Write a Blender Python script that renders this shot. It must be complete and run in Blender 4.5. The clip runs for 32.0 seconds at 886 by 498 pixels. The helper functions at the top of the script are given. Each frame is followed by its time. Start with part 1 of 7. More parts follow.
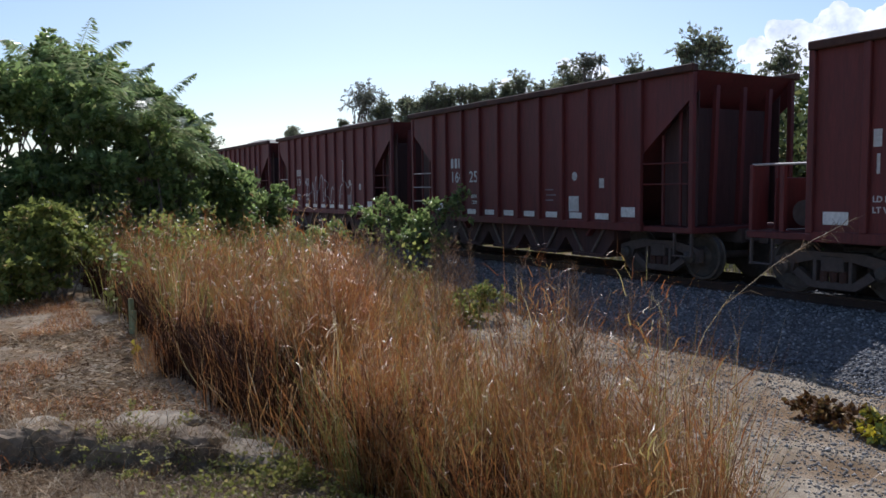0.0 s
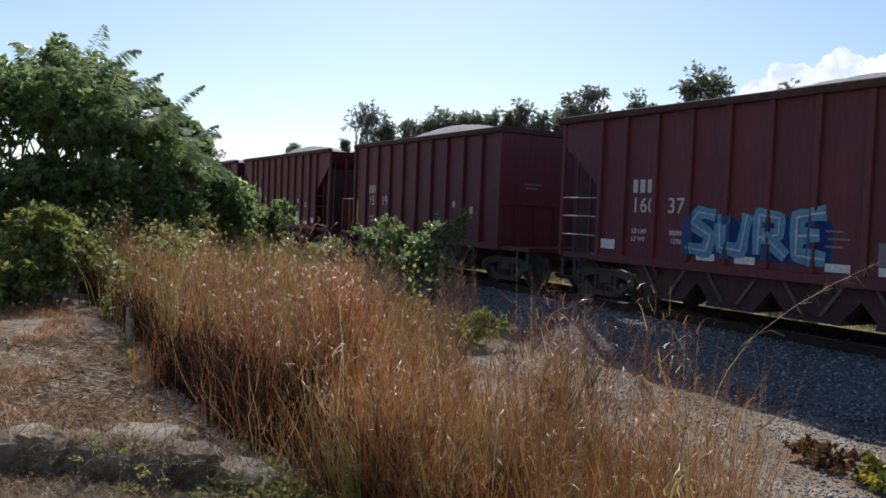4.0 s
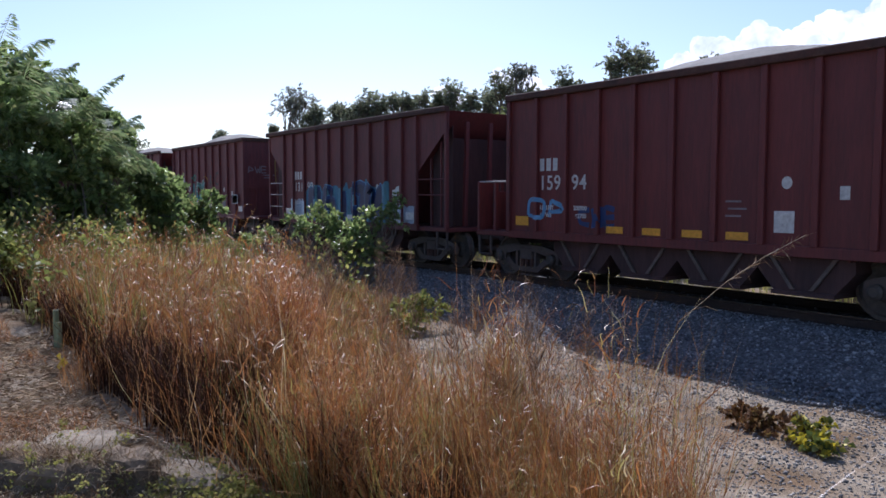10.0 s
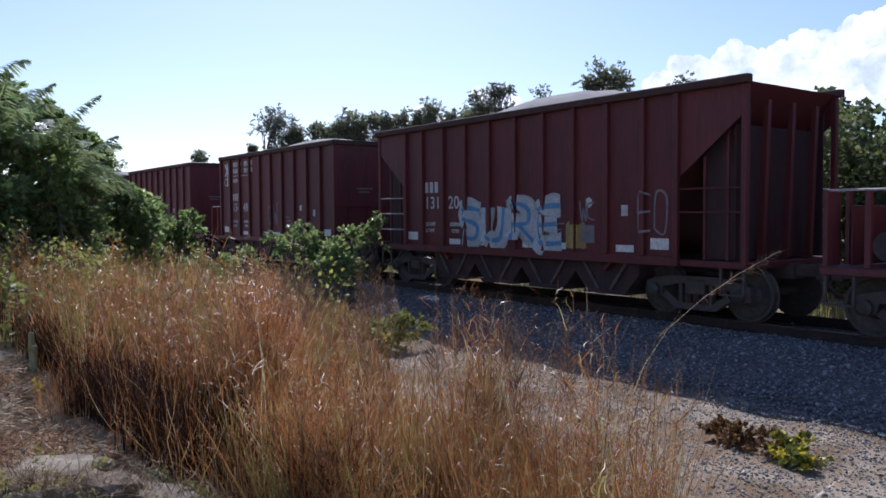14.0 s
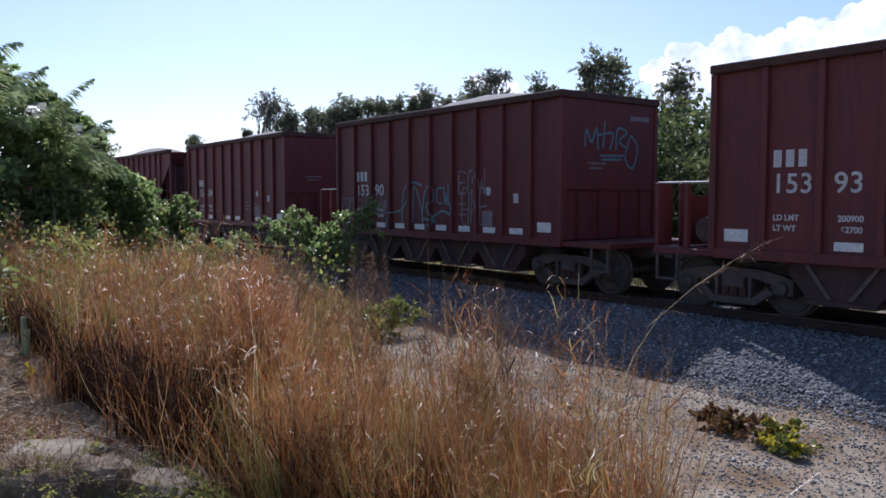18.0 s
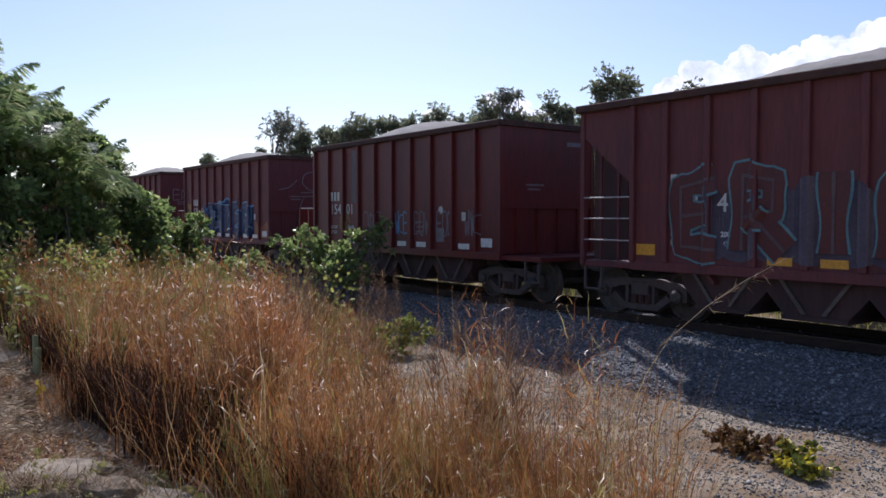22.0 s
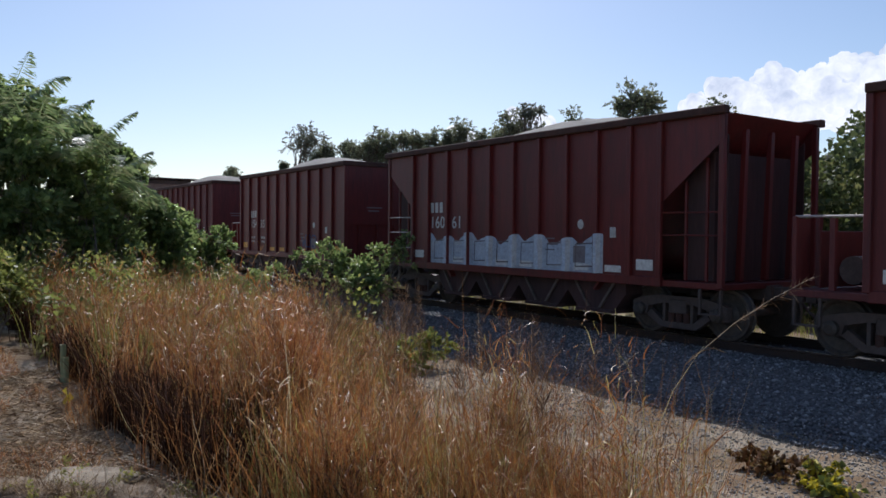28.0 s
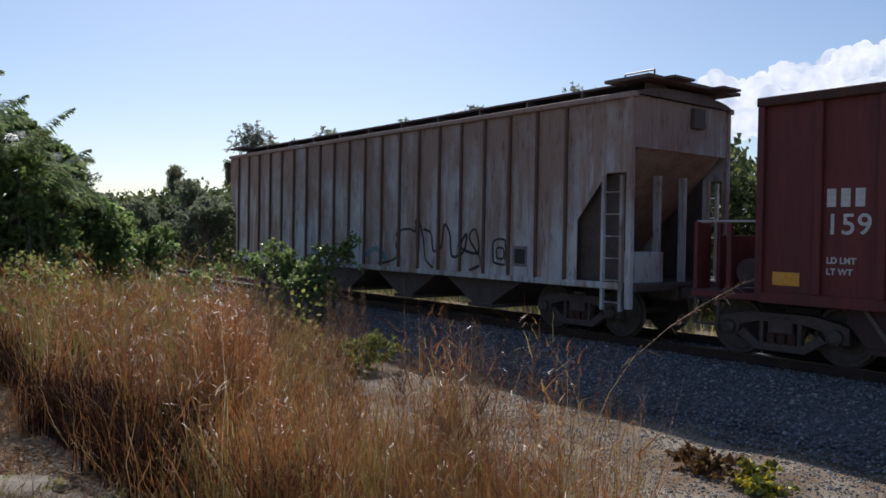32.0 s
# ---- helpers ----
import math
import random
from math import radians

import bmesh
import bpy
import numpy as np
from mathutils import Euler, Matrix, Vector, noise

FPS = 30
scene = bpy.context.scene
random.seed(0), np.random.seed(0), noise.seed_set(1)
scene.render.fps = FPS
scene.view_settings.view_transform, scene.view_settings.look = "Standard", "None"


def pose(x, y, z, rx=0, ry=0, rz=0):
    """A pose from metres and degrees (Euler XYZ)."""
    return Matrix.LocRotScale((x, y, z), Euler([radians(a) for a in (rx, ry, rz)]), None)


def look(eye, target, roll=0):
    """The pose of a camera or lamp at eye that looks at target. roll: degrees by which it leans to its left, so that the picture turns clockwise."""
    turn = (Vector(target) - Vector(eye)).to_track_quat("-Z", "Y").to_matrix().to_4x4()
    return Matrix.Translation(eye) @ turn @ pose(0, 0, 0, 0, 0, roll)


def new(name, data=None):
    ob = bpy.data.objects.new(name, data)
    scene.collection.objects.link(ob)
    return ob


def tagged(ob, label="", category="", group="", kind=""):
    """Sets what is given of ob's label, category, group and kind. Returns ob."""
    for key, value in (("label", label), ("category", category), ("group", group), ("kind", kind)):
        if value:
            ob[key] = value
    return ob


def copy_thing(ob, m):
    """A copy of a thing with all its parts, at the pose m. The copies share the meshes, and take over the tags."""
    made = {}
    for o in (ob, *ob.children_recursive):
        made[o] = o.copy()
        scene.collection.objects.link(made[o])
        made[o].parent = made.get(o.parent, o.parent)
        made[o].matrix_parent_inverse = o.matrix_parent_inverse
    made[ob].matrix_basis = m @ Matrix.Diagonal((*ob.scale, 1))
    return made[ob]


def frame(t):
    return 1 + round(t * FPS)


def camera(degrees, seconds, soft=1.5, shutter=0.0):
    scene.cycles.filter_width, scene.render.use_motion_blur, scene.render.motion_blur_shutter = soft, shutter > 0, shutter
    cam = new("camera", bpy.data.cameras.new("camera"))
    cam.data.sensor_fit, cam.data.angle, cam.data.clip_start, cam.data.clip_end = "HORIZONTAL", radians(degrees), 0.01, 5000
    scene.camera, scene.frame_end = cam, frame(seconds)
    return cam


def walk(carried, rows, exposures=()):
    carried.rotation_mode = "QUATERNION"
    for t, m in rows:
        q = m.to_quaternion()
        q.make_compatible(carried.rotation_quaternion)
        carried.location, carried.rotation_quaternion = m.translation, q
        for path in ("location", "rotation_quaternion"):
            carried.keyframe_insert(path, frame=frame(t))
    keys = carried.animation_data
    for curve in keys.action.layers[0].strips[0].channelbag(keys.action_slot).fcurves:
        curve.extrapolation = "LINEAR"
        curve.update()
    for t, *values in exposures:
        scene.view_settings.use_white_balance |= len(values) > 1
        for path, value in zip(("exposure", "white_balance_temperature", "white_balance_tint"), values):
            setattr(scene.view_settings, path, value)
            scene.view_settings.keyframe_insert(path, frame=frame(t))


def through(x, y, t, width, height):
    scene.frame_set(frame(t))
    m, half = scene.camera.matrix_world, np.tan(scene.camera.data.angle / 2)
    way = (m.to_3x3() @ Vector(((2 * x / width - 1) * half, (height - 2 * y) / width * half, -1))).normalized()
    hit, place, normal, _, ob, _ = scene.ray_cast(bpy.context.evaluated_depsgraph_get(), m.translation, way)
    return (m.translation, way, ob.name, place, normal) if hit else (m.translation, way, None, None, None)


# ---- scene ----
cam = camera(58.5, 32.0, soft=1.6)
# seconds, eye x y z, heading, pitch, roll; the track runs along x, rail heads at z = 0
ROWS = [
    (0.0, 0.129, 0.041, 1.846, 59.78, -4.45, -0.65),
    (0.5, 0.061, 0.057, 1.619, 61.65, -9.16, -1.87),
    (1.0, -0.004, 0.077, 1.696, 60.66, -12.99, -6.37),
    (1.5, -0.013, 0.083, 1.717, 60.71, -15.74, -9.28),
    (2.0, -0.019, 0.132, 1.757, 58.98, -13.03, -7.15),
    (2.5, -0.022, 0.117, 1.702, 59.10, -10.15, -4.87),
    (3.0, 0.009, 0.055, 1.806, 60.21, -3.62, -0.63),
    (3.5, 0.016, -0.004, 1.829, 59.93, -3.03, 2.18),
    (5.5, 0.003, -0.033, 1.874, 57.12, -1.01, 1.17),
    (6.0, -0.002, -0.026, 1.884, 56.48, -1.10, 0.84),
    (6.5, -0.004, -0.029, 1.886, 55.55, -0.67, 0.30),
    (7.0, -0.016, -0.030, 1.886, 55.33, -0.85, 0.31),
    (7.5, -0.017, -0.031, 1.883, 55.45, -0.96, 0.12),
    (8.0, -0.019, -0.021, 1.884, 55.62, -1.06, -0.19),
    (8.5, -0.022, -0.020, 1.881, 55.90, -1.36, -0.53),
    (9.0, 0.003, -0.023, 1.881, 55.04, -2.25, -0.34),
    (9.5, -0.022, -0.041, 1.882, 54.45, -3.59, -0.10),
    (10.0, -0.015, -0.024, 1.875, 54.72, -3.95, 0.05),
    (10.5, -0.019, -0.016, 1.879, 55.00, -4.54, -0.35),
    (11.0, -0.021, -0.020, 1.881, 54.87, -4.01, -0.21),
    (11.5, -0.017, -0.019, 1.881, 54.56, -3.76, 0.06),
    (12.0, -0.007, -0.015, 1.882, 54.15, -3.64, 0.07),
    (12.5, -0.003, -0.011, 1.879, 53.65, -3.35, 0.06),
    (13.0, -0.006, -0.014, 1.882, 53.04, -3.21, -0.12),
    (13.5, 0.002, -0.020, 1.887, 53.11, -2.83, -0.31),
    (14.0, -0.000, -0.028, 1.880, 53.30, -2.63, -0.36),
    (14.5, 0.003, -0.038, 1.882, 53.27, -2.49, -0.12),
    (16.5, -0.001, -0.043, 1.879, 53.23, -3.69, 0.10),
    (17.0, -0.002, -0.032, 1.881, 53.00, -3.77, 0.19),
    (17.5, 0.000, -0.026, 1.879, 53.04, -3.64, 0.14),
    (18.0, 0.006, -0.018, 1.882, 52.93, -3.61, 0.01),
    (18.5, 0.005, -0.015, 1.885, 52.85, -3.46, 0.04),
    (19.0, 0.024, -0.017, 1.892, 52.60, -2.92, -0.02),
    (19.5, -0.004, 0.020, 1.884, 50.65, -2.04, 0.22),
    (20.0, -0.035, 0.019, 1.888, 53.51, -2.63, 0.29),
    (20.5, -0.002, 0.009, 1.871, 56.01, -3.85, 1.27),
    (21.0, -0.002, 0.011, 1.881, 54.74, -4.20, 1.06),
    (21.5, -0.018, 0.014, 1.886, 53.54, -2.59, 0.57),
    (22.0, -0.008, 0.018, 1.884, 53.84, -2.30, -0.01),
    (22.5, -0.004, 0.015, 1.887, 54.02, -1.85, 0.63),
    (23.0, -0.008, 0.026, 1.880, 53.75, -1.81, 0.80),
    (23.5, -0.000, 0.033, 1.884, 53.04, -1.44, 0.70),
    (24.0, -0.009, 0.030, 1.887, 53.98, -1.25, 0.38),
    (24.5, 0.004, 0.017, 1.881, 55.05, -1.21, 0.49),
    (25.0, 0.008, 0.010, 1.884, 54.53, -1.51, 0.46),
    (25.5, -0.016, 0.002, 1.880, 54.20, -1.83, 1.03),
    (26.0, -0.009, -0.007, 1.883, 55.89, -2.10, 0.64),
    (26.5, -0.007, -0.016, 1.882, 55.96, -1.72, 0.80),
    (28.5, -0.002, -0.022, 1.885, 55.17, -1.24, 0.42),
    (29.0, 0.001, -0.021, 1.891, 55.07, -1.34, 0.43),
    (29.5, 0.001, -0.016, 1.892, 55.02, -1.33, 0.58),
    (30.0, 0.011, 0.002, 1.888, 55.04, -1.20, 0.65),
    (30.5, 0.001, -0.006, 1.889, 54.95, -1.13, 0.97),
    (31.0, 0.003, -0.011, 1.892, 54.77, -0.98, 0.93),
    (31.5, 0.006, -0.004, 1.886, 54.29, -0.85, 1.17),
    (32.0, 0.008, 0.015, 1.893, 51.57, -1.09, 0.92),
]
# seconds, stops, white balance in kelvin and tint
EXPOSURES = [(t, e, k, 20 if 9.3 < t < 22.5 else 14) for t, e, k in ((0.0, 0.2, 5750), (0.3, 0.3, 5750), (0.6, 1.0, 5650), (1.0, 1.28, 5400), (1.5, 1.55, 5300), (2.2, 1.7, 5250), (2.7, 1.45, 5450), (3.0, 1.2, 5650), (3.5, 0.6, 5800),
             (5.5, -0.06, 5800), (9.0, -0.12, 5800), (9.4, 0.25, 5750), (10.0, 0.4, 5500), (11.0, 0.34, 5450), (12.0, 0.28, 5450), (16.5, 0.32, 5450), (20.0, 0.33, 5550),
             (21.0, 0.14, 5450), (22.0, 0.25, 5750), (23.0, 0.2, 5750), (24.0, -0.12, 5750), (25.0, 0.02, 5750), (26.0, 0.05, 5800), (29.0, 0.03, 5850), (32.0, -0.03, 5850))]
walk(cam, [(t, pose(x, y, z, 90 + p, 0, h) @ pose(0, 0, 0, 0, 0, r)) for t, x, y, z, h, p, r in ROWS], EXPOSURES)

# ---- daylight ----
SUN_AZ, SUN_EL = 61.0, 41.5      # degrees left of +y, and above the horizon
world = bpy.data.worlds.new("sky")
scene.world = world
world.use_nodes = True
wn = world.node_tree
sky = wn.nodes.new("ShaderNodeTexSky")
sky.sky_type = "NISHITA"
sky.sun_disc = False
sky.sun_elevation, sky.sun_rotation = radians(SUN_EL), radians(-SUN_AZ)
sky.air_density, sky.dust_density, sky.ozone_density = 1.0, 0.6, 1.0
wn.nodes["Background"].inputs[1].default_value = 0.096
wn.links.new(sky.outputs[0], wn.nodes["Background"].inputs[0])
sun = new("sun", bpy.data.lights.new("sun", "SUN"))
sun.data.energy, sun.data.angle, sun.data.color = 4.2, radians(0.6), (1.0, 0.95, 0.87)
az, el = radians(SUN_AZ), radians(SUN_EL)
sun.matrix_world = look((-80 * math.sin(az) * math.cos(el), 80 * math.cos(az) * math.cos(el), 80 * math.sin(el)), (0, 0, 0))


# ---- materials ----
def nodes_of(name):
    m = bpy.data.materials.new(name)
    m.use_nodes = True
    t = m.node_tree
    return m, t, t.nodes["Principled BSDF"]


def add(t, kind, **kw):
    n = t.nodes.new("ShaderNode" + kind)
    for k, v in kw.items():
        if k in n.inputs:
            n.inputs[k].default_value = v
    return n


def noise_at(t, scale, stretch=(1, 1, 1), detail=5, rough=0.6, space="Object"):
    c = t.nodes.new("ShaderNodeTexCoord")
    m = add(t, "Mapping")
    m.inputs["Scale"].default_value = stretch
    n = add(t, "TexNoise", Scale=scale, Detail=detail, Roughness=rough)
    t.links.new(c.outputs[space], m.inputs["Vector"])
    t.links.new(m.outputs[0], n.inputs["Vector"])
    return n


def ramp(t, fac, stops):
    r = t.nodes.new("ShaderNodeValToRGB")
    e = r.color_ramp.elements
    while len(e) < len(stops):
        e.new(0.5)
    for i, (p, c) in enumerate(stops):
        e[i].position, e[i].color = p, (*c, 1)
    t.links.new(fac, r.inputs[0])
    return r


def mix(t, fac, a, b, how="MIX"):
    n = t.nodes.new("ShaderNodeMix")
    n.data_type, n.blend_type = "RGBA", how
    for sock, v in ((n.inputs[0], fac), (n.inputs[6], a), (n.inputs[7], b)):
        if isinstance(v, bpy.types.NodeSocket):
            t.links.new(v, sock)
        elif isinstance(v, tuple):
            sock.default_value = (*v, 1)
        else:
            sock.default_value = v
    return n.outputs[2]


def bump(t, b, height, strength=0.3, distance=0.01):
    n = add(t, "Bump", Strength=strength, Distance=distance)
    t.links.new(height, n.inputs["Height"])
    t.links.new(n.outputs[0], b.inputs["Normal"])


def worn(name, base, second, rough=0.6, metal=0.0, big=1.2, small=18.0, stretch=(1, 1, 1), dirt=None, dirt_amount=0.35, bump_by=0.25):
    """A painted, rusted or mineral surface: two colours mixed by a broad noise, a fine grain, and stains of a third."""
    m, t, b = nodes_of(name)
    n1, n2 = noise_at(t, big, stretch), noise_at(t, small, stretch, 6, 0.7)
    f = ramp(t, n1.outputs["Fac"], [(0.35, (0, 0, 0)), (0.68, (1, 1, 1))])
    col = mix(t, f.outputs[0], base, second)
    g = ramp(t, n2.outputs["Fac"], [(0.3, (0.72, 0.72, 0.72)), (0.7, (1.18, 1.18, 1.18))])
    col = mix(t, 1.0, col, g.outputs[0], "MULTIPLY")
    if dirt:
        n3 = noise_at(t, big * 2.7, stretch, 8, 0.75)
        d = ramp(t, n3.outputs["Fac"], [(0.5, (0, 0, 0)), (0.72, (dirt_amount,) * 3)])
        col = mix(t, d.outputs[0], col, dirt)
    t.links.new(col, b.inputs["Base Color"])
    b.inputs["Roughness"].default_value, b.inputs["Metallic"].default_value = rough, metal
    bump(t, b, n2.outputs["Fac"], bump_by, 0.006)
    return m


def leafy(name, stops, rough=0.55, through=0.35, spec=0.4, patch=None, deep=0.65):
    """Leaves and blades: each its own shade, and some light comes through."""
    m, t, b = nodes_of(name)
    g = t.nodes.new("ShaderNodeNewGeometry")
    r = ramp(t, g.outputs["Random Per Island"], stops)
    n = noise_at(t, 0.7, detail=3)
    v = ramp(t, n.outputs["Fac"], [(0.3, (deep, deep, deep * 0.96)), (0.7, (1.25, 1.25, 1.18))])
    col = r.outputs[0]
    if patch:
        r2 = ramp(t, g.outputs["Random Per Island"], patch)
        w = ramp(t, noise_at(t, 1.6, detail=4).outputs["Fac"], [(0.42, (0, 0, 0)), (0.58, (1, 1, 1))])
        col = mix(t, w.outputs[0], col, r2.outputs[0])
    col = mix(t, 1.0, col, v.outputs[0], "MULTIPLY")
    t.links.new(col, b.inputs["Base Color"])
    b.inputs["Roughness"].default_value = rough
    b.inputs["Specular IOR Level"].default_value = spec
    tr = t.nodes.new("ShaderNodeBsdfTranslucent")
    t.links.new(col, tr.inputs[0])
    mx = t.nodes.new("ShaderNodeMixShader")
    mx.inputs[0].default_value = through
    t.links.new(b.outputs[0], mx.inputs[1])
    t.links.new(tr.outputs[0], mx.inputs[2])
    t.links.new(mx.outputs[0], t.nodes["Material Output"].inputs[0])
    return m


def stony(name, stops, rough=0.9):
    """Loose stones, each its own grey."""
    m, t, b = nodes_of(name)
    g = t.nodes.new("ShaderNodeNewGeometry")
    r = ramp(t, g.outputs["Random Per Island"], stops)
    n = noise_at(t, 60, detail=4)
    v = ramp(t, n.outputs["Fac"], [(0.3, (0.7, 0.7, 0.7)), (0.7, (1.15, 1.15, 1.15))])
    t.links.new(mix(t, 1.0, r.outputs[0], v.outputs[0], "MULTIPLY"), b.inputs["Base Color"])
    b.inputs["Roughness"].default_value = rough
    return m


UP = (1, 1, 0.12)   # streaks run down
REDS = [
    worn("red_paint_plain", (0.14, 0.024, 0.022), (0.104, 0.021, 0.021), 0.62, stretch=UP, big=1.6, dirt=(0.034, 0.015, 0.015), dirt_amount=0.5),
    worn("red_paint_faded", (0.15, 0.034, 0.034), (0.118, 0.03, 0.031), 0.66, stretch=UP, big=1.4, dirt=(0.052, 0.028, 0.029), dirt_amount=0.5),
    worn("red_paint_fresh", (0.15, 0.017, 0.015), (0.108, 0.016, 0.015), 0.5, stretch=UP, big=1.5, dirt=(0.030, 0.013, 0.012), dirt_amount=0.6),
    worn("red_paint_sooty", (0.078, 0.024, 0.025), (0.056, 0.02, 0.021), 0.72, stretch=UP, big=1.8, dirt=(0.103, 0.084, 0.086), dirt_amount=0.35),
]
# a darker copy of the red steel, with the end bays' shade in its colour
SHADED_STEEL = worn("shaded_inner_steel", (0.075, 0.036, 0.034), (0.05, 0.027, 0.026), 0.8, big=2, stretch=UP)
RUST = worn("rusted_rim", (0.085, 0.034, 0.024), (0.05, 0.024, 0.018), 0.85, big=3, dirt=(0.14, 0.1, 0.075))
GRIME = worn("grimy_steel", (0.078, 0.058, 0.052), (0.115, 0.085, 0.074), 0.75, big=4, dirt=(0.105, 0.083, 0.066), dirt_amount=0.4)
WHEEL = worn("wheel_steel", (0.11, 0.09, 0.075), (0.065, 0.054, 0.046), 0.65, metal=0.15, big=5, dirt=(0.17, 0.13, 0.1), dirt_amount=0.4)
RAILSIDE = worn("rail_steel", (0.07, 0.042, 0.03), (0.045, 0.03, 0.025), 0.75, metal=0.2, big=3)
RAILTOP = worn("rail_head", (0.42, 0.41, 0.4), (0.3, 0.29, 0.28), 0.25, metal=0.9, big=3, bump_by=0.05)
TIE = worn("creosote_tie", (0.06, 0.048, 0.04), (0.1, 0.085, 0.072), 0.9, big=3, stretch=(1, 0.15, 1))
WHITE = worn("white_paint", (0.62, 0.62, 0.6), (0.5, 0.49, 0.47), 0.55, big=6, dirt=(0.25, 0.18, 0.16), dirt_amount=0.5)
REFLECT = worn("white_reflector", (0.75, 0.75, 0.73), (0.68, 0.67, 0.64), 0.4, big=4, dirt=(0.3, 0.24, 0.2), dirt_amount=0.3)
YELLOW = worn("yellow_reflector", (0.75, 0.36, 0.035), (0.65, 0.3, 0.03), 0.4, big=4, dirt=(0.3, 0.16, 0.06))
LOAD = worn("crushed_limestone", (0.31, 0.285, 0.25), (0.24, 0.22, 0.19), 0.95, big=2.5, small=38, bump_by=1.0)
STRUT = worn("scuffed_strut", (0.16, 0.12, 0.1), (0.07, 0.055, 0.048), 0.6, big=6)
HANDRAIL = worn("handrail_paint", (0.5, 0.47, 0.45), (0.33, 0.25, 0.23), 0.5, big=9)
PAINT = {
    "white": worn("spray_white", (0.55, 0.56, 0.57), (0.45, 0.46, 0.48), 0.5, big=3, dirt=(0.2, 0.08, 0.07), dirt_amount=0.4),
    "silver": worn("spray_silver", (0.4, 0.42, 0.42), (0.5, 0.52, 0.52), 0.4, metal=0.3, big=3),
    "blue": worn("spray_blue", (0.022, 0.05, 0.17), (0.016, 0.035, 0.11), 0.5, big=3),
    "deep": worn("spray_deep_blue", (0.012, 0.02, 0.09), (0.008, 0.012, 0.05), 0.5, big=2),
    "sky": worn("spray_light_blue", (0.13, 0.30, 0.5), (0.1, 0.24, 0.42), 0.5, big=3),
    "cyan": worn("spray_cyan", (0.12, 0.36, 0.46), (0.1, 0.28, 0.4), 0.5, big=3),
    "green": worn("spray_green", (0.04, 0.2, 0.14), (0.035, 0.14, 0.11), 0.5, big=3),
    "teal": worn("spray_teal", (0.12, 0.26, 0.28), (0.1, 0.2, 0.24), 0.55, big=3),
    "orange": worn("spray_orange", (0.42, 0.15, 0.04), (0.34, 0.1, 0.05), 0.55, big=2),
    "gold": worn("spray_gold", (0.4, 0.26, 0.06), (0.3, 0.2, 0.06), 0.55, big=3),
    "haze": worn("faded_overspray", (0.125, 0.085, 0.095), (0.09, 0.055, 0.06), 0.6, big=2),
    "black": worn("spray_black", (0.016, 0.013, 0.014), (0.03, 0.022, 0.022), 0.55, big=3),
    "primer": worn("grey_primer", (0.17, 0.14, 0.14), (0.12, 0.1, 0.1), 0.7, big=3, stretch=UP),
    "dull": worn("washed_white", (0.24, 0.22, 0.23), (0.17, 0.14, 0.15), 0.65, big=5),
    "maroon": worn("patch_maroon", (0.11, 0.02, 0.02), (0.085, 0.018, 0.018), 0.5, big=3),
}


def streaked(name, pale, brown, dark):
    """Old pale paint with rust that has run down from the eaves."""
    m, t, b = nodes_of(name)
    n1 = noise_at(t, 2.6, (1, 1, 0.07), 6, 0.7)
    n2 = noise_at(t, 0.7, (1, 1, 0.6), 5, 0.65)
    n3 = noise_at(t, 9, (1, 1, 0.2), 7, 0.75)
    c = ramp(t, n1.outputs["Fac"], [(0.5, (0, 0, 0)), (0.6, (0.9, 0.9, 0.9))])
    col = mix(t, c.outputs[0], pale, brown)
    # the runs start at the eaves and thin out on their way down
    xyz, run = t.nodes.new("ShaderNodeSeparateXYZ"), t.nodes.new("ShaderNodeMath")
    co = t.nodes.new("ShaderNodeTexCoord")
    t.links.new(co.outputs["Object"], xyz.inputs[0])
    run.operation = "MULTIPLY_ADD"
    run.inputs[1].default_value = 0.09
    t.links.new(xyz.outputs[2], run.inputs[0])
    t.links.new(n2.outputs["Fac"], run.inputs[2])
    c = ramp(t, run.outputs[0], [(0.6, (0, 0, 0)), (0.84, (0.95, 0.95, 0.95))])
    col = mix(t, c.outputs[0], col, brown)
    c = ramp(t, n3.outputs["Fac"], [(0.53, (0, 0, 0)), (0.68, (0.9, 0.9, 0.9))])
    col = mix(t, c.outputs[0], col, dark)
    t.links.new(col, b.inputs["Base Color"])
    b.inputs["Roughness"].default_value = 0.75
    bump(t, b, n3.outputs["Fac"], 0.25, 0.006)
    return m


GREYCAR = streaked("weathered_grey_paint", (0.5, 0.51, 0.52), (0.29, 0.195, 0.15), (0.11, 0.055, 0.038))
RUSTRIB = worn("rust_streaked_rib", (0.16, 0.09, 0.06), (0.08, 0.045, 0.033), 0.8, big=1.5, stretch=UP, dirt=(0.3, 0.26, 0.23))
GREYEND = worn("weathered_tan_paint", (0.37, 0.29, 0.22), (0.26, 0.16, 0.1), 0.7, big=1.5, dirt=(0.14, 0.06, 0.03), dirt_amount=0.6)
GREYROOF = worn("rusted_roof", (0.14, 0.1, 0.085), (0.09, 0.06, 0.05), 0.8, big=2, dirt=(0.2, 0.17, 0.15))
BARK = worn("bark", (0.2, 0.165, 0.13), (0.13, 0.105, 0.085), 0.95, big=5, stretch=(1, 1, 0.25), bump_by=0.8)
SCRUB = leafy("pepper_leaves", [(0.0, (0.15, 0.21, 0.075)), (0.5, (0.25, 0.335, 0.115)), (0.85, (0.34, 0.42, 0.15)), (1.0, (0.45, 0.45, 0.19))], 0.32, 0.62, 0.6)
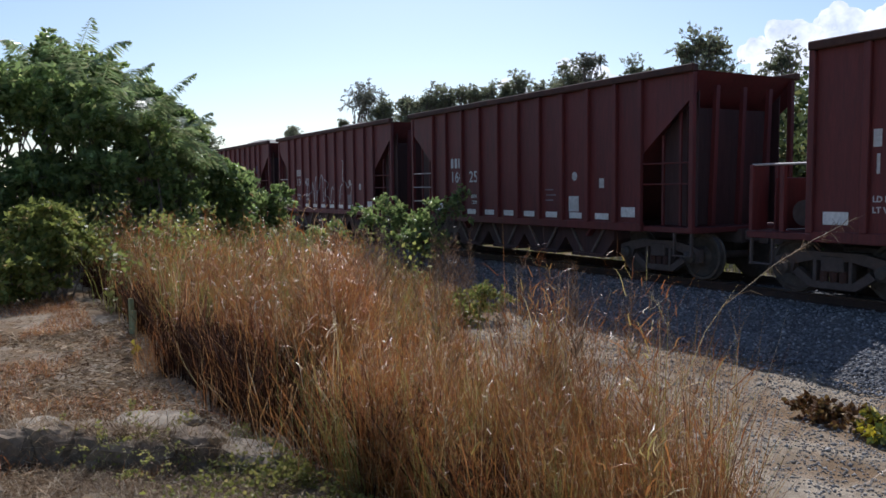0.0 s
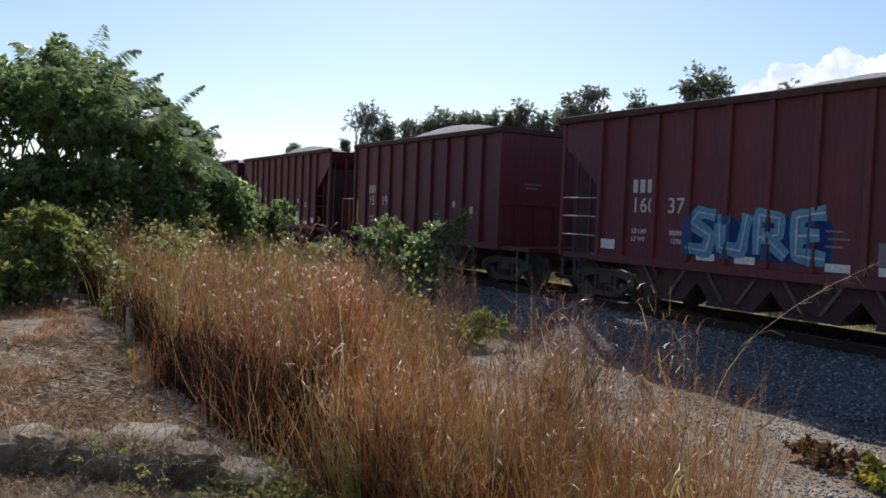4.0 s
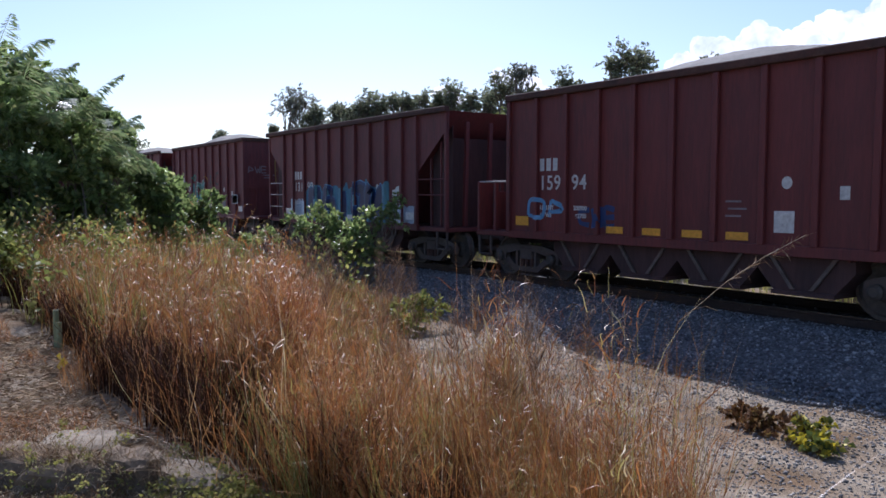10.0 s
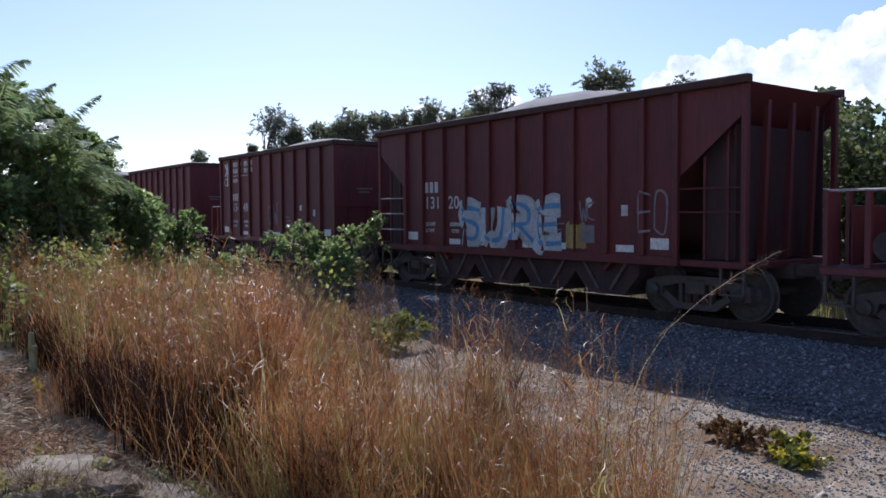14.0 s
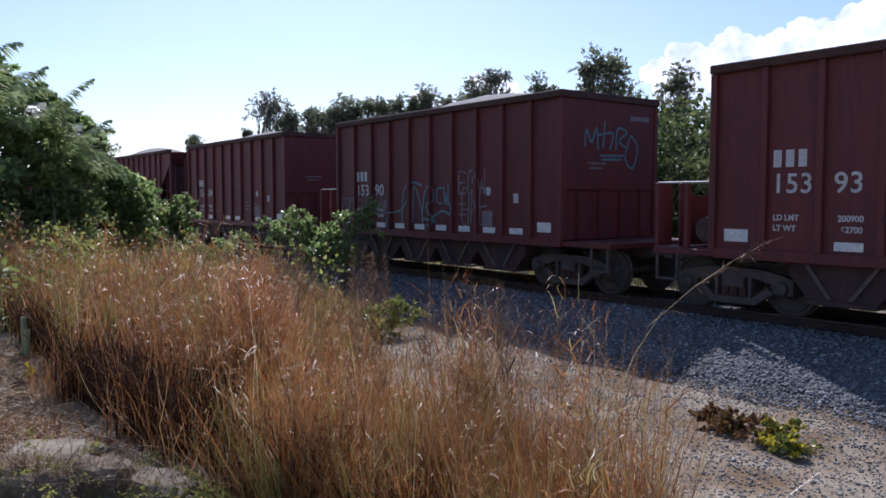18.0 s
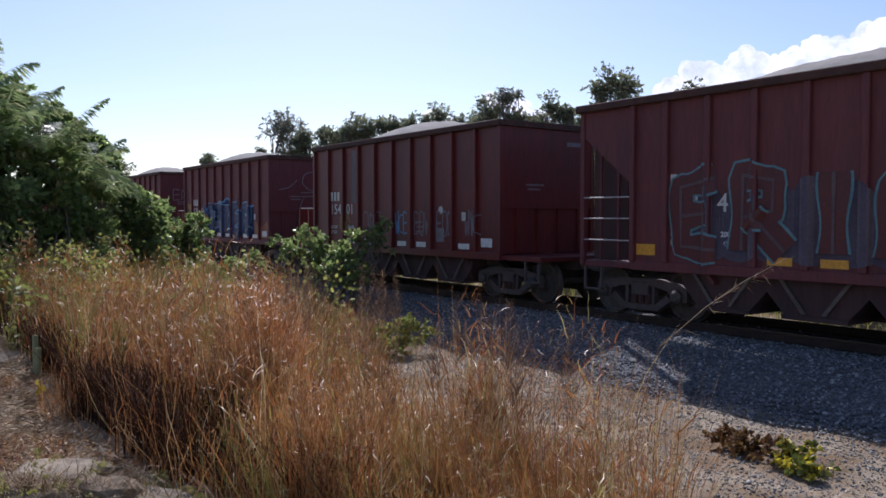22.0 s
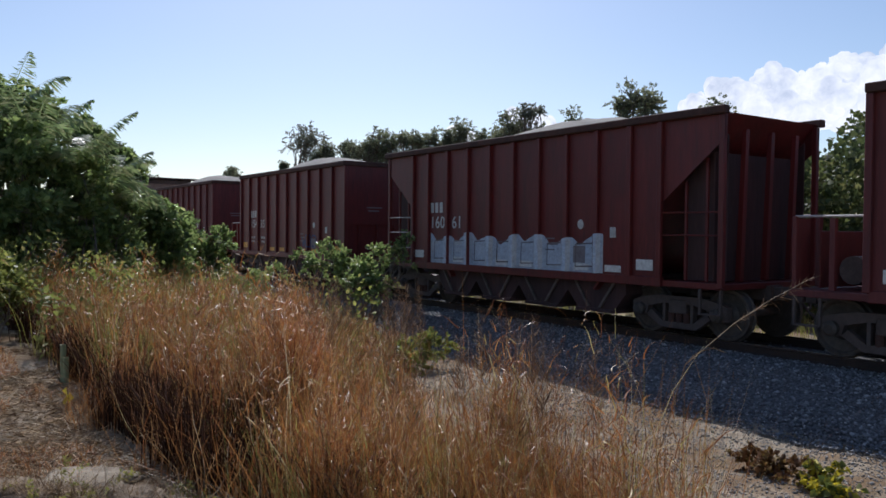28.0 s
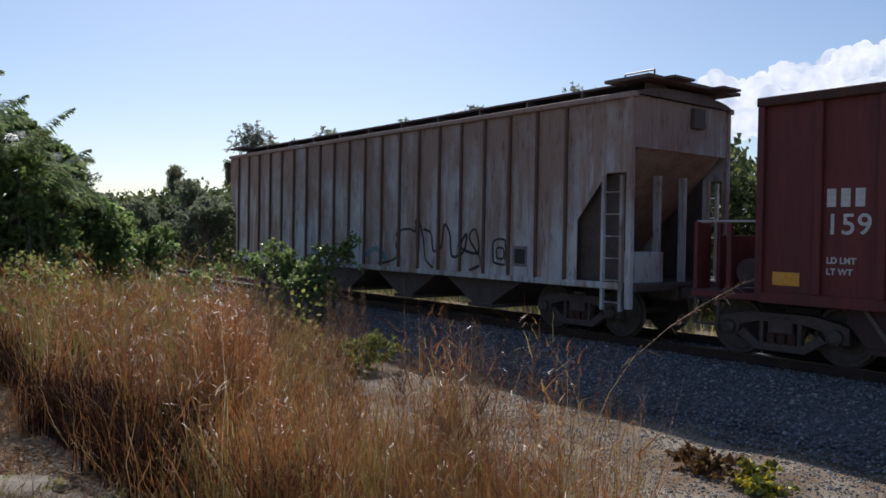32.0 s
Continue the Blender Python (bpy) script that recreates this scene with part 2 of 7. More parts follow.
PALM = leafy("palm_leaflets", [(0.0, (0.2, 0.27, 0.12)), (0.6, (0.3, 0.38, 0.17)), (1.0, (0.4, 0.38, 0.22))], 0.3, 0.45, 0.8)
VINE = leafy("vine_leaves", [(0.0, (0.14, 0.17, 0.047)), (0.5, (0.25, 0.28, 0.073)), (0.9, (0.36, 0.36, 0.1)), (1.0, (0.4, 0.28, 0.13))], 0.5, 0.52, 0.3)
WEED = leafy("weed_leaves", [(0.0, (0.17, 0.17, 0.05)), (0.5, (0.32, 0.32, 0.085)), (0.85, (0.42, 0.38, 0.11)), (1.0, (0.5, 0.38, 0.17))], 0.5, 0.5, 0.3)
SEED = leafy("dry_seed", [(0.0, (0.16, 0.085, 0.05)), (0.6, (0.3, 0.19, 0.12)), (1.0, (0.5, 0.38, 0.27))], 0.6, 0.4, 0.2)
WOODS = leafy("tree_leaves", [(0.0, (0.19, 0.215, 0.145)), (0.6, (0.265, 0.295, 0.185)), (1.0, (0.37, 0.34, 0.22))], 0.7, 0.6, 0.25)
SPARSE = leafy("thin_tree_leaves", [(0.0, (0.19, 0.2, 0.17)), (0.6, (0.24, 0.25, 0.2)), (1.0, (0.3, 0.29, 0.24))], 0.8, 0.55, 0.15)
STRAW = leafy("dry_grass", [(0.0, (0.09, 0.028, 0.015)), (0.3, (0.29, 0.092, 0.032)), (0.6, (0.54, 0.19, 0.055)), (0.88, (0.68, 0.33, 0.1)), (1.0, (0.92, 0.74, 0.48))], 0.34, 0.26, 0.5,
              [(0.0, (0.08, 0.035, 0.02)), (0.35, (0.36, 0.16, 0.05)), (0.7, (0.62, 0.33, 0.1)), (0.85, (0.44, 0.38, 0.1)), (1.0, (0.92, 0.76, 0.5))], 0.5)
GOLD = leafy("sunlit_straw", [(0.0, (0.16, 0.065, 0.03)), (0.35, (0.42, 0.15, 0.048)), (0.7, (0.6, 0.275, 0.09)), (0.9, (0.5, 0.42, 0.13)), (1.0, (0.85, 0.68, 0.4))], 0.4, 0.36, 0.45, None, 0.55)
CURL = leafy("curled_dead_blades", [(0.0, (0.12, 0.04, 0.018)), (0.4, (0.42, 0.15, 0.045)), (0.75, (0.62, 0.28, 0.085)), (0.96, (0.7, 0.42, 0.17)), (1.0, (0.94, 0.84, 0.66))], 0.46, 0.3, 0.4, None, 0.5)
STRAW2 = leafy("yellow_grass", [(0.0, (0.17, 0.14, 0.045)), (0.4, (0.33, 0.28, 0.075)), (0.75, (0.26, 0.28, 0.065)), (1.0, (0.6, 0.5, 0.24))], 0.5, 0.45, 0.35,
               [(0.0, (0.15, 0.17, 0.045)), (0.6, (0.29, 0.32, 0.08)), (1.0, (0.45, 0.4, 0.13))])
# near-black blades: the colour carries the shade at the grass's base
SHADE_THATCH = leafy("dead_thatch", [(0.0, (0.03, 0.014, 0.01)), (0.6, (0.075, 0.034, 0.02)), (1.0, (0.15, 0.075, 0.042))], 0.85, 0.06, 0.08)
GREENGRASS = leafy("green_grass", [(0.0, (0.18, 0.155, 0.05)), (0.5, (0.32, 0.265, 0.085)), (0.8, (0.45, 0.33, 0.13)), (1.0, (0.6, 0.5, 0.28))], 0.5, 0.4, 0.35)
LITTER = leafy("dry_litter", [(0.0, (0.11, 0.06, 0.033)), (0.5, (0.3, 0.195, 0.108)), (0.85, (0.48, 0.355, 0.22)), (1.0, (0.66, 0.56, 0.42))], 0.7, 0.2, 0.2)
THICKET = leafy("thicket_leaves", [(0.0, (0.06, 0.08, 0.035)), (0.6, (0.12, 0.15, 0.055)), (0.9, (0.21, 0.23, 0.085)), (1.0, (0.3, 0.28, 0.12))], 0.6, 0.4, 0.25)
WILT = leafy("wilted_leaves", [(0.0, (0.10, 0.05, 0.025)), (0.6, (0.2, 0.1, 0.04)), (1.0, (0.3, 0.2, 0.06))], 0.7, 0.25)
WILTGREEN = leafy("yellowing_leaves", [(0.0, (0.07, 0.1, 0.03)), (0.35, (0.15, 0.17, 0.04)), (0.52, (0.42, 0.37, 0.05)), (1.0, (0.78, 0.62, 0.04))], 0.5, 0.35)
BALLAST = stony("ballast_stones", [(0.0, (0.1, 0.1, 0.106)), (0.5, (0.185, 0.185, 0.195)), (0.85, (0.27, 0.266, 0.265)), (1.0, (0.45, 0.44, 0.42))])
GRAVEL = stony("gravel_chips", [(0.0, (0.14, 0.13, 0.115)), (0.6, (0.25, 0.23, 0.205)), (1.0, (0.48, 0.45, 0.4))])
ROCK = worn("pale_rock", (0.36, 0.3, 0.215), (0.2, 0.155, 0.105), 0.95, big=7, small=45, dirt=(0.12, 0.085, 0.05), dirt_amount=0.6, bump_by=1.0)
DARKROCK = worn("stained_concrete", (0.26, 0.19, 0.12), (0.12, 0.083, 0.053), 0.95, big=5, small=30, bump_by=0.9)
def ground_material():
    m, t, b = nodes_of("sandy_ground")
    n1, n2, n3 = noise_at(t, 0.9, detail=8), noise_at(t, 3.5, detail=8, rough=0.7), noise_at(t, 45, detail=6, rough=0.7)
    sand = mix(t, n3.outputs["Fac"], (0.27, 0.215, 0.15), (0.52, 0.44, 0.33))
    dry = mix(t, n3.outputs["Fac"], (0.15, 0.095, 0.052), (0.33, 0.215, 0.12))
    f = ramp(t, n1.outputs["Fac"], [(0.42, (0, 0, 0)), (0.58, (1, 1, 1))])
    col = mix(t, f.outputs[0], sand, dry)
    g = ramp(t, n2.outputs["Fac"], [(0.4, (0, 0, 0)), (0.66, (0.75, 0.75, 0.75))])
    col = mix(t, g.outputs[0], col, (0.16, 0.115, 0.07))
    t.links.new(col, b.inputs["Base Color"])
    b.inputs["Roughness"].default_value = 1.0
    b.inputs["Specular IOR Level"].default_value = 0.1
    bump(t, b, n3.outputs["Fac"], 0.8, 0.02)
    return m


def bed_material(name, low, high):
    m, t, b = nodes_of(name)
    v = add(t, "TexVoronoi", Scale=26.0)
    c = t.nodes.new("ShaderNodeTexCoord")
    t.links.new(c.outputs["Object"], v.inputs["Vector"])
    n = noise_at(t, 1.1, detail=5)
    s = t.nodes.new("ShaderNodeSeparateColor")
    t.links.new(v.outputs["Color"], s.inputs[0])
    col = mix(t, s.outputs[0], low, high)
    g = ramp(t, n.outputs["Fac"], [(0.3, (0.75, 0.75, 0.75)), (0.7, (1.15, 1.13, 1.1))])
    t.links.new(mix(t, 1.0, col, g.outputs[0], "MULTIPLY"), b.inputs["Base Color"])
    b.inputs["Roughness"].default_value = 1.0
    b.inputs["Specular IOR Level"].default_value = 0.1
    bump(t, b, v.outputs["Distance"], 1.0, 0.03)
    return m


GROUND = ground_material()
BED = bed_material("ballast_bed", (0.08, 0.08, 0.085), (0.21, 0.21, 0.21))


def cloud_material():
    """Sunlit heads over bluish hollows."""
    m, t, b = nodes_of("cloud")
    n, n2 = noise_at(t, 0.012, detail=4), noise_at(t, 0.045, detail=6)
    col = ramp(t, n.outputs["Fac"], [(0.36, (0.68, 0.73, 0.81)), (0.5, (0.9, 0.92, 0.95)), (0.58, (1, 1, 1))])
    fine = ramp(t, n2.outputs["Fac"], [(0.35, (0.84, 0.86, 0.9)), (0.6, (1, 1, 1))])
    e = t.nodes.new("ShaderNodeEmission")
    e.inputs[1].default_value = 1.0
    t.links.new(mix(t, 1.0, col.outputs[0], fine.outputs[0], "MULTIPLY"), e.inputs[0])
    t.links.new(e.outputs[0], t.nodes["Material Output"].inputs[0])
    return m


CLOUD = cloud_material()


# ---- mesh helpers ----
def quick(name, v, f, material, smooth=False):
    """A mesh from vertex and equal-sided face arrays."""
    me = bpy.data.meshes.new(name)
    v, f = np.asarray(v, np.float32), np.asarray(f, np.int32)
    k = f.shape[1]
    me.vertices.add(len(v))
    me.vertices.foreach_set("co", v.ravel())
    me.loops.add(f.size)
    me.loops.foreach_set("vertex_index", f.ravel())
    me.polygons.add(len(f))
    me.polygons.foreach_set("loop_start", np.arange(0, f.size, k, dtype=np.int32))
    if smooth:
        me.polygons.foreach_set("use_smooth", np.ones(len(f), bool))
    me.update(calc_edges=True)
    me.materials.append(material)
    return me


def empty(name, m=None):
    ob = new(name)
    ob.empty_display_size = 0.3
    if m is not None:
        ob.matrix_world = m
    return ob


def part(name, geo, material, parent, label="", at=None, bevel=0.0):
    """One mesh under a thing or under a part."""
    if isinstance(geo, bmesh.types.BMesh):
        if bevel:
            bmesh.ops.bevel(geo, geom=list(geo.edges), offset=bevel, segments=1, affect="EDGES")
        bmesh.ops.recalc_face_normals(geo, faces=geo.faces)
        me = bpy.data.meshes.new(name)
        geo.to_mesh(me)
        geo.free()
        me.materials.append(material)
    else:
        me = geo
    ob = new(name, me)
    ob.parent = parent
    if at is not None:
        ob.matrix_basis = at
    return tagged(ob, label)


def box(bm, x0, x1, y0, y1, z0, z1, m=None):
    vs = [bm.verts.new((x, y, z)) for x in (x0, x1) for y in (y0, y1) for z in (z0, z1)]
    for a in ((0, 1, 3, 2), (4, 6, 7, 5), (0, 4, 5, 1), (2, 3, 7, 6), (0, 2, 6, 4), (1, 5, 7, 3)):
        bm.faces.new([vs[i] for i in a])
    if m is not None:
        for v in vs:
            v.co = m @ v.co
    return bm


def boxes(*lots):
    bm = bmesh.new()
    for b in lots:
        box(bm, *b)
    return bm


def slab(bm, outline, y0, y1):
    """A plate with its outline in x and z, from y0 to y1."""
    a = [bm.verts.new((x, y0, z)) for x, z in outline]
    b = [bm.verts.new((x, y1, z)) for x, z in outline]
    bm.faces.new(a)
    bm.faces.new(b[::-1])
    for i in range(len(a)):
        j = (i + 1) % len(a)
        bm.faces.new((a[i], b[i], b[j], a[j]))
    return bm


def tube(bm, a, b, r0, r1=None, n=8):
    r1 = r0 if r1 is None else r1
    a, b = Vector(a), Vector(b)
    d = (b - a).normalized()
    s = d.orthogonal().normalized()
    u = d.cross(s)
    rings = []
    for p, r in ((a, r0), (b, r1)):
        rings.append([bm.verts.new(p + r * (math.cos(i * math.tau / n) * s + math.sin(i * math.tau / n) * u)) for i in range(n)])
    for i in range(n):
        j = (i + 1) % n
        bm.faces.new((rings[0][i], rings[0][j], rings[1][j], rings[1][i]))
    bm.faces.new(rings[0][::-1])
    bm.faces.new(rings[1])
    return bm


def lathe(bm, profile, n=28):
    """Turned about y: profile of (y, r)."""
    rings = []
    for y, r in profile:
        rings.append([bm.verts.new((r * math.cos(i * math.tau / n), y, r * math.sin(i * math.tau / n))) for i in range(n)])
    for p, q in zip(rings, rings[1:]):
        for i in range(n):
            j = (i + 1) % n
            bm.faces.new((p[i], p[j], q[j], q[i]))
    bm.faces.new(rings[0][::-1])
    bm.faces.new(rings[-1])
    return bm


# lettering, made while the scene is still empty
def letter_mesh(text, height, spacing=1.0):
    cu = bpy.data.curves.new("text", "FONT")
    cu.body, cu.size, cu.space_character, cu.extrude, cu.offset = text, height / 0.69, spacing, 0.0015, 0.004
    ob = new("text", cu)
    me = bpy.data.meshes.new_from_object(ob.evaluated_get(bpy.context.evaluated_depsgraph_get()))
    bpy.data.objects.remove(ob)
    bpy.data.curves.remove(cu)
    me.transform(Matrix.Rotation(radians(90), 4, "X"))
    return me


# rows: number halves, paint, end type, heap height and place
CARS = [
    ("155", "", 0, "plain", 0.25, 0), ("160", "25", 0, "cut", 0.1, 0), ("130", "43", 1, "cut", 0.3, 0.6),
    ("160", "37", 1, "cut", 0.35, 1.0), ("155", "19", 0, "plain", 0.5, 0.4), ("160", "66", 0, "cut", 0.5, 0.3),
    ("131", "13", 0, "cut", 0.35, 0.2), ("159", "94", 0, "plain", 0.45, 0.6), ("131", "99", 1, "cut", 0.15, 0.2),
    ("150", "04", 1, "plain", 0.5, 0.0), ("131", "20", 0, "cut", 0.5, 0.3), ("154", "48", 0, "plain", 0.35, 1.2),
    ("153", "93", 0, "plain", 0.25, 0.8), ("153", "90", 0, "plain", 0.4, 0.9), ("154", "04", 0, "plain", 0.4, 0.6),
    ("131", "41", 1, "cut", 0.55, -0.6), ("154", "01", 2, "plain", 0.62, -0.2), ("130", "59", 1, "plain", 0.6, -0.3),
    ("153", "83", 0, "plain", 0.6, 0.4), ("153", "72", 0, "plain", 0.55, 0.3), ("160", "61", 2, "cut", 0.5, 0.8),
    ("154", "35", 2, "plain", 0.6, 0.5), ("159", "56", 0, "plain", 0.6, 1.0),
]
GLYPHS = {}
for a, b, *_ in CARS:
    for s in (a, b):
        if s and s not in GLYPHS:
            GLYPHS[s] = letter_mesh(s, 0.29, 1.06)
for s, h in (("LD LMT", 0.085), ("LT WT", 0.085), ("200900", 0.085), ("62700", 0.085), ("THEY", 0.17), ("SEE ME", 0.17), ("ROLLIN", 0.17)):
    GLYPHS[s] = letter_mesh(s, h)
for me in GLYPHS.values():
    me.materials.append(WHITE)
for s in ("THEY", "SEE ME", "ROLLIN"):
    GLYPHS[s].materials[0] = PAINT["dull"]


# ---- the lie of the land ----
TRACK = 12.85
YS = [-4000, -40, -6, 1.5, 3.5, 7.0, 8.9, 9.3, 11.0, 14.7, 16.4, 18.5, 40, 4000]
ZS = [0.3, 0.25, 0.2, 0.2, -0.12, -0.56, -0.6, -0.52, -0.2, -0.2, -0.55, -0.5, -0.2, -0.2]


def land(x, y):
    x, y = np.asarray(x, float), np.asarray(y, float)
    z = np.interp(y, YS, ZS)
    calm = np.clip(1 - np.abs(y - TRACK) / 4.2, 0, 1)
    wave = 0.035 * np.sin(1.7 * x + 0.6 * y) * np.sin(1.1 * y - 0.4 * x) + 0.02 * np.sin(4.1 * x + 1.3) * np.sin(3.7 * y + 0.5)
    return z + wave * (1 - np.minimum(1, calm * 3))


def grown(n, lo, hi, power):
    s = np.linspace(0, 1, n) ** power
    return lo + (hi - lo) * s


gx = np.concatenate([-grown(26, 45, 4000, 3)[::-1], np.linspace(-44.7, 15, 300), grown(26, 15.3, 4000, 3)])
gy = np.concatenate([-grown(20, 6, 4000, 3)[::-1], np.linspace(-5.8, 24, 180), grown(24, 24.3, 4000, 3)])
X, Y = np.meshgrid(gx, gy, indexing="ij")
V = np.stack([X, Y, land(X, Y)], -1).reshape(-1, 3)
nx, ny = len(gx), len(gy)
i0 = (np.arange(nx - 1)[:, None] * ny + np.arange(ny - 1)[None]).ravel()
ground = new("ground", quick("ground", V, np.stack([i0, i0 + ny, i0 + ny + 1, i0 + 1], 1), GROUND, True))
tagged(ground, "sandy ground with dry weeds beside the railway", "ground", kind="structure")

bx = np.linspace(-90, 30, 241)
by = np.linspace(8.9, 16.6, 40)
X, Y = np.meshgrid(bx, by, indexing="ij")
edge = np.minimum(np.clip((Y - 8.9) / 0.5, 0, 1), np.clip((16.6 - Y) / 0.4, 0, 1))
V = np.stack([X, Y, land(X, Y) - 0.02 + 0.05 * edge], -1).reshape(-1, 3)
i0 = (np.arange(240)[:, None] * 40 + np.arange(39)[None]).ravel()
bed = new("ballast_bed", quick("ballast_bed", V, np.stack([i0, i0 + 40, i0 + 41, i0 + 1], 1), BED, True))
tagged(bed, "sloping bed of grey crushed stone under the track", "track bed", kind="structure")

rng = np.random.default_rng(7)
LUMP = np.array([(1, 0, 0), (-1, 0, 0), (0, 1, 0), (0, -1, 0), (0, 0, 1), (0, 0, -1), (0.62, 0.62, 0.55), (-0.6, 0.6, -0.5)], float)
LUMP_F = np.array([(6, 4, 0), (6, 0, 2), (6, 2, 4), (4, 3, 0), (1, 3, 4), (4, 2, 1), (5, 0, 3), (5, 3, 1), (7, 1, 2), (7, 5, 1), (7, 2, 5), (5, 2, 0)])


def stones(name, xy, size, material, label, category, lift=0.0):
    n = len(xy)
    s = size[:, None, None] * rng.uniform(0.55, 1.15, (n, 1, 3)) * np.array([1, 1, 0.75])
    v = LUMP[None] * s * rng.uniform(0.8, 1.2, (n, 8, 1))
    a = rng.uniform(0, math.tau, n)
    tilt = rng.uniform(-0.6, 0.6, n)
    c, sn, ct, st = np.cos(a)[:, None], np.sin(a)[:, None], np.cos(tilt)[:, None], np.sin(tilt)[:, None]
    x, y, z = v[..., 0], v[..., 1], v[..., 2]
    y, z = y * ct - z * st, y * st + z * ct
    x, y = x * c - y * sn, x * sn + y * c
    base = land(xy[:, 0], xy[:, 1]) + lift + size * 0.25
    P = np.stack([x + xy[:, :1], y + xy[:, 1:2], z + base[:, None]], -1).reshape(-1, 3)
    F = (LUMP_F[None] + np.arange(n)[:, None, None] * 8).reshape(-1, 3)
    return tagged(new(name, quick(name, P, F, material)), label, category, kind="stuff")


n = 30000
xs = -2 - 24 * rng.random(n) ** 1.5 + rng.uniform(0, 3, n)
near = np.stack([xs, 8.75 + rng.beta(1.0, 1.25, n) * 3.6], 1)
stones("ballast", near, rng.uniform(0.014, 0.031, n), BALLAST, "angular grey ballast stones piled along the track", "ballast", 0.03)
n = 9000
far = np.stack([rng.uniform(-60, 4, n), np.where(rng.random(n) < 0.5, rng.uniform(9.2, 12, n), rng.uniform(12, 16.4, n))], 1)
stones("far_ballast", far, rng.uniform(0.025, 0.045, n), BALLAST, "grey ballast stones between and beyond the rails", "ballast", 0.03)
n = 32000
gy_ = 9.1 - 5.2 * rng.random(n) ** 1.25
chips = np.stack([-1.0 - rng.random(n) ** 1.3 * 13 + (9 - gy_) * 0.25, gy_], 1)
stones("gravel", chips, rng.uniform(0.007, 0.019, n) * (1 + 0.6 * (rng.random(n) < 0.08)), GRAVEL, "scattered pale gravel chips on sand by the ballast", "gravel")

# ---- the track ----
track = empty("railway_track", pose(0, TRACK, 0))
tagged(track, "single railway track with rusty rails on wooden ties", "railway track", kind="structure")
RAIL = [(-0.07, -0.17), (0.07, -0.17), (0.07, -0.16), (0.012, -0.14), (0.012, -0.045), (0.036, -0.035), (0.036, -0.004), (-0.036, -0.004), (-0.036, -0.035), (-0.012, -0.045), (-0.012, -0.14), (-0.07, -0.16)]
for s in (-1, 1):
    bm = bmesh.new()
    ends = []
    for x in (-400, 200):
        ends.append([bm.verts.new((x, s * 0.7535 + y, z)) for y, z in RAIL])
    for i in range(12):
        j = (i + 1) % 12
        bm.faces.new((ends[0][i], ends[0][j], ends[1][j], ends[1][i]))
    rail = part("rail", bm, RAILSIDE, track)
    part("running_surface", boxes((-400, 200, s * 0.7535 - 0.03, s * 0.7535 + 0.03, -0.004, 0.0)), RAILTOP, rail, "worn shiny rail head")
bm = boxes((-0.11, 0.11, -1.3, 1.3, -0.36, -0.178))
tie0 = part("tie", bm, TIE, track, bevel=0.012, at=pose(-60, 0, 0))
for i in range(1, 150):
    o = tie0.copy()
    scene.collection.objects.link(o)
    o.matrix_basis = pose(-60 + 0.53 * i, rng.uniform(-0.05, 0.05), rng.uniform(-0.01, 0.01), 0, 0, rng.uniform(-1.5, 1.5))

# ---- railway cars ----
PITCH, FIRST = 12.38, 3.33
SLACK = {18: 0.06, 21: 0.17, 22: 0.16}    # couplings pulled out
RIM, SILL, HALF, SHEET = 4.0, 1.06, 1.5, 1.42
AXLES = (-0.865, 0.865)
LET = [6.65, 18.53, 31.19, 43.05, 55.83, 67.85, 80.76, 93.27, 105.61, 117.73, 130.41, 142.69, 155.1, 167.53, 179.82, 192.94, 204.76, 217.09, 229.51, 241.85, 254.19, 266.73, 279.09]


def went(t):
    """How far the train has rolled."""
    return 7.857 * t + 0.02352 * t ** 2 - 1.016e-4 * t ** 3 + 1.55e-6 * t ** 4


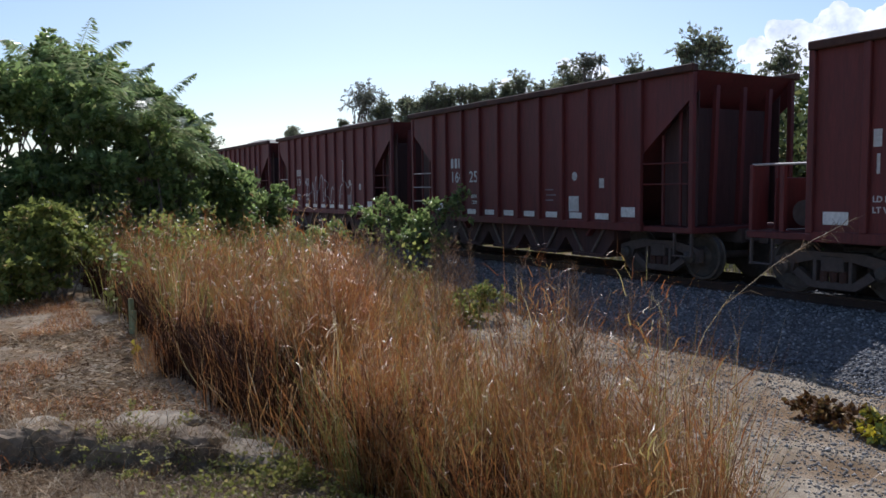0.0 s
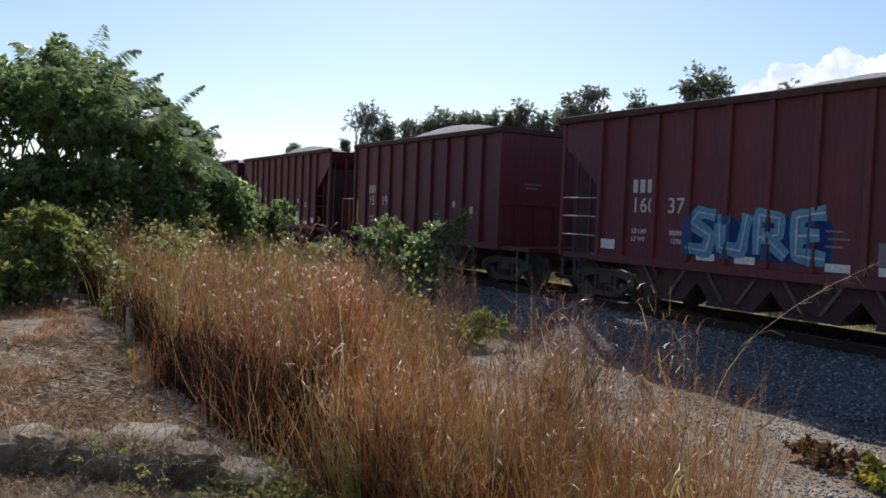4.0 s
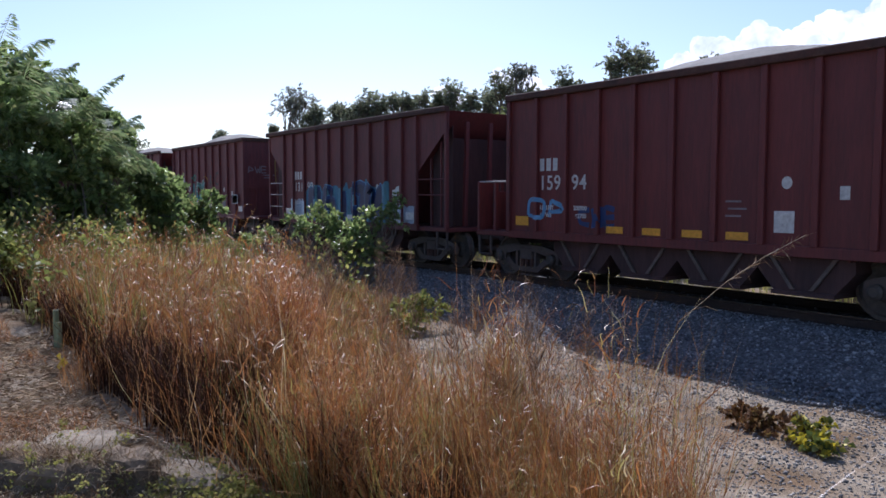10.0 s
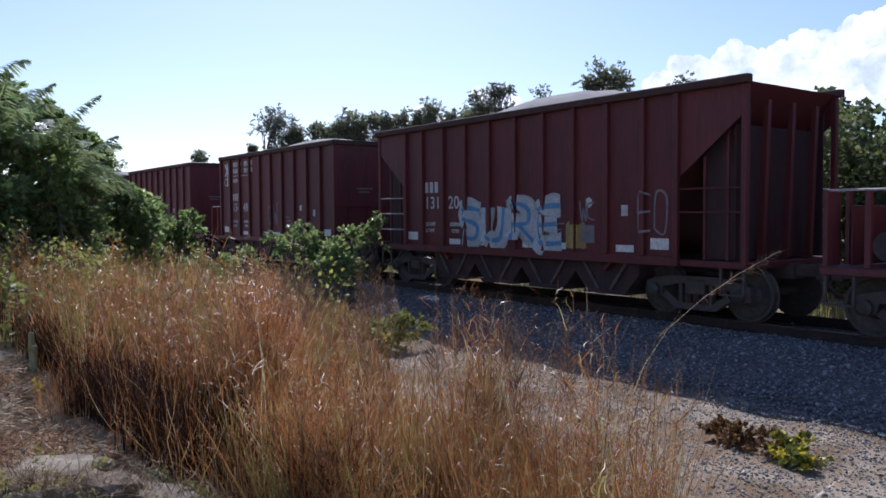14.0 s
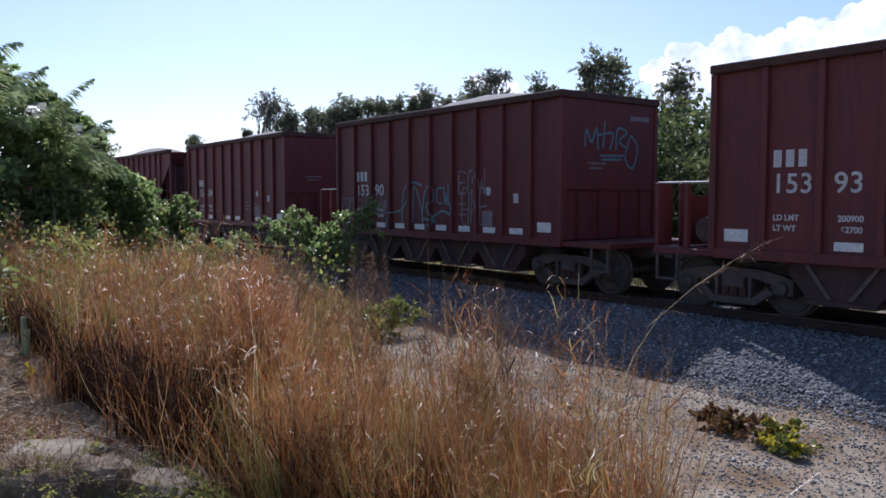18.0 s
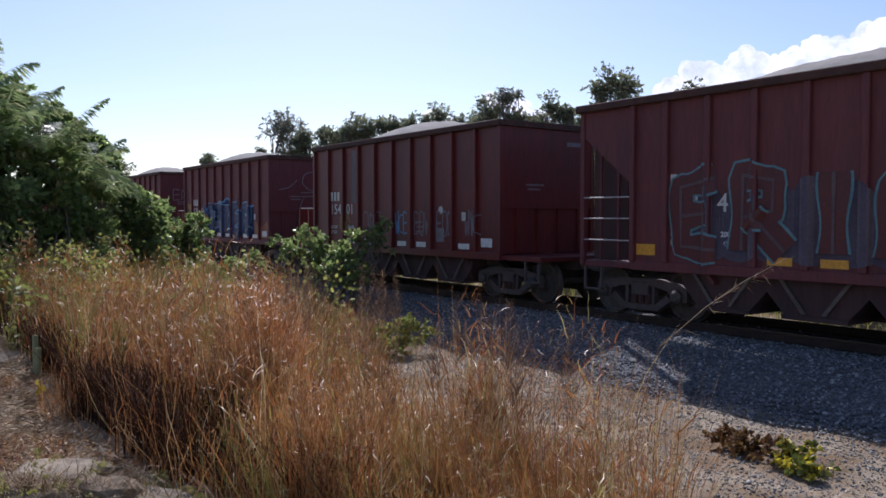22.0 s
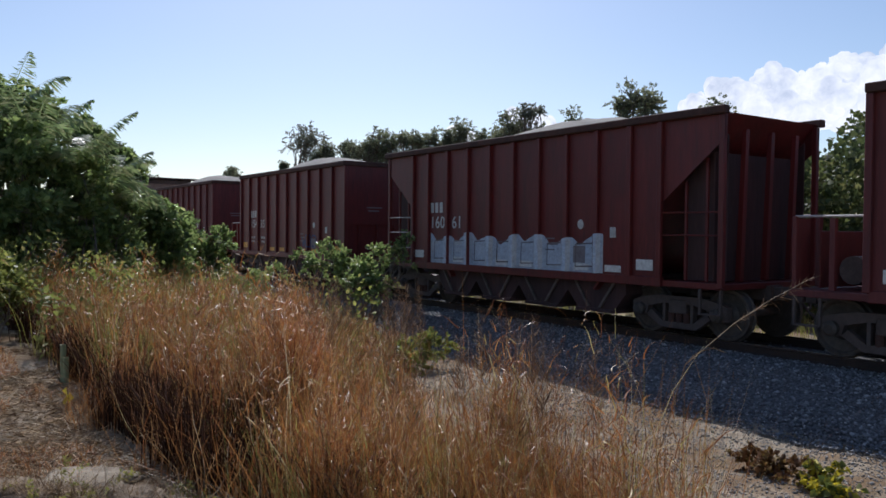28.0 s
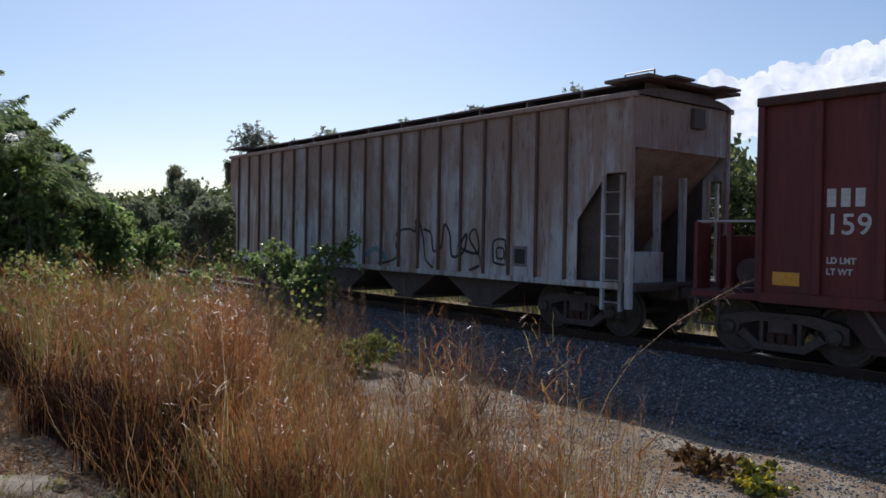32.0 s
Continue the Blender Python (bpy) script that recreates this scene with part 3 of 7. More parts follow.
def truck(car, x, wheels):
    """A three-piece truck; its wheelsets turn."""
    tr = part("truck", boxes((-0.2, 0.2, -1.1, 1.1, 0.42, 0.68), (-0.3, 0.3, -0.35, 0.35, 0.68, 0.8)), GRIME, car, "grimy cast-steel freight truck", pose(x, 0, 0), bevel=0.02)
    for s in (-1, 1):
        bm = bmesh.new()
        y0, y1 = s * 0.96, s * 1.08
        slab(bm, [(-1.06, 0.36), (-1.06, 0.6), (-0.9, 0.66), (-0.5, 0.74), (0.5, 0.74), (0.9, 0.66), (1.06, 0.6), (1.06, 0.36), (0.72, 0.36), (0.68, 0.52), (0.34, 0.6), (-0.34, 0.6), (-0.68, 0.52), (-0.72, 0.36)], y0, y1)
        slab(bm, [(-0.72, 0.36), (-0.62, 0.46), (-0.34, 0.26), (0.34, 0.26), (0.62, 0.46), (0.72, 0.36), (0.4, 0.15), (-0.4, 0.15)], y0, y1)
        for q in (-0.34, 0.28):
            box(bm, q, q + 0.06, y0, y1, 0.24, 0.62)
        part("side_frame", bm, GRIME, tr)
        bm = bmesh.new()
        for q in (-0.17, 0, 0.17):
            tube(bm, (q, s * 1.02, 0.25), (q, s * 1.02, 0.44), 0.07, n=10)
        part("spring_pack", bm, RUST, tr)
        for a in AXLES:
            bm = lathe(bmesh.new(), [(-0.1, 0.1), (-0.1, 0.12), (0.06, 0.12), (0.1, 0.07)] if s > 0 else [(-0.1, 0.07), (-0.06, 0.12), (0.1, 0.12), (0.1, 0.1)], 14)
            part("bearing_cap", bm, WHEEL, tr, at=pose(a, s * 1.1, 0.457))
    for a in AXLES:
        bm = bmesh.new()
        for s in (-1, 1):
            prof = [(0.655, 0.2), (0.66, 0.485), (0.69, 0.485), (0.7, 0.457), (0.8, 0.455), (0.805, 0.405), (0.77, 0.37), (0.745, 0.2), (0.80, 0.13), (0.82, 0.08)]
            lathe(bm, [(s * y, r) for y, r in prof][::s], 36)
        tube(bm, (0, -1.1, 0), (0, 1.1, 0), 0.08, n=10)
        wheels.append(part("wheelset", bm, WHEEL, tr, "steel wheels on an axle", pose(a, 0, 0.457)))
    return tr


def coupler(car, s, end):
    bm = boxes((end - 0.75, end - 0.12, -0.09, 0.09, 0.76, 0.96), (end - 0.18, end + 0.03, -0.17, 0.1, 0.72, 1.0))
    if s < 0:
        bmesh.ops.rotate(bm, verts=bm.verts, matrix=Matrix.Rotation(math.pi, 3, "Z"))
    part("coupler", bm, GRIME, car, "rusty knuckle coupler", bevel=0.02)
    bm = bmesh.new()
    pts = [(s * (end - 0.4), 0.35, 0.8), (s * (end - 0.15), 0.34, 0.52), (s * (end + 0.02), 0.3, 0.42)]
    for a, b in zip(pts, pts[1:]):
        tube(bm, a, b, 0.025)
    part("air_hose", bm, GRIME, car)


def hopper_car(cut):
    """An open-top hopper. cut: the side sheets are cut back below a sloping edge at both ends."""
    car = empty("hopper_car")
    wheels = []
    L = 5.5 if cut else 4.45
    panel = 0.86 if cut else 0.89
    if cut:
        side = [(-L, RIM), (-L, 3.5), (-L + 1.35, 2.42), (-L + 1.35, SILL), (L - 1.35, SILL), (L - 1.35, 2.42), (L, 3.5), (L, RIM)]
    else:
        side = [(-L, RIM), (-L, SILL), (L, SILL), (L, RIM)]
    for s in (-1, 1):
        part("side_sheet", slab(bmesh.new(), side, s * SHEET, s * (SHEET - 0.02)), REDS[0], car)
        part("side_sill", boxes((-L + (1.3 if cut else 0), L - (1.3 if cut else 0), s * 1.36, s * 1.47, SILL - 0.14, SILL + 0.03)), REDS[0], car, bevel=0.008)
        part("top_chord", boxes((-L - 0.06, L + 0.06, s * 1.38, s * 1.54, RIM - 0.09, RIM + 0.05)), RUST, car, "rusted steel rim", bevel=0.015)
    me = None
    k = -4
    while k <= 4:
        for s in (-1, 1):
            if me is None:
                bm = boxes((-0.055, 0.055, -0.045, 0.045, SILL + 0.02, RIM - 0.09))
                r = part("rib", bm, REDS[0], car, bevel=0.012)
                me = r.data
            else:
                r = part("rib", me, None, car)
            r.matrix_basis = pose(k * panel, s * (SHEET + 0.04), 0)
        k += 1
    if cut:
        for s in (-1, 1):
            part("slope_sheet", slab(bmesh.new(), [(s * (L - 0.05), RIM - 0.05), (s * (L - 0.02), RIM - 0.05), (s * (L - 3.0), 0.75), (s * (L - 3.05), 0.78)], -1.4, 1.4), REDS[0], car)
            for q in (-1, 1):
                part("corner_post", boxes((s * (L - 0.05) - 0.05, s * (L - 0.05) + 0.05, q * 1.4 - 0.05, q * 1.4 + 0.05, SILL - 0.1, RIM - 0.09)), REDS[0], car, bevel=0.01)
                part("end_stake", boxes((s * (L - 1.33) - 0.05, s * (L - 1.33) + 0.05, q * (SHEET + 0.04) - 0.045, q * (SHEET + 0.04) + 0.045, SILL, RIM - 0.09)), REDS[0], car, bevel=0.01)
                for z in (1.45, 1.86, 2.26) if q * s > 0 else (1.86, 2.26):
                    bm = tube(bmesh.new(), (s * (L - 0.1), q * 1.43, z), (s * (L - 1.3), q * 1.43, z), 0.016, n=6)
                    part("grab_rung", bm, REDS[0] if s > 0 else HANDRAIL, car, "" if s > 0 else "bare steel rung")
            if s > 0:
                part("end_panel", boxes((L - 0.34, L - 0.31, -1.25, 1.25, SILL, 3.3)), SHADED_STEEL, car, "dark lower end panel")
            # red panels in the open bays, painted darker to stand for shade
            for q in (-1.15, 1.15):
                bm = slab(bmesh.new(), [(s * (L - 0.12), SILL), (s * (L - 0.12), RIM - 0.4), (s * (L - 0.97), 2.85), (s * (L - 0.97), SILL)], q - 0.012, q + 0.012)
                part("end_bay_panel", bm, SHADED_STEEL, car, "inner panel coloured dark for the shade of the end bay")
                for x in (L - 0.42, L - 0.86):
                    part("ladder_rail", boxes((s * x - 0.025, s * x + 0.025, q * 1.13 - 0.02, q * 1.13 + 0.02, SILL, 3.2 if x > L - 0.5 else 2.8)), REDS[0], car)
            for q in (-0.75, 0.0, 0.75):
                bm = slab(bmesh.new(), [(s * (L - 0.1), RIM - 0.3), (s * (L - 0.02), RIM - 0.3), (s * (L - 0.1), SILL), (s * (L - 0.2), SILL)], q - 0.05, q + 0.05)
                part("end_brace", bm, REDS[0], car)
        deck = L
    else:
        for s in (-1, 1):
            part("end_sheet", boxes((s * L - 0.015, s * L + 0.015, -1.42, 1.42, 2.1, RIM - 0.05)), REDS[0], car)
            part("slope_sheet", slab(bmesh.new(), [(s * L, 2.12), (s * (L - 0.03), 2.12), (s * (L - 1.3), 0.9), (s * (L - 1.27), 0.88)], -1.4, 1.4), REDS[0], car)
            part("end_panel", boxes((s * L - 0.045, s * L - 0.02, -1.4, 1.4, SILL, 2.1)), REDS[0], car)
            for q in (-0.95, -0.3, 0.35, 1.0):
                part("end_stiffener", boxes((s * L - 0.02, s * L + 0.03, q - 0.03, q + 0.03, SILL, 2.08)), REDS[0], car)
            part("end_ledge", boxes((s * L - 0.02, s * L + 0.035, -1.4, 1.4, 2.08, 2.13)), REDS[0], car)
            part("end_chord", boxes((s * L - 0.06, s * L + 0.08, -1.5, 1.5, RIM - 0.09, RIM + 0.05)), RUST, car, bevel=0.012)
            for q in (-1, 1):
                part("corner_post", boxes((s * L - 0.06, s * L + 0.05, q * (SHEET + 0.03) - 0.05, q * (SHEET + 0.03) + 0.05, SILL, RIM - 0.09)), REDS[0], car, bevel=0.01)
            if s > 0:
                continue
            e = s * (L + 1.15)
            for q in (-1.38, -0.72, 0.72, 1.38):
                part("railing_post", boxes((e - 0.035, e + 0.035, q - 0.05, q + 0.05, SILL, 2.17)), REDS[0], car, bevel=0.008)
            for q in (-1.2, 1.2):
                part("railing_panel", boxes((e - 0.012, e + 0.012, q - 0.2, q + 0.2, SILL, 2.14)), REDS[0], car)
            for q in (-1.38, 1.38):
                part("handrail", tube(bmesh.new(), (e, q, 2.17), (s * L, q, 2.17), 0.02, n=6), REDS[0] if s > 0 else HANDRAIL, car, "" if s > 0 else "bare steel handrail")
                part("platform_stake", boxes((s * (L + 0.55) - 0.04, s * (L + 0.55) + 0.04, q - 0.04, q + 0.04, SILL, 2.14)), REDS[0], car)
            part("end_bulkhead", boxes((e - 0.2 * s - 0.015, e - 0.2 * s + 0.015, -1.05, 1.05, SILL, 1.95)), REDS[0], car, bevel=0.008)
            part("air_tank", tube(bmesh.new(), (s * (L + 0.5), -0.9, 1.35), (s * (L + 0.5), 0.9, 1.35), 0.22, n=14), GRIME, car)
            part("brake_wheel", lathe(bmesh.new(), [(-0.02, 0.05), (-0.02, 0.24), (0.02, 0.24), (0.02, 0.05)], 18), GRIME, car, at=pose(s * (L + 0.4), 0.5 * s, 1.9, 0, 0, 90))
        deck = L + 1.25
    for s in (-1, 1):
        a, b = sorted((s * (L - (1.3 if cut else 0.2)), s * deck))
        part("end_platform", boxes((a, b, -1.4, 1.4, SILL - 0.13, SILL - 0.02)), REDS[0], car, bevel=0.01)
        for q in (-1.36, 1.36):
            bm = bmesh.new()
            for x in (s * (deck - 0.08), s * (deck - 0.5)):
                box(bm, x - 0.02, x + 0.02, q - 0.025, q + 0.025, 0.5, SILL - 0.1)
            box(bm, s * (deck - 0.29) - 0.22, s * (deck - 0.29) + 0.22, q - 0.05, q + 0.05, 0.48, 0.51)
            part("sill_step", bm, GRIME, car)
        coupler(car, s, 6.16)
        truck(car, s * 4.3, wheels)
    part("center_sill", boxes((-5.6, 5.6, -0.18, 0.18, 0.72, 0.98)), GRIME, car)
    for i, c in enumerate((-2.4, -0.8, 0.8, 2.4)):
        bm = slab(bmesh.new(), [(c - 0.8, SILL), (c + 0.8, SILL), (c + 0.8, 0.7), (c + 0.5, 0.36), (c - 0.5, 0.36), (c - 0.8, 0.7)], -1.25, 1.25)
        bay = part("discharge_bay", bm, SHADED_STEEL, car, "dark brown discharge hopper")
        part("gate", boxes((c - 0.52, c + 0.52, -1.3, 1.3, 0.3, 0.37)), SHADED_STEEL, bay)
        for q in (-1, 1):
            bm = slab(bmesh.new(), [(c + q * 0.62, 0.98), (c + q * 0.55, 0.98), (c + q * 0.12, 0.4), (c + q * 0.19, 0.4)], -1.31, -1.27)
            part("gate_strut", bm, STRUT, bay, "scuffed steel strut")
    part("hopper_saddle", boxes((-3.2, 3.2, -0.06, 0.06, 0.24, SILL)), GRIME, car)
    part("train_line", tube(bmesh.new(), (-5.2, 1.0, 0.62), (5.2, 1.0, 0.62), 0.04, n=6), GRIME, car)
    part("brake_cylinder", tube(bmesh.new(), (-4.0 + (1.3 if cut else 0), 0.6, 1.35), (-3.4 + (1.3 if cut else 0), 0.6, 1.35), 0.16, n=12), GRIME, car)
    return car, wheels


def on_side(x, cut):
    """How far out the near side stands at x: on the sheet or on a rib."""
    panel = 0.86 if cut else 0.89
    k = round(x / panel)
    return -(SHEET + 0.09) if abs(k) <= 4 and abs(x - k * panel) < 0.056 else -(SHEET + 0.004)


def smooth(pts, n=7):
    out = []
    P = [pts[0], *pts, pts[-1]]
    for a, b, c, d in zip(P, P[1:], P[2:], P[3:]):
        for i in range(n):
            t = i / n
            out.append(tuple(0.5 * (2 * b[k] + (c[k] - a[k]) * t + (2 * a[k] - 5 * b[k] + 4 * c[k] - d[k]) * t * t + (3 * b[k] - a[k] - 3 * c[k] + d[k]) * t ** 3) for k in (0, 1)))
    return out + [pts[-1]]


def strokes(lines, width, cut, lift=0.0, curved=True):
    """Sprayed lines on the near side, each a strip a little prouder than the last."""
    V, F, starts = [], [], []
    for n, line in enumerate(lines):
        starts.append((len(V), len(F)))
        p = smooth(line) if curved and len(line) > 2 else line
        q = []
        for a, b in zip(p, p[1:]):
            m = max(1, int(math.hypot(b[0] - a[0], b[1] - a[1]) / 0.05))
            q += [(a[0] + (b[0] - a[0]) * i / m, a[1] + (b[1] - a[1]) * i / m) for i in range(m)]
        q.append(p[-1])
        for i, c in enumerate(q):
            a, b = q[max(0, i - 1)], q[min(len(q) - 1, i + 1)]
            dx, dz = b[0] - a[0], b[1] - a[1]
            l = math.hypot(dx, dz) or 1
            w = width / 2 * (1 + 0.15 * math.sin(9 * c[0] + 5 * c[1]))
            y = on_side(c[0], cut) - lift - 0.0008 * n - 0.0001 * i
            k = len(V)
            V += [(c[0] - dz / l * w, y, c[1] + dx / l * w), (c[0] + dz / l * w, y, c[1] - dx / l * w)]
            if i:
                F.append((k - 2, k - 1, k + 1, k))
    return V, F, starts


def fill(x0, x1, low, high, cut, lift=0.0):
    """A sprayed patch between two curves of x, one sheet that wraps the ribs."""
    V, F = [], []
    n = max(3, int((x1 - x0) / 0.05))
    for i in range(n):
        a, b = x0 + (x1 - x0) * i / n, x0 + (x1 - x0) * (i + 1) / n
        y = on_side((a + b) / 2, cut) - lift
        k = len(V)
        V += [(a, y, low(a)), (a, y, high(a)), (b, y, low(b)), (b, y, high(b))]
        if i:
            F.append((k - 2, k, k + 1, k - 1))
        F.append((k, k + 2, k + 3, k + 1))
    return V, F


def paint_on(car, geo, colour, name="graffiti", label=""):
    """A sprayed patch as one part, or sprayed lines as a part for each line."""
    material = PAINT[colour] if isinstance(colour, str) else colour
    V, F = geo[0], geo[1]
    starts = list(geo[2]) if len(geo) > 2 else [(0, 0)]
    for (v0, f0), (v1, f1) in zip(starts, starts[1:] + [(len(V), len(F))]):
        if f1 > f0:
            part(name, quick(name, V[v0:v1], [[k - v0 for k in f] for f in F[f0:f1]], material), None, car, label)


# fat sprayed shapes, drawn in a unit square
SHAPES = {}
SHAPES["hook"] = [[(0.75, 1), (0.3, 0.9), (0.02, 0.45), (0.35, 0.02), (0.9, 0.2)]]
SHAPES["arch"] = [[(0.0, 0), (0.2, 0.95), (0.75, 0.9), (0.95, 0.0)], [(0.2, 0.38), (0.85, 0.38)]]
SHAPES["tee"] = [[(-0.1, 1), (0.5, 0.84), (1.1, 1.02)], [(0.45, 0.85), (0.4, 0.0)]]
SHAPES["comb"] = [[(0.95, 1.02), (0.1, 0.9), (0.12, 0.04), (1.0, 0.0)], [(0.12, 0.48), (0.8, 0.52)]]
SHAPES["leg"] = [[(0.1, 0), (0.12, 1), (0.8, 0.92), (0.78, 0.52), (0.15, 0.44)], [(0.35, 0.45), (1.05, 0.0)]]
SHAPES["snake"] = [[(1, 0.92), (0.35, 1), (0.06, 0.72), (0.85, 0.42), (0.7, 0.02), (0.0, 0.08)]]
SHAPES["cup"] = [[(0.05, 1), (0.1, 0.1), (0.75, 0.04), (0.95, 1)]]
SHAPES["ring"] = [[(0.12, 0.06), (0.1, 0.95), (0.88, 0.95), (0.9, 0.05), (0.12, 0.06)]]
SHAPES["post"] = [[(0.5, 0), (0.5, 1)]]
SHAPES["peaks"] = [[(0.0, 0), (0.1, 1), (0.5, 0.35), (0.9, 1), (1, 0)]]
SHAPES["curl"] = [[(0.95, 0.88), (0.3, 1), (0.06, 0.5), (0.35, 0.02), (0.95, 0.08), (0.95, 0.5), (0.55, 0.5)]]
SHAPES["block"] = [[(0.5, 0.0), (0.48, 1)], [(0.05, 0.9), (0.95, 0.95)], [(0.05, 0.1), (0.95, 0.05)]]


def throw_up(car, cut, names, x0, x1, z0, z1, layers, lift=0.003, gap=0.12, curved=False, seed=1):
    """A row of fat sprayed shapes; layers of (width, colour), the widest and lowest first."""
    r = random.Random(seed)
    w = (x1 - x0) / len(names)
    spots = [(x0 + i * w + gap * w / 2, (1 - gap) * w, z0 + r.uniform(0, 0.06), (z1 - z0) * r.uniform(0.92, 1.06)) for i in range(len(names))]
    for k, (width, colour) in enumerate(layers):
        for i, n in enumerate(names):
            a, b, c, h = spots[i]
            lines = [[(a + u * b, c + v * h) for u, v in line] for line in SHAPES[n]]
            paint_on(car, strokes(lines, width, cut, lift + 0.009 * k + 0.0006 * (i % 3), curved), colour)


def letters(x0, x1, z0, z1, n, seed):
    """Letter-like strokes, none of them a letter."""
    r = random.Random(seed)
    out = []
    w = (x1 - x0) / n
    for i in range(n):
        a, h = x0 + i * w + 0.1 * w, z1 - z0
        b = a + 0.75 * w
        kind = r.randrange(5)
        if kind == 0:
            out += [[(a, z0), (a + 0.1 * w, z1)], [(a + 0.1 * w, z1), (b, z0 + 0.5 * h), (a + 0.1 * w, z0 + 0.3 * h)]]
        elif kind == 1:
            out += [[(b, z1 - 0.1 * h), (a, z1 - 0.2 * h), (a, z0 + 0.2 * h), (b, z0 + 0.05 * h)]]
        elif kind == 2:
            out += [[(a, z1), (a + 0.3 * w, z0), (a + 0.45 * w, z0 + 0.6 * h), (b, z0), (b, z1 + 0.1 * h)]]
        elif kind == 3:
            out += [[(a, z0), (a, z1), (b, z1 - 0.05 * h)], [(a, z0 + 0.5 * h), (b, z0 + 0.55 * h)], [(a, z0), (b, z0 + 0.05 * h)]]
        else:
            out += [[(a, z0 + 0.1 * h), (a + 0.1 * w, z1), (b, z1 - 0.1 * h), (b - 0.1 * w, z0), (a, z0 + 0.1 * h)]]
    return out


def blob(x0, x1, z0, z1, seed):
    """Bulging top and bottom edges of a row of fat letters."""
    r = random.Random(seed)
    n = max(3, int((x1 - x0) / 0.55))
    ph = [r.uniform(0.55, 1.0) for _ in range(n + 2)]
    h = z1 - z0

    def high(x):
        u = (x - x0) / (x1 - x0) * n
        i = min(n - 1, max(0, int(u)))
        return z0 + h * (0.75 + 0.25 * ph[i]) - 0.16 * h * abs(2 * (u - i) - 1) ** 3

    def low(x):
        u = (x - x0) / (x1 - x0) * n
        i = min(n - 1, max(0, int(u)))
        return z0 + 0.08 * h * ph[i + 1] * abs(2 * (u - i) - 1) ** 2
    return low, high


def heap(car, cut, top, at, seed):
    r = np.random.default_rng(seed)
    L = 5.0 if cut else 4.3
    hx, hy = np.linspace(-L, L, 56), np.linspace(-1.38, 1.38, 20)
    X, Y = np.meshgrid(hx, hy, indexing="ij")
    u = np.clip(1 - ((X - at) / 3.1) ** 2, 0, 1)
    Z = RIM - 0.22 + (top + 0.3) * u ** 0.8 * np.clip(1 - (Y / 1.45) ** 2, 0, 1) ** 0.7 + r.normal(0, 0.012, X.shape)
    i0 = (np.arange(55)[:, None] * 20 + np.arange(19)[None]).ravel()
    me = quick("load", np.stack([X, Y, Z], -1).reshape(-1, 3), np.stack([i0, i0 + 20, i0 + 21, i0 + 1], 1), LOAD, True)
    part("load", me, None, car, "heaped load of pale crushed limestone")


def bars(car, x, z, widths, h, gap, material, name="small_print"):
    y = -(SHEET + 0.005)
    for i, w in enumerate(widths):
        a, zz = x + (0.05 if i % 2 else 0), z - i * gap
        part(name, quick(name, [(a, y, zz), (a + w, y, zz), (a + w, y, zz + h), (a, y, zz + h)], [(0, 1, 2, 3)], material), None, car)


def plate(car, x, z, w, h, material, name, cut, label=""):
    y = on_side(x + w / 2, cut)
    part(name, boxes((x, x + w, y - 0.004, y, z, z + h)), material, car, label)


bm = boxes((0, 0.13, -0.003, 0, 0, 0.26))
MARK = bpy.data.meshes.new("owner_mark")
bm.to_mesh(MARK)
bm.free()
MARK.materials.append(WHITE)
proto = {c: hopper_car(c) for c in (False, True)}
ROLLING = []           # thing, place in the train, wheelsets
LABELS = ["oxide-red steel open hopper car heaped with crushed limestone", "faded red steel hopper car loaded with crushed stone",
          "bright red steel hopper car heaped with crushed limestone", "soot-darkened red hopper car heaped with crushed limestone"]
NOTE = {2: "white scrawl", 3: "light-blue graffiti", 6: "tall white graffiti", 8: "blue and white graffiti", 9: "green graffiti", 10: "silver graffiti", 11: "white warning emblem",
        13: "blue-grey scrawls", 15: "pale outlined graffiti", 16: "a grey primer patch", 17: "dark blue and orange graffiti", 20: "white overspray along its sill"}
trains = []
used = set()
for k, (a, b, paint, kind, top, at) in enumerate(CARS):
    cut = kind == "cut"
    src, wh = proto[cut]
    if cut in used:
        car = copy_thing(src, pose(0, 0, 0))
        wheels = [o for o in car.children_recursive if o.name.startswith("wheelset")]
    else:
        used.add(cut)
        car, wheels = src, wh
    if k in NOTE:
        tagged(car, f"{('oxide-red', 'faded red', 'bright red', 'sooty red')[paint]} steel hopper car with {NOTE[k]}")
    else:
        tagged(car, LABELS[paint])
    tagged(car, category="hopper car", group="cars of the train")
    trains.append((car, wheels, cut))
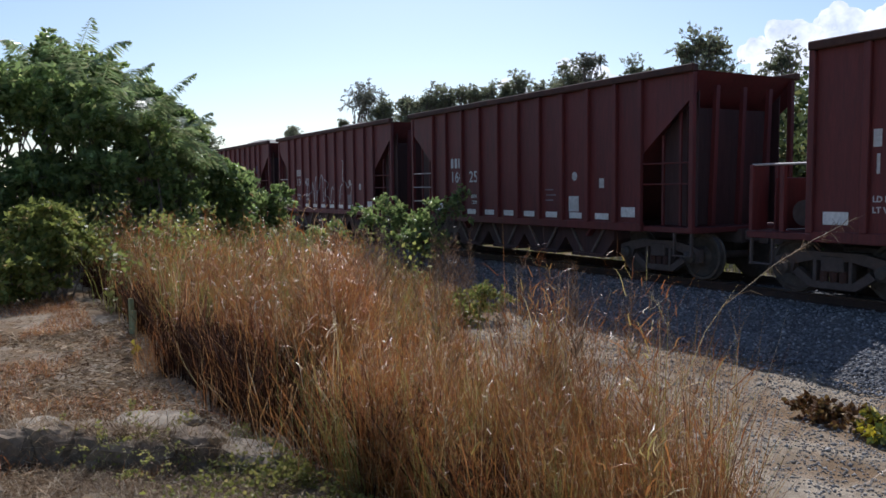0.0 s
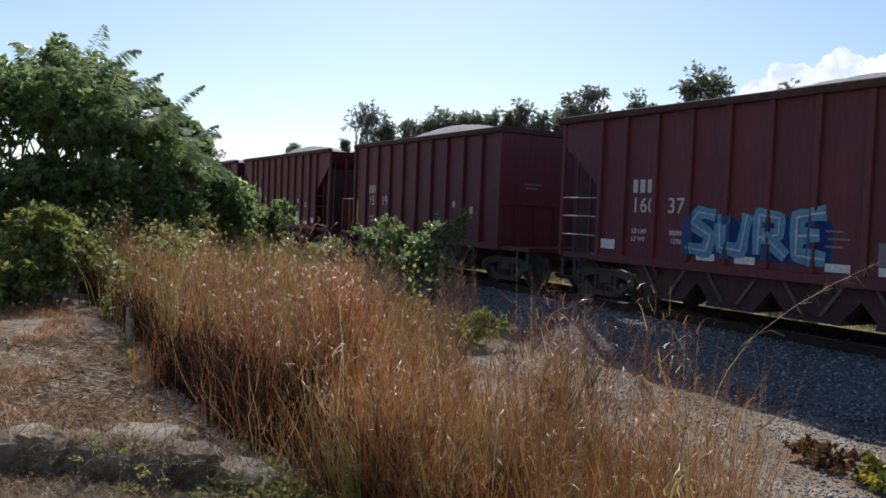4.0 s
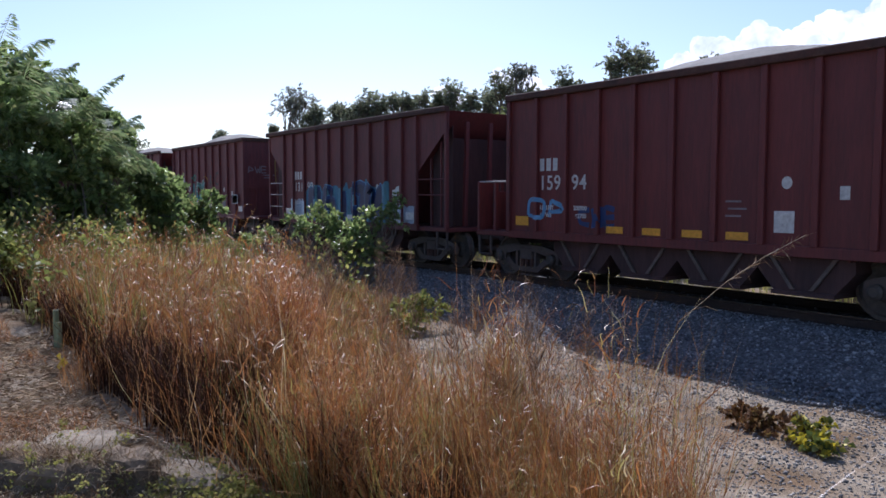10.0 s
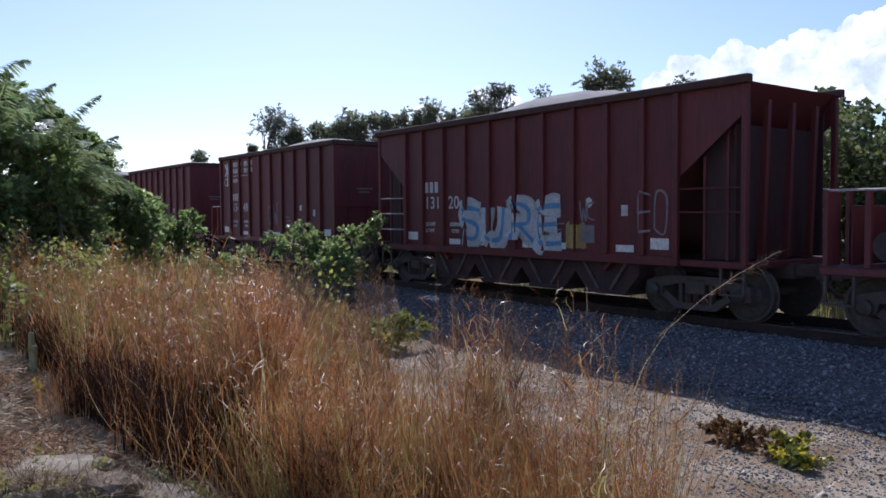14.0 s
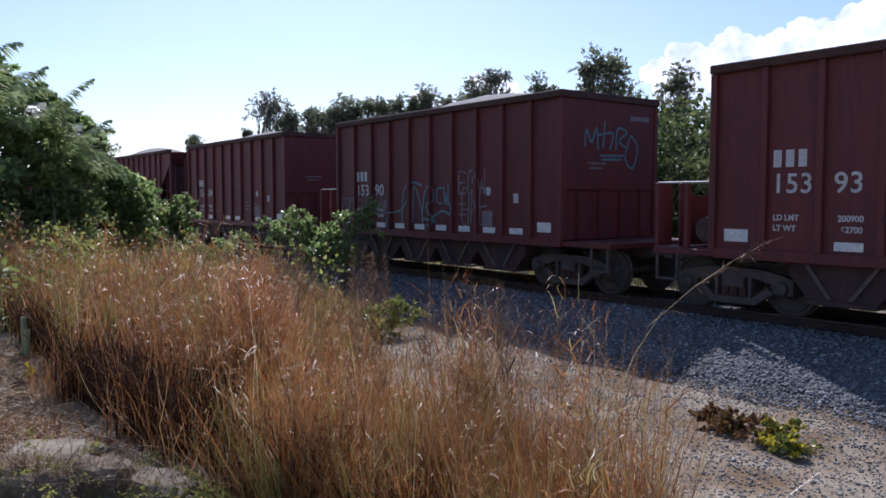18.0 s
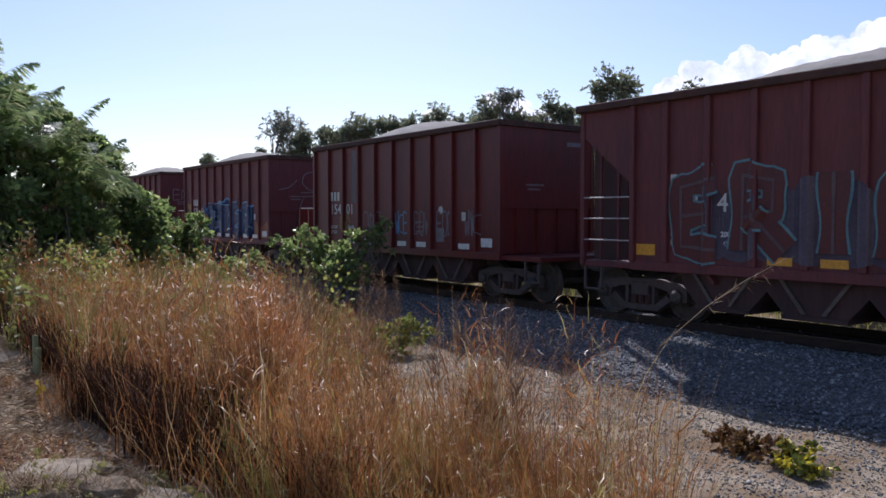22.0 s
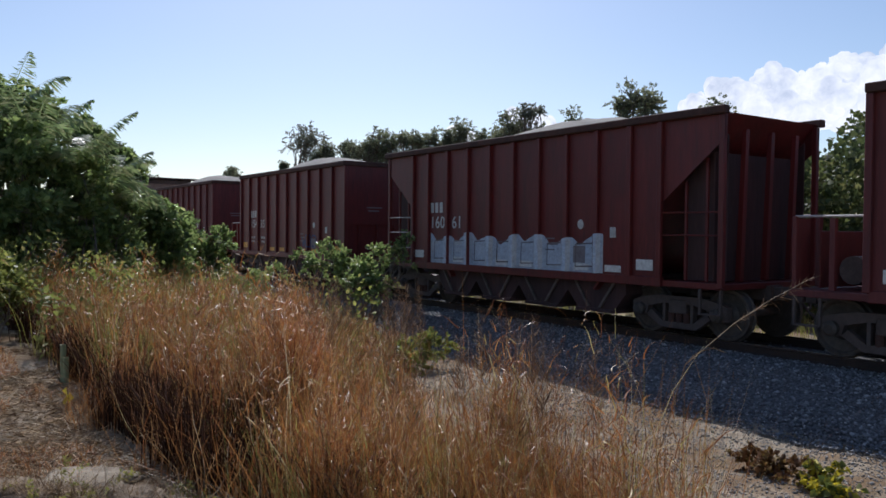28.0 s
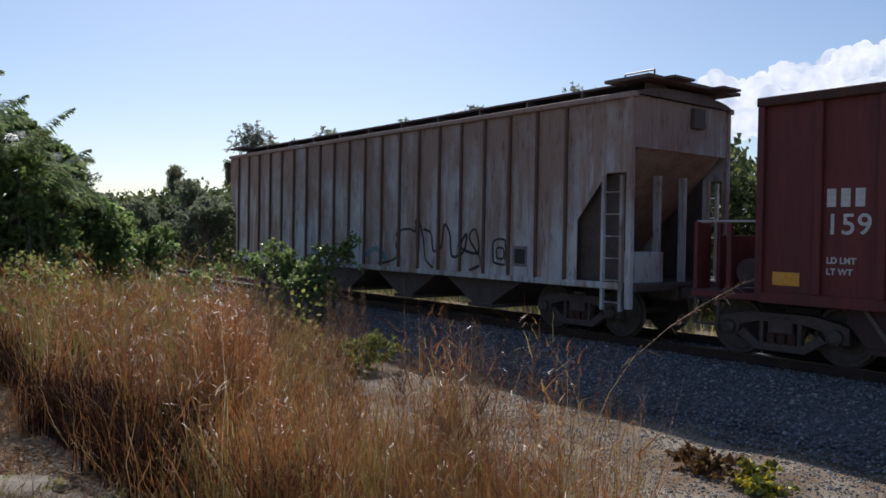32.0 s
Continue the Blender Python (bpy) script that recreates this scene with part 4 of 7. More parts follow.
for k, (car, wheels, cut) in enumerate(trains):
    a, b, paint, kind, top, at = CARS[k]
    place = FIRST + PITCH * k + SLACK.get(k, 0)
    ROLLING.append((car, place, wheels))
    if paint:
        for o in car.children_recursive:
            if o.type == "MESH" and o.data.materials and o.data.materials[0] == REDS[0]:
                o.material_slots[0].link = "OBJECT"
                o.material_slots[0].material = REDS[paint]
    heap(car, cut, top * (0.68 if k > 13 else 0.8), at, 40 + k)
    x = place - LET[k] - 0.2
    x = min(max(x, -3.34), -3.2) if cut else min(max(x, -3.46), -3.32)
    y = -(SHEET + 0.004)
    # the owner's mark as plain bars
    for i in range(3):
        part("owner_mark", MARK, None, car, "white block of the owner's mark", pose(x - 0.01 + i * 0.2, y, 2.37))
    part("number", GLYPHS[a], None, car, "white stencilled number", pose(x - 0.03, y, 1.98))
    if b:
        part("number", GLYPHS[b], None, car, "white stencilled number", pose(x + 0.93, y, 1.98))
    part("load_limit", GLYPHS["LD LMT"], None, car, at=pose(x, y, 1.56))
    part("light_weight", GLYPHS["LT WT"], None, car, at=pose(x, y, 1.4))
    part("load_limit", GLYPHS["200900"], None, car, at=pose(x + 1.0, y, 1.56))
    part("light_weight", GLYPHS["62700"], None, car, at=pose(x + 1.05, y, 1.4))
    gold = k in (7, 15, 21, 22)
    M = YELLOW if gold else REFLECT
    L = 4.15 if cut else 4.3
    panel = 0.86 if cut else 0.89
    if k == 4:
        plate(car, -4.32, 1.2, 0.1, 0.95, YELLOW, "reflector", cut)
        plate(car, -1.42, 1.12, 0.1, 0.55, YELLOW, "reflector", cut)
    else:
        plate(car, -L + 0.05, 1.2, 0.42, 0.2, M, "reflector", cut)
        plate(car, L - 0.55, 1.2, 0.4, 0.2, REFLECT if k == 7 else M, "reflector", cut)
    for i in range(-3, 4):
        if k != 4 and (k != 7 or -3 < i < 2) and ((i + k) % 3 or k in (1, 2, 6, 7, 12, 13, 18)):
            plate(car, i * panel + 0.22, 1.13, 0.42, 0.13, M, "reflector", cut)
    plate(car, 2 * panel + 0.2, 1.28, 0.34, 0.34, WHITE if k in (1, 5, 7) else PAINT["dull"], "data_panel", cut, "faded stencilled data panel")
    disc = [(2 * panel + 0.4 + 0.09 * math.cos(q), -(SHEET + 0.005), 2.06 + 0.1 * math.sin(q)) for q in np.arange(0, math.tau, math.tau / 12)]
    part("round_mark", quick("round_mark", disc + [(2 * panel + 0.4, -(SHEET + 0.005), 2.06)], [(i, (i + 1) % 12, 12) for i in range(12)], WHITE), None, car)
    plate(car, 3 * panel + 0.35, 1.8, 0.15, 0.2, WHITE, "small_panel", cut)
    bars(car, panel + 0.2, 1.75, (0.3, 0.35, 0.3), 0.03, 0.12, PAINT["dull"])
    if not cut:
        for y0, y1, z0, z1 in ((0.6, 1.22, 3.55, 3.65), (-0.7, -0.15, 2.6, 2.64), (-0.65, -0.25, 2.5, 2.54)):
            part("end_print", quick("end_print", [(4.47, y, z) for y in (y0, y1) for z in (z0, z1)], [(0, 2, 3, 1)], PAINT["dull"]), None, car, "small white end lettering")


C = [c for c, _, _ in trains]
# sprayed paint, car by car
paint_on(C[2], strokes([[(-2.2, 1.15), (-2.1, 2.0), (-1.95, 2.15), (-1.9, 1.5), (-1.6, 1.75), (-1.5, 2.1), (-1.35, 1.5)], [(-1.35, 1.3), (-1.2, 2.2), (-0.95, 2.25), (-0.9, 1.4), (-0.7, 2.2), (-0.45, 2.3), (-0.4, 1.35)],
                         [(-0.4, 1.4), (-0.1, 1.5), (0.1, 2.05), (-0.15, 2.2), (-0.1, 1.75), (0.3, 1.3)], [(0.3, 1.35), (0.5, 1.9), (0.75, 1.6), (0.55, 1.3)]], 0.042, True), "white")
paint_on(C[2], strokes([[(1.15, 1.2), (1.3, 1.9), (1.6, 2.1), (1.75, 2.75), (1.6, 2.85), (1.55, 2.6), (1.9, 1.9), (2.3, 2.0), (2.2, 1.6)]], 0.04, True), "white")
paint_on(C[3], fill(-1.8, 1.2, *blob(-1.8, 1.2, 1.2, 2.05, 4), True), "blue")
throw_up(C[3], True, ("snake", "cup", "leg", "comb"), -1.75, 1.15, 1.28, 1.98, ((0.24, "cyan"), (0.1, "sky"), (0.035, "white")), 0.003, 0.2)
paint_on(C[3], fill(3.3, 4.2, *blob(3.3, 4.2, 1.2, 1.85, 5), True), "teal")
throw_up(C[3], True, ("peaks", "curl"), 3.35, 4.15, 1.28, 1.75, ((0.06, "white"),), 0.003, 0.2)
paint_on(C[3], strokes([[(3.5, 2.6), (3.55, 2.85), (3.7, 2.95), (3.62, 2.7), (3.5, 2.6)]], 0.03, True), "sky")
tall = [[(-1.95, 2.1), (-1.82, 1.15), (-1.55, 1.12)], [(-1.95, 2.1), (-1.55, 2.22), (-1.45, 1.95)], [(-1.4, 1.12), (-1.25, 2.2), (-0.85, 2.25)], [(-0.95, 1.2), (-0.75, 1.75), (-0.7, 1.1)],
        [(-0.5, 1.05), (-0.45, 2.25), (-0.1, 2.3)], [(-0.5, 2.2), (-0.2, 1.1)], [(0.1, 2.35), (0.05, 1.0)], [(0.05, 1.5), (0.15, 2.15), (0.6, 2.2)], [(0.5, 1.15), (0.65, 2.2)],
        [(0.85, 1.2), (0.95, 2.4)], [(0.7, 2.25), (1.5, 2.3), (1.75, 2.0), (1.55, 1.75), (1.2, 1.7)], [(1.5, 1.75), (1.95, 1.1)], [(1.25, 1.15), (1.3, 1.7)]]
paint_on(C[6], strokes(tall, 0.075, True, curved=False), "white")
paint_on(C[6], strokes(letters(1.95, 2.35, 1.75, 2.1, 2, 2), 0.04, True), "white")
paint_on(C[6], strokes(letters(3.35, 4.0, 1.75, 2.0, 4, 3), 0.04, True), "white")
f = blob(-2.5, 2.75, 1.1, 2.1, 8)
paint_on(C[8], fill(-2.5, 2.75, lambda x: 1.08, lambda x: f[1](x) + 0.08 + 0.2 * max(0, math.sin(5.2 * x)) ** 5, True), "teal")
throw_up(C[8], True, ("ring", "curl", "post", "ring", "peaks"), -2.35, 2.5, 1.2, 2.0, ((0.45, "sky"), (0.4, "blue"), (0.22, "deep")), 0.003, 0.3, seed=4)
paint_on(C[8], fill(-3.6, -2.5, *blob(-3.6, -2.5, 1.1, 1.75, 5), True), "silver")
paint_on(C[8], fill(2.75, 4.1, *blob(2.75, 4.1, 1.1, 1.6, 6), True, 0.002), "silver")
paint_on(C[8], strokes([[(3.1, 1.6), (3.12, 1.95), (3.3, 2.0), (3.34, 1.6)]], 0.13, True, 0.003), "silver")
throw_up(C[9], False, ("post", "curl", "snake"), -2.0, 0.1, 1.25, 2.3, ((0.36, "white"), (0.3, "green"), (0.1, "teal")), 0.003, 0.2, True)
paint_on(C[9], strokes([[(-1.75, 2.6), (-1.55, 2.72), (-1.35, 2.6), (-1.55, 2.48), (-1.75, 2.6)]], 0.09, False, 0.004), "green")
paint_on(C[9], strokes([[(-0.2, 2.5), (0.0, 2.62), (0.2, 2.45)]], 0.06, False, 0.004), "gold")
paint_on(C[9], strokes([[(0.5, 2.2), (0.75, 2.9), (0.9, 2.3)], [(0.45, 2.65), (0.95, 2.55)], [(1.3, 2.75), (1.15, 2.4), (1.5, 2.3), (1.6, 2.7), (1.3, 2.75)]], 0.09, False), "black")
plate(C[9], 3.3, 1.5, 0.6, 0.36, PAINT["white"], "framed_panel", False)
plate(C[9], 3.33, 1.53, 0.54, 0.3, PAINT["black"], "panel_face", False)
throw_up(C[10], True, ("snake", "cup", "leg", "comb"), -1.95, 1.5, 1.25, 2.0, ((0.46, "silver"), (0.36, "white"), (0.1, "sky")), 0.003, 0.26, True, 7)
paint_on(C[10], fill(1.5, 2.05, *blob(1.5, 2.05, 1.15, 1.7, 15), True, 0.002), "gold")
paint_on(C[10], strokes(letters(1.85, 2.3, 1.7, 2.1, 2, 7), 0.035, True), "dull")
paint_on(C[10], strokes(letters(3.3, 4.0, 1.5, 2.2, 2, 9), 0.04, True), "dull")
paint_on(C[7], strokes(letters(-3.9, -2.6, 1.4, 1.75, 2, 6), 0.09, False), "sky")
paint_on(C[7], strokes(letters(-2.3, -1.3, 1.25, 1.6, 3, 8), 0.1, False), "blue")
# crossing emblem and its lines of writing as bars
x, y = -3.95, -(SHEET + 0.005)
em = strokes([[(x - 0.2, 3.3), (x + 0.28, 3.75)], [(x - 0.2, 3.75), (x + 0.28, 3.3)], [(x + 0.04, 2.92), (x + 0.04, 3.8)]], 0.1, False, curved=False)
paint_on(C[11], em, WHITE, "emblem", "white crossing-sign emblem")
paint_on(C[11], strokes([[(x + s * 0.2 + 0.14 * math.cos(q), 3.08 + 0.12 * math.sin(q)) for q in np.linspace(0, math.tau, 9)] for s in (-0.55, 1.0)], 0.035, False), WHITE, "emblem")
for z, w, h in ((3.62, 0.85, 0.17), (3.38, 0.82, 0.17), (3.27, 1.55, 0.025), (3.05, 0.62, 0.12)):
    n = int(w / 0.13)
    V, F = [], []
    for i in range(n if h > 0.05 else 1):
        u = -3.32 + i * 0.13
        ww = 0.09 if h > 0.05 else w
        q = len(V)
        V += [(u, y, z), (u + ww, y, z), (u + ww, y, z + h), (u, y, z + h)]
        F.append((q, q + 1, q + 2, q + 3))
        if h > 0.15:
            V += [(p[0] + 1.0, p[1], p[2]) for p in V[q:q + 4]]
            F.append((q + 4, q + 5, q + 6, q + 7))
    part("emblem_line", quick("emblem_line", V, F, WHITE), None, C[11])
paint_on(C[11], strokes(letters(-0.3, 0.5, 1.5, 2.2, 2, 4), 0.05, False), "dull")
for lo, hi, z0, z1, n, col, s in ((0.25, 0.75, 1.75, 2.2, 2, "teal", 4), (-3.9, -3.5, 1.5, 1.9, 2, "dull", 3), (1.2, 2.2, 1.3, 2.1, 3, "dull", 6), (1.1, 2.1, 2.0, 2.5, 3, "dull", 9), (-2.6, -2.0, 1.5, 1.8, 2, "dull", 5)):
    paint_on(C[13], strokes(letters(lo, hi, z0, z1, n, s), 0.04, False), col)
paint_on(C[13], strokes([[(-2.0, 1.15), (-1.9, 1.6), (-1.95, 1.75)], [(-2.0, 1.5), (-1.3, 1.6), (-1.0, 1.9)], [(-1.25, 1.15), (-1.15, 2.1), (-0.7, 2.3), (-0.35, 2.2)], [(-0.75, 1.3), (-0.7, 2.2), (-0.4, 1.7), (-0.3, 1.25)], [(-0.35, 1.3), (-0.25, 2.0), (0.0, 2.2), (0.15, 1.9), (-0.05, 1.7), (0.2, 1.3)], [(0.1, 1.45), (0.5, 1.6), (0.85, 1.5), (0.9, 1.75), (0.6, 1.9)], [(-0.2, 1.1), (0.1, 1.35), (-0.3, 1.4)]], 0.045, False), "teal")
for a, n in ((-1.75, 2), (-0.8, 3), (1.0, 3)):
    paint_on(C[12], strokes(letters(a, a + 0.22 * n, 1.85, 2.1, n, 70 + n), 0.035, False), "black")
    paint_on(C[12], strokes(letters(a, a + 0.22 * n, 1.5, 1.7, n, 80 + n), 0.03, False), "black")
for a, b, z, n in ((-4.3, -3.8, 1.55, 2), (-3.4, -2.95, 1.68, 2), (-2.75, -1.95, 1.65, 3)):
    paint_on(C[13], strokes(letters(a, b, z, z + 0.35, n, 90 + n), 0.028, False), "dull")
paint_on(C[14], strokes(letters(1.9, 2.6, 1.3, 1.7, 2, 5), 0.04, False), "dull")
paint_on(C[15], fill(-2.9, 2.55, *blob(-2.9, 2.55, 1.15, 2.55, 31), True), "haze")
throw_up(C[15], True, ("comb", "leg", "post", "peaks", "arch"), -3.4, 2.5, 1.3, 2.45, ((0.5, "teal"), (0.42, "maroon"), (0.05, "haze")), 0.003, 0.34, False, 5)
for s, z in (("THEY", 2.45), ("SEE ME", 2.15), ("ROLLIN", 1.85)):
    part("sprayed_words", GLYPHS[s], None, C[15], "white sprayed words", pose(2.66, -(SHEET + 0.006), z))
plate(C[16], -2.2, 2.3, 0.4, 1.5, PAINT["primer"], "primer_patch", False, "grey primer patch")
for lo, hi, col, s in ((-2.9, -2.3, "gold", 4), (-1.6, -0.5, "dull", 6), (0.1, 0.7, "sky", 7), (1.0, 1.7, "dull", 9), (2.0, 2.7, "dull", 11), (3.1, 3.8, "dull", 13)):
    paint_on(C[16], strokes(letters(lo, hi, 1.45, 2.0, 3, s), 0.035, False), col)
paint_on(C[17], fill(-3.6, -1.6, lambda x: 1.15, lambda x: 1.7 + 0.28 * (x + 3.6) + 0.1 * math.sin(4 * x), False), "orange")
paint_on(C[17], fill(2.9, 4.2, lambda x: 1.15, lambda x: 1.75 + 0.2 * math.sin(3 * x), False), "orange")
paint_on(C[17], strokes(letters(-4.2, -3.5, 1.7, 2.4, 3, 5), 0.06, False), "gold")
def jag(x):
    """The spiky top edge of the dark letters."""
    return 2.28 + 0.16 * math.sin(2.1 * x + 1) + 0.2 * abs(math.sin(3.4 * x)) - 0.55 * max(0, abs(x - 0.45) - 2.1)


paint_on(C[17], fill(-2.15, 3.05, lambda x: 1.12 + 0.08 * abs(math.sin(4 * x)), jag, False, 0.003), "deep")
paint_on(C[17], strokes([[(x, jag(x)) for x in np.arange(-2.15, 3.1, 0.1)]], 0.07, False, 0.005, False), "sky")
throw_up(C[17], False, ("hook", "arch", "tee", "comb", "leg"), -2.1, 2.85, 1.28, 2.3, ((0.46, "sky"), (0.36, "deep"), (0.1, "blue")), 0.006, 0.16, False, 3)


def end_scrawl(car, lines, width, colour):
    """Sprayed lines on the end sheet."""
    for line in lines:
        V, F = [], []
        q = smooth(line) if len(line) > 2 else line
        for i, c in enumerate(q):
            a, b = q[max(0, i - 1)], q[min(len(q) - 1, i + 1)]
            l = math.hypot(b[0] - a[0], b[1] - a[1]) or 1
            dx, dz = (b[0] - a[0]) / l * width / 2, (b[1] - a[1]) / l * width / 2
            k = len(V)
            V += [(4.472, c[0] - dz, c[1] + dx), (4.472, c[0] + dz, c[1] - dx)]
            if i:
                F.append((k - 2, k - 1, k + 1, k))
        part("graffiti", quick("graffiti", V, F, PAINT[colour]), None, car, "scrawl on the end sheet")


MITRE = [[(-0.8, 2.95), (-0.75, 3.3), (-0.6, 3.05), (-0.45, 3.35), (-0.4, 2.9)], [(-0.25, 2.95), (-0.2, 3.5)], [(-0.4, 3.2), (0.05, 3.25), (-0.05, 2.9)], [(0.15, 2.9), (0.2, 3.35), (0.5, 3.3), (0.25, 3.1), (0.55, 2.95)],
         [(0.6, 3.25), (0.85, 3.0), (0.7, 2.55), (0.45, 2.75), (0.6, 3.2)], [(-0.35, 2.78), (0.4, 2.8)], [(-0.3, 2.7), (0.35, 2.72)]]
FACE = [[(-0.2, 3.1), (-0.1, 3.4), (0.3, 3.5), (0.6, 3.25), (0.55, 2.9), (0.1, 2.85), (-0.2, 3.1)], [(-0.25, 2.75), (0.6, 2.8)], [(-0.2, 2.62), (0.6, 2.65)], [(-0.15, 2.55), (-0.25, 2.2), (0.5, 2.25), (0.55, 2.6)],
        [(-1.1, 2.85), (-0.7, 2.95), (-0.4, 3.2)], [(0.7, 3.2), (0.85, 3.4), (0.95, 3.1)], [(1.0, 3.1), (1.05, 3.4), (1.15, 3.15), (1.25, 3.4)], [(0.75, 2.3), (0.95, 2.7), (1.2, 2.65)]]
end_scrawl(C[13], MITRE, 0.045, "teal")
end_scrawl(C[17], FACE, 0.035, "dull")
for k, y0, y1, z0, z1, n, s, col in ((18, -0.9, 0.6, 2.7, 3.2, 4, 64, "dull"), (9, -0.2, 1.0, 2.3, 3.3, 2, 65, "gold"), (9, -1.3, -0.5, 2.7, 2.95, 3, 66, "dull")):
    end_scrawl(C[k], letters(y0, y1, z0, z1, n, s), 0.04, col)
paint_on(C[20], fill(-3.35, 2.75, lambda x: 1.09, lambda x: 1.78 + 0.05 * math.sin(3 * x) + 0.05 * math.sin(7.3 * x + 1) - 0.1 * abs(math.sin(3.65 * x + 0.2)) ** 9, True), "white")
for i in range(7):
    a = -3.3 + 0.86 * i
    paint_on(C[20], strokes([[(a + 0.12, 1.2), (a + 0.14, 1.66), (a + 0.62, 1.68), (a + 0.64, 1.22), (a + 0.12, 1.2)]], 0.03, True, 0.004, False), "dull" if i % 3 else "primer")
paint_on(C[19], strokes(letters(-1.5, 0.9, 1.2, 1.75, 4, 44), 0.1, False), "dull")
for i in (5, 21, 22):
    paint_on(C[i], strokes(letters(1.2, 2.4, 1.35, 1.7, 3, 50 + i), 0.05, i == 5), "blue" if i == 21 else "dull")


def covered_hopper():
    car = empty("covered_hopper_car")
    wheels = []
    L, top = 8.7, 4.43
    for s in (-1, 1):
        part("side_sheet", slab(bmesh.new(), [(-L, top), (-L, 3.1), (-L + 0.5, 2.5), (-L + 0.5, 1.0), (L - 1.36, 1.0), (L - 1.36, 2.2), (L - 0.66, 3.05), (L - 0.1, 3.05), (L - 0.1, top)], s * 1.5, s * 1.48), GREYCAR, car)
        part("side_sill", boxes((-L + 0.3, L - 0.3, s * 1.42, s * 1.54, 0.94, 1.06)), GREYCAR, car, bevel=0.01)
        part("eave", boxes((-L, L, s * 1.44, s * 1.58, top - 0.06, top + 0.04)), GREYCAR, car, bevel=0.01)
        me = None
        for i in range(20):
            if me is None:
                r = part("rib", boxes((-0.03, 0.03, -0.035, 0.035, 1.05, top - 0.05)), RUSTRIB, car, bevel=0.01)
                me = r.data
            else:
                r = part("rib", me, None, car)
            r.matrix_basis = pose(-L + 0.75 + i * 0.79, s * 1.53, 0)
        # dark sheet set inside the cut corner; its colour gives the recess its shade
        part("inner_panel", boxes((L - 1.5, L - 0.5, s * 1.3 - 0.01, s * 1.3 + 0.01, 1.04, 3.3)), GRIME, car, "inner panel coloured dark for the shade of the end bay")
        part("corner_post", boxes((L - 0.17, L - 0.05, s * 1.5 - 0.06, s * 1.5 + 0.05, 0.6, top - 0.02)), GREYCAR, car, "pale rust-streaked corner post", bevel=0.01)
        for x in (L - 0.3, L - 0.72):
            part("ladder_rail", boxes((x - 0.03, x + 0.03, s * 1.46, s * 1.53, 0.55, 3.0)), GREYCAR, car)
        for i in range(6):
            part("ladder_rung", tube(bmesh.new(), (L - 0.72, s * 1.53, 0.7 + 0.4 * i), (L - 0.3, s * 1.53, 0.7 + 0.4 * i), 0.013, n=6), GREYCAR, car)
    roof = bmesh.new()
    arc = [(1.5 * math.sin(q), top + 0.2 * (math.cos(q * 0.9) - math.cos(1.35)) / (1 - math.cos(1.35))) for q in np.linspace(-1.5, 1.5, 13)]
    a = [roof.verts.new((-L, y, z)) for y, z in arc]
    b = [roof.verts.new((L, y, z)) for y, z in arc]
    for i in range(12):
        roof.faces.new((a[i], b[i], b[i + 1], a[i + 1]))
    roof.faces.new(a)
    roof.faces.new(b[::-1])
    part("roof", roof, GREYROOF, car, "rust-stained curved roof")
    for s in (-1, 1):
        part("running_board", boxes((-L - 0.3, L + 0.45, s * 0.75 - 0.3, s * 0.75 + 0.3, top + 0.28, top + 0.32)), GREYROOF, car)
        for i in range(12):
            x = -L + 0.4 + i * 1.53
            part("board_bracket", boxes((x - 0.03, x + 0.03, s * 0.75 - 0.3, s * 0.75 + 0.3, top + 0.12, top + 0.28)), GREYROOF, car)
        part("end_sheet", boxes((s * L - 0.02 - 0.1 * s, s * L + 0.02 - 0.1 * s, -1.48, 1.48, 3.5, top)), GREYCAR, car, "rust-streaked end sheet")
        part("slope_sheet", slab(bmesh.new(), [(s * (L - 0.1), 3.52), (s * (L - 0.13), 3.5), (s * (L - 2.3), 1.4), (s * (L - 2.27), 1.35)], -1.29, 1.29), GREYEND, car, "tan-stained slope sheet")
        for q in (-1.2, -0.4, 0.4, 1.2):
            part("end_post", boxes((s * (L - 0.35) - 0.06, s * (L - 0.35) + 0.06, q - 0.05, q + 0.05, 1.0, 3.05)), GREYCAR, car)
        part("end_platform", boxes(sorted((s * (L - 2.2), s * L)) + [-1.45, 1.45, 0.92, 1.04]), GRIME, car)
        part("brake_gear", boxes(sorted((s * (L - 0.7), s * (L - 0.25))) + [-1.2, -0.3, 1.04, 1.62]), GREYCAR, car, "pale brake gear box on the platform", bevel=0.02)
        part("roof_rail", tube(tube(tube(bmesh.new(), (s * (L - 0.6), -1.1, top + 0.25), (s * (L - 0.6), -1.1, top + 0.46), 0.018, n=6), (s * (L - 0.6), -1.1, top + 0.46), (s * (L + 0.05), -1.1, top + 0.46), 0.018, n=6), (s * (L + 0.05), -1.1, top + 0.46), (s * (L + 0.05), -1.1, top + 0.3), 0.018, n=6), HANDRAIL, car)
        coupler(car, s, 9.35)
        truck(car, s * 7.0, wheels)
    part("hatch", boxes((-L + 0.5, L - 0.5, -0.4, 0.4, top + 0.17, top + 0.27)), GREYROOF, car, bevel=0.02)
    for x in (-L + 0.3, L - 0.3):
        part("end_walkway", boxes((x - 0.5, x + 0.5, -1.45, 1.45, top + 0.27, top + 0.33)), GREYROOF, car)
        part("brake_housing", boxes((x + (0.2 if x > 0 else -0.32), x + (0.32 if x > 0 else -0.2), 0.2, 0.55, top - 0.45, top - 0.08)), GRIME, car)
    part("center_sill", boxes((-L, L, -0.18, 0.18, 0.72, 0.98)), GRIME, car)
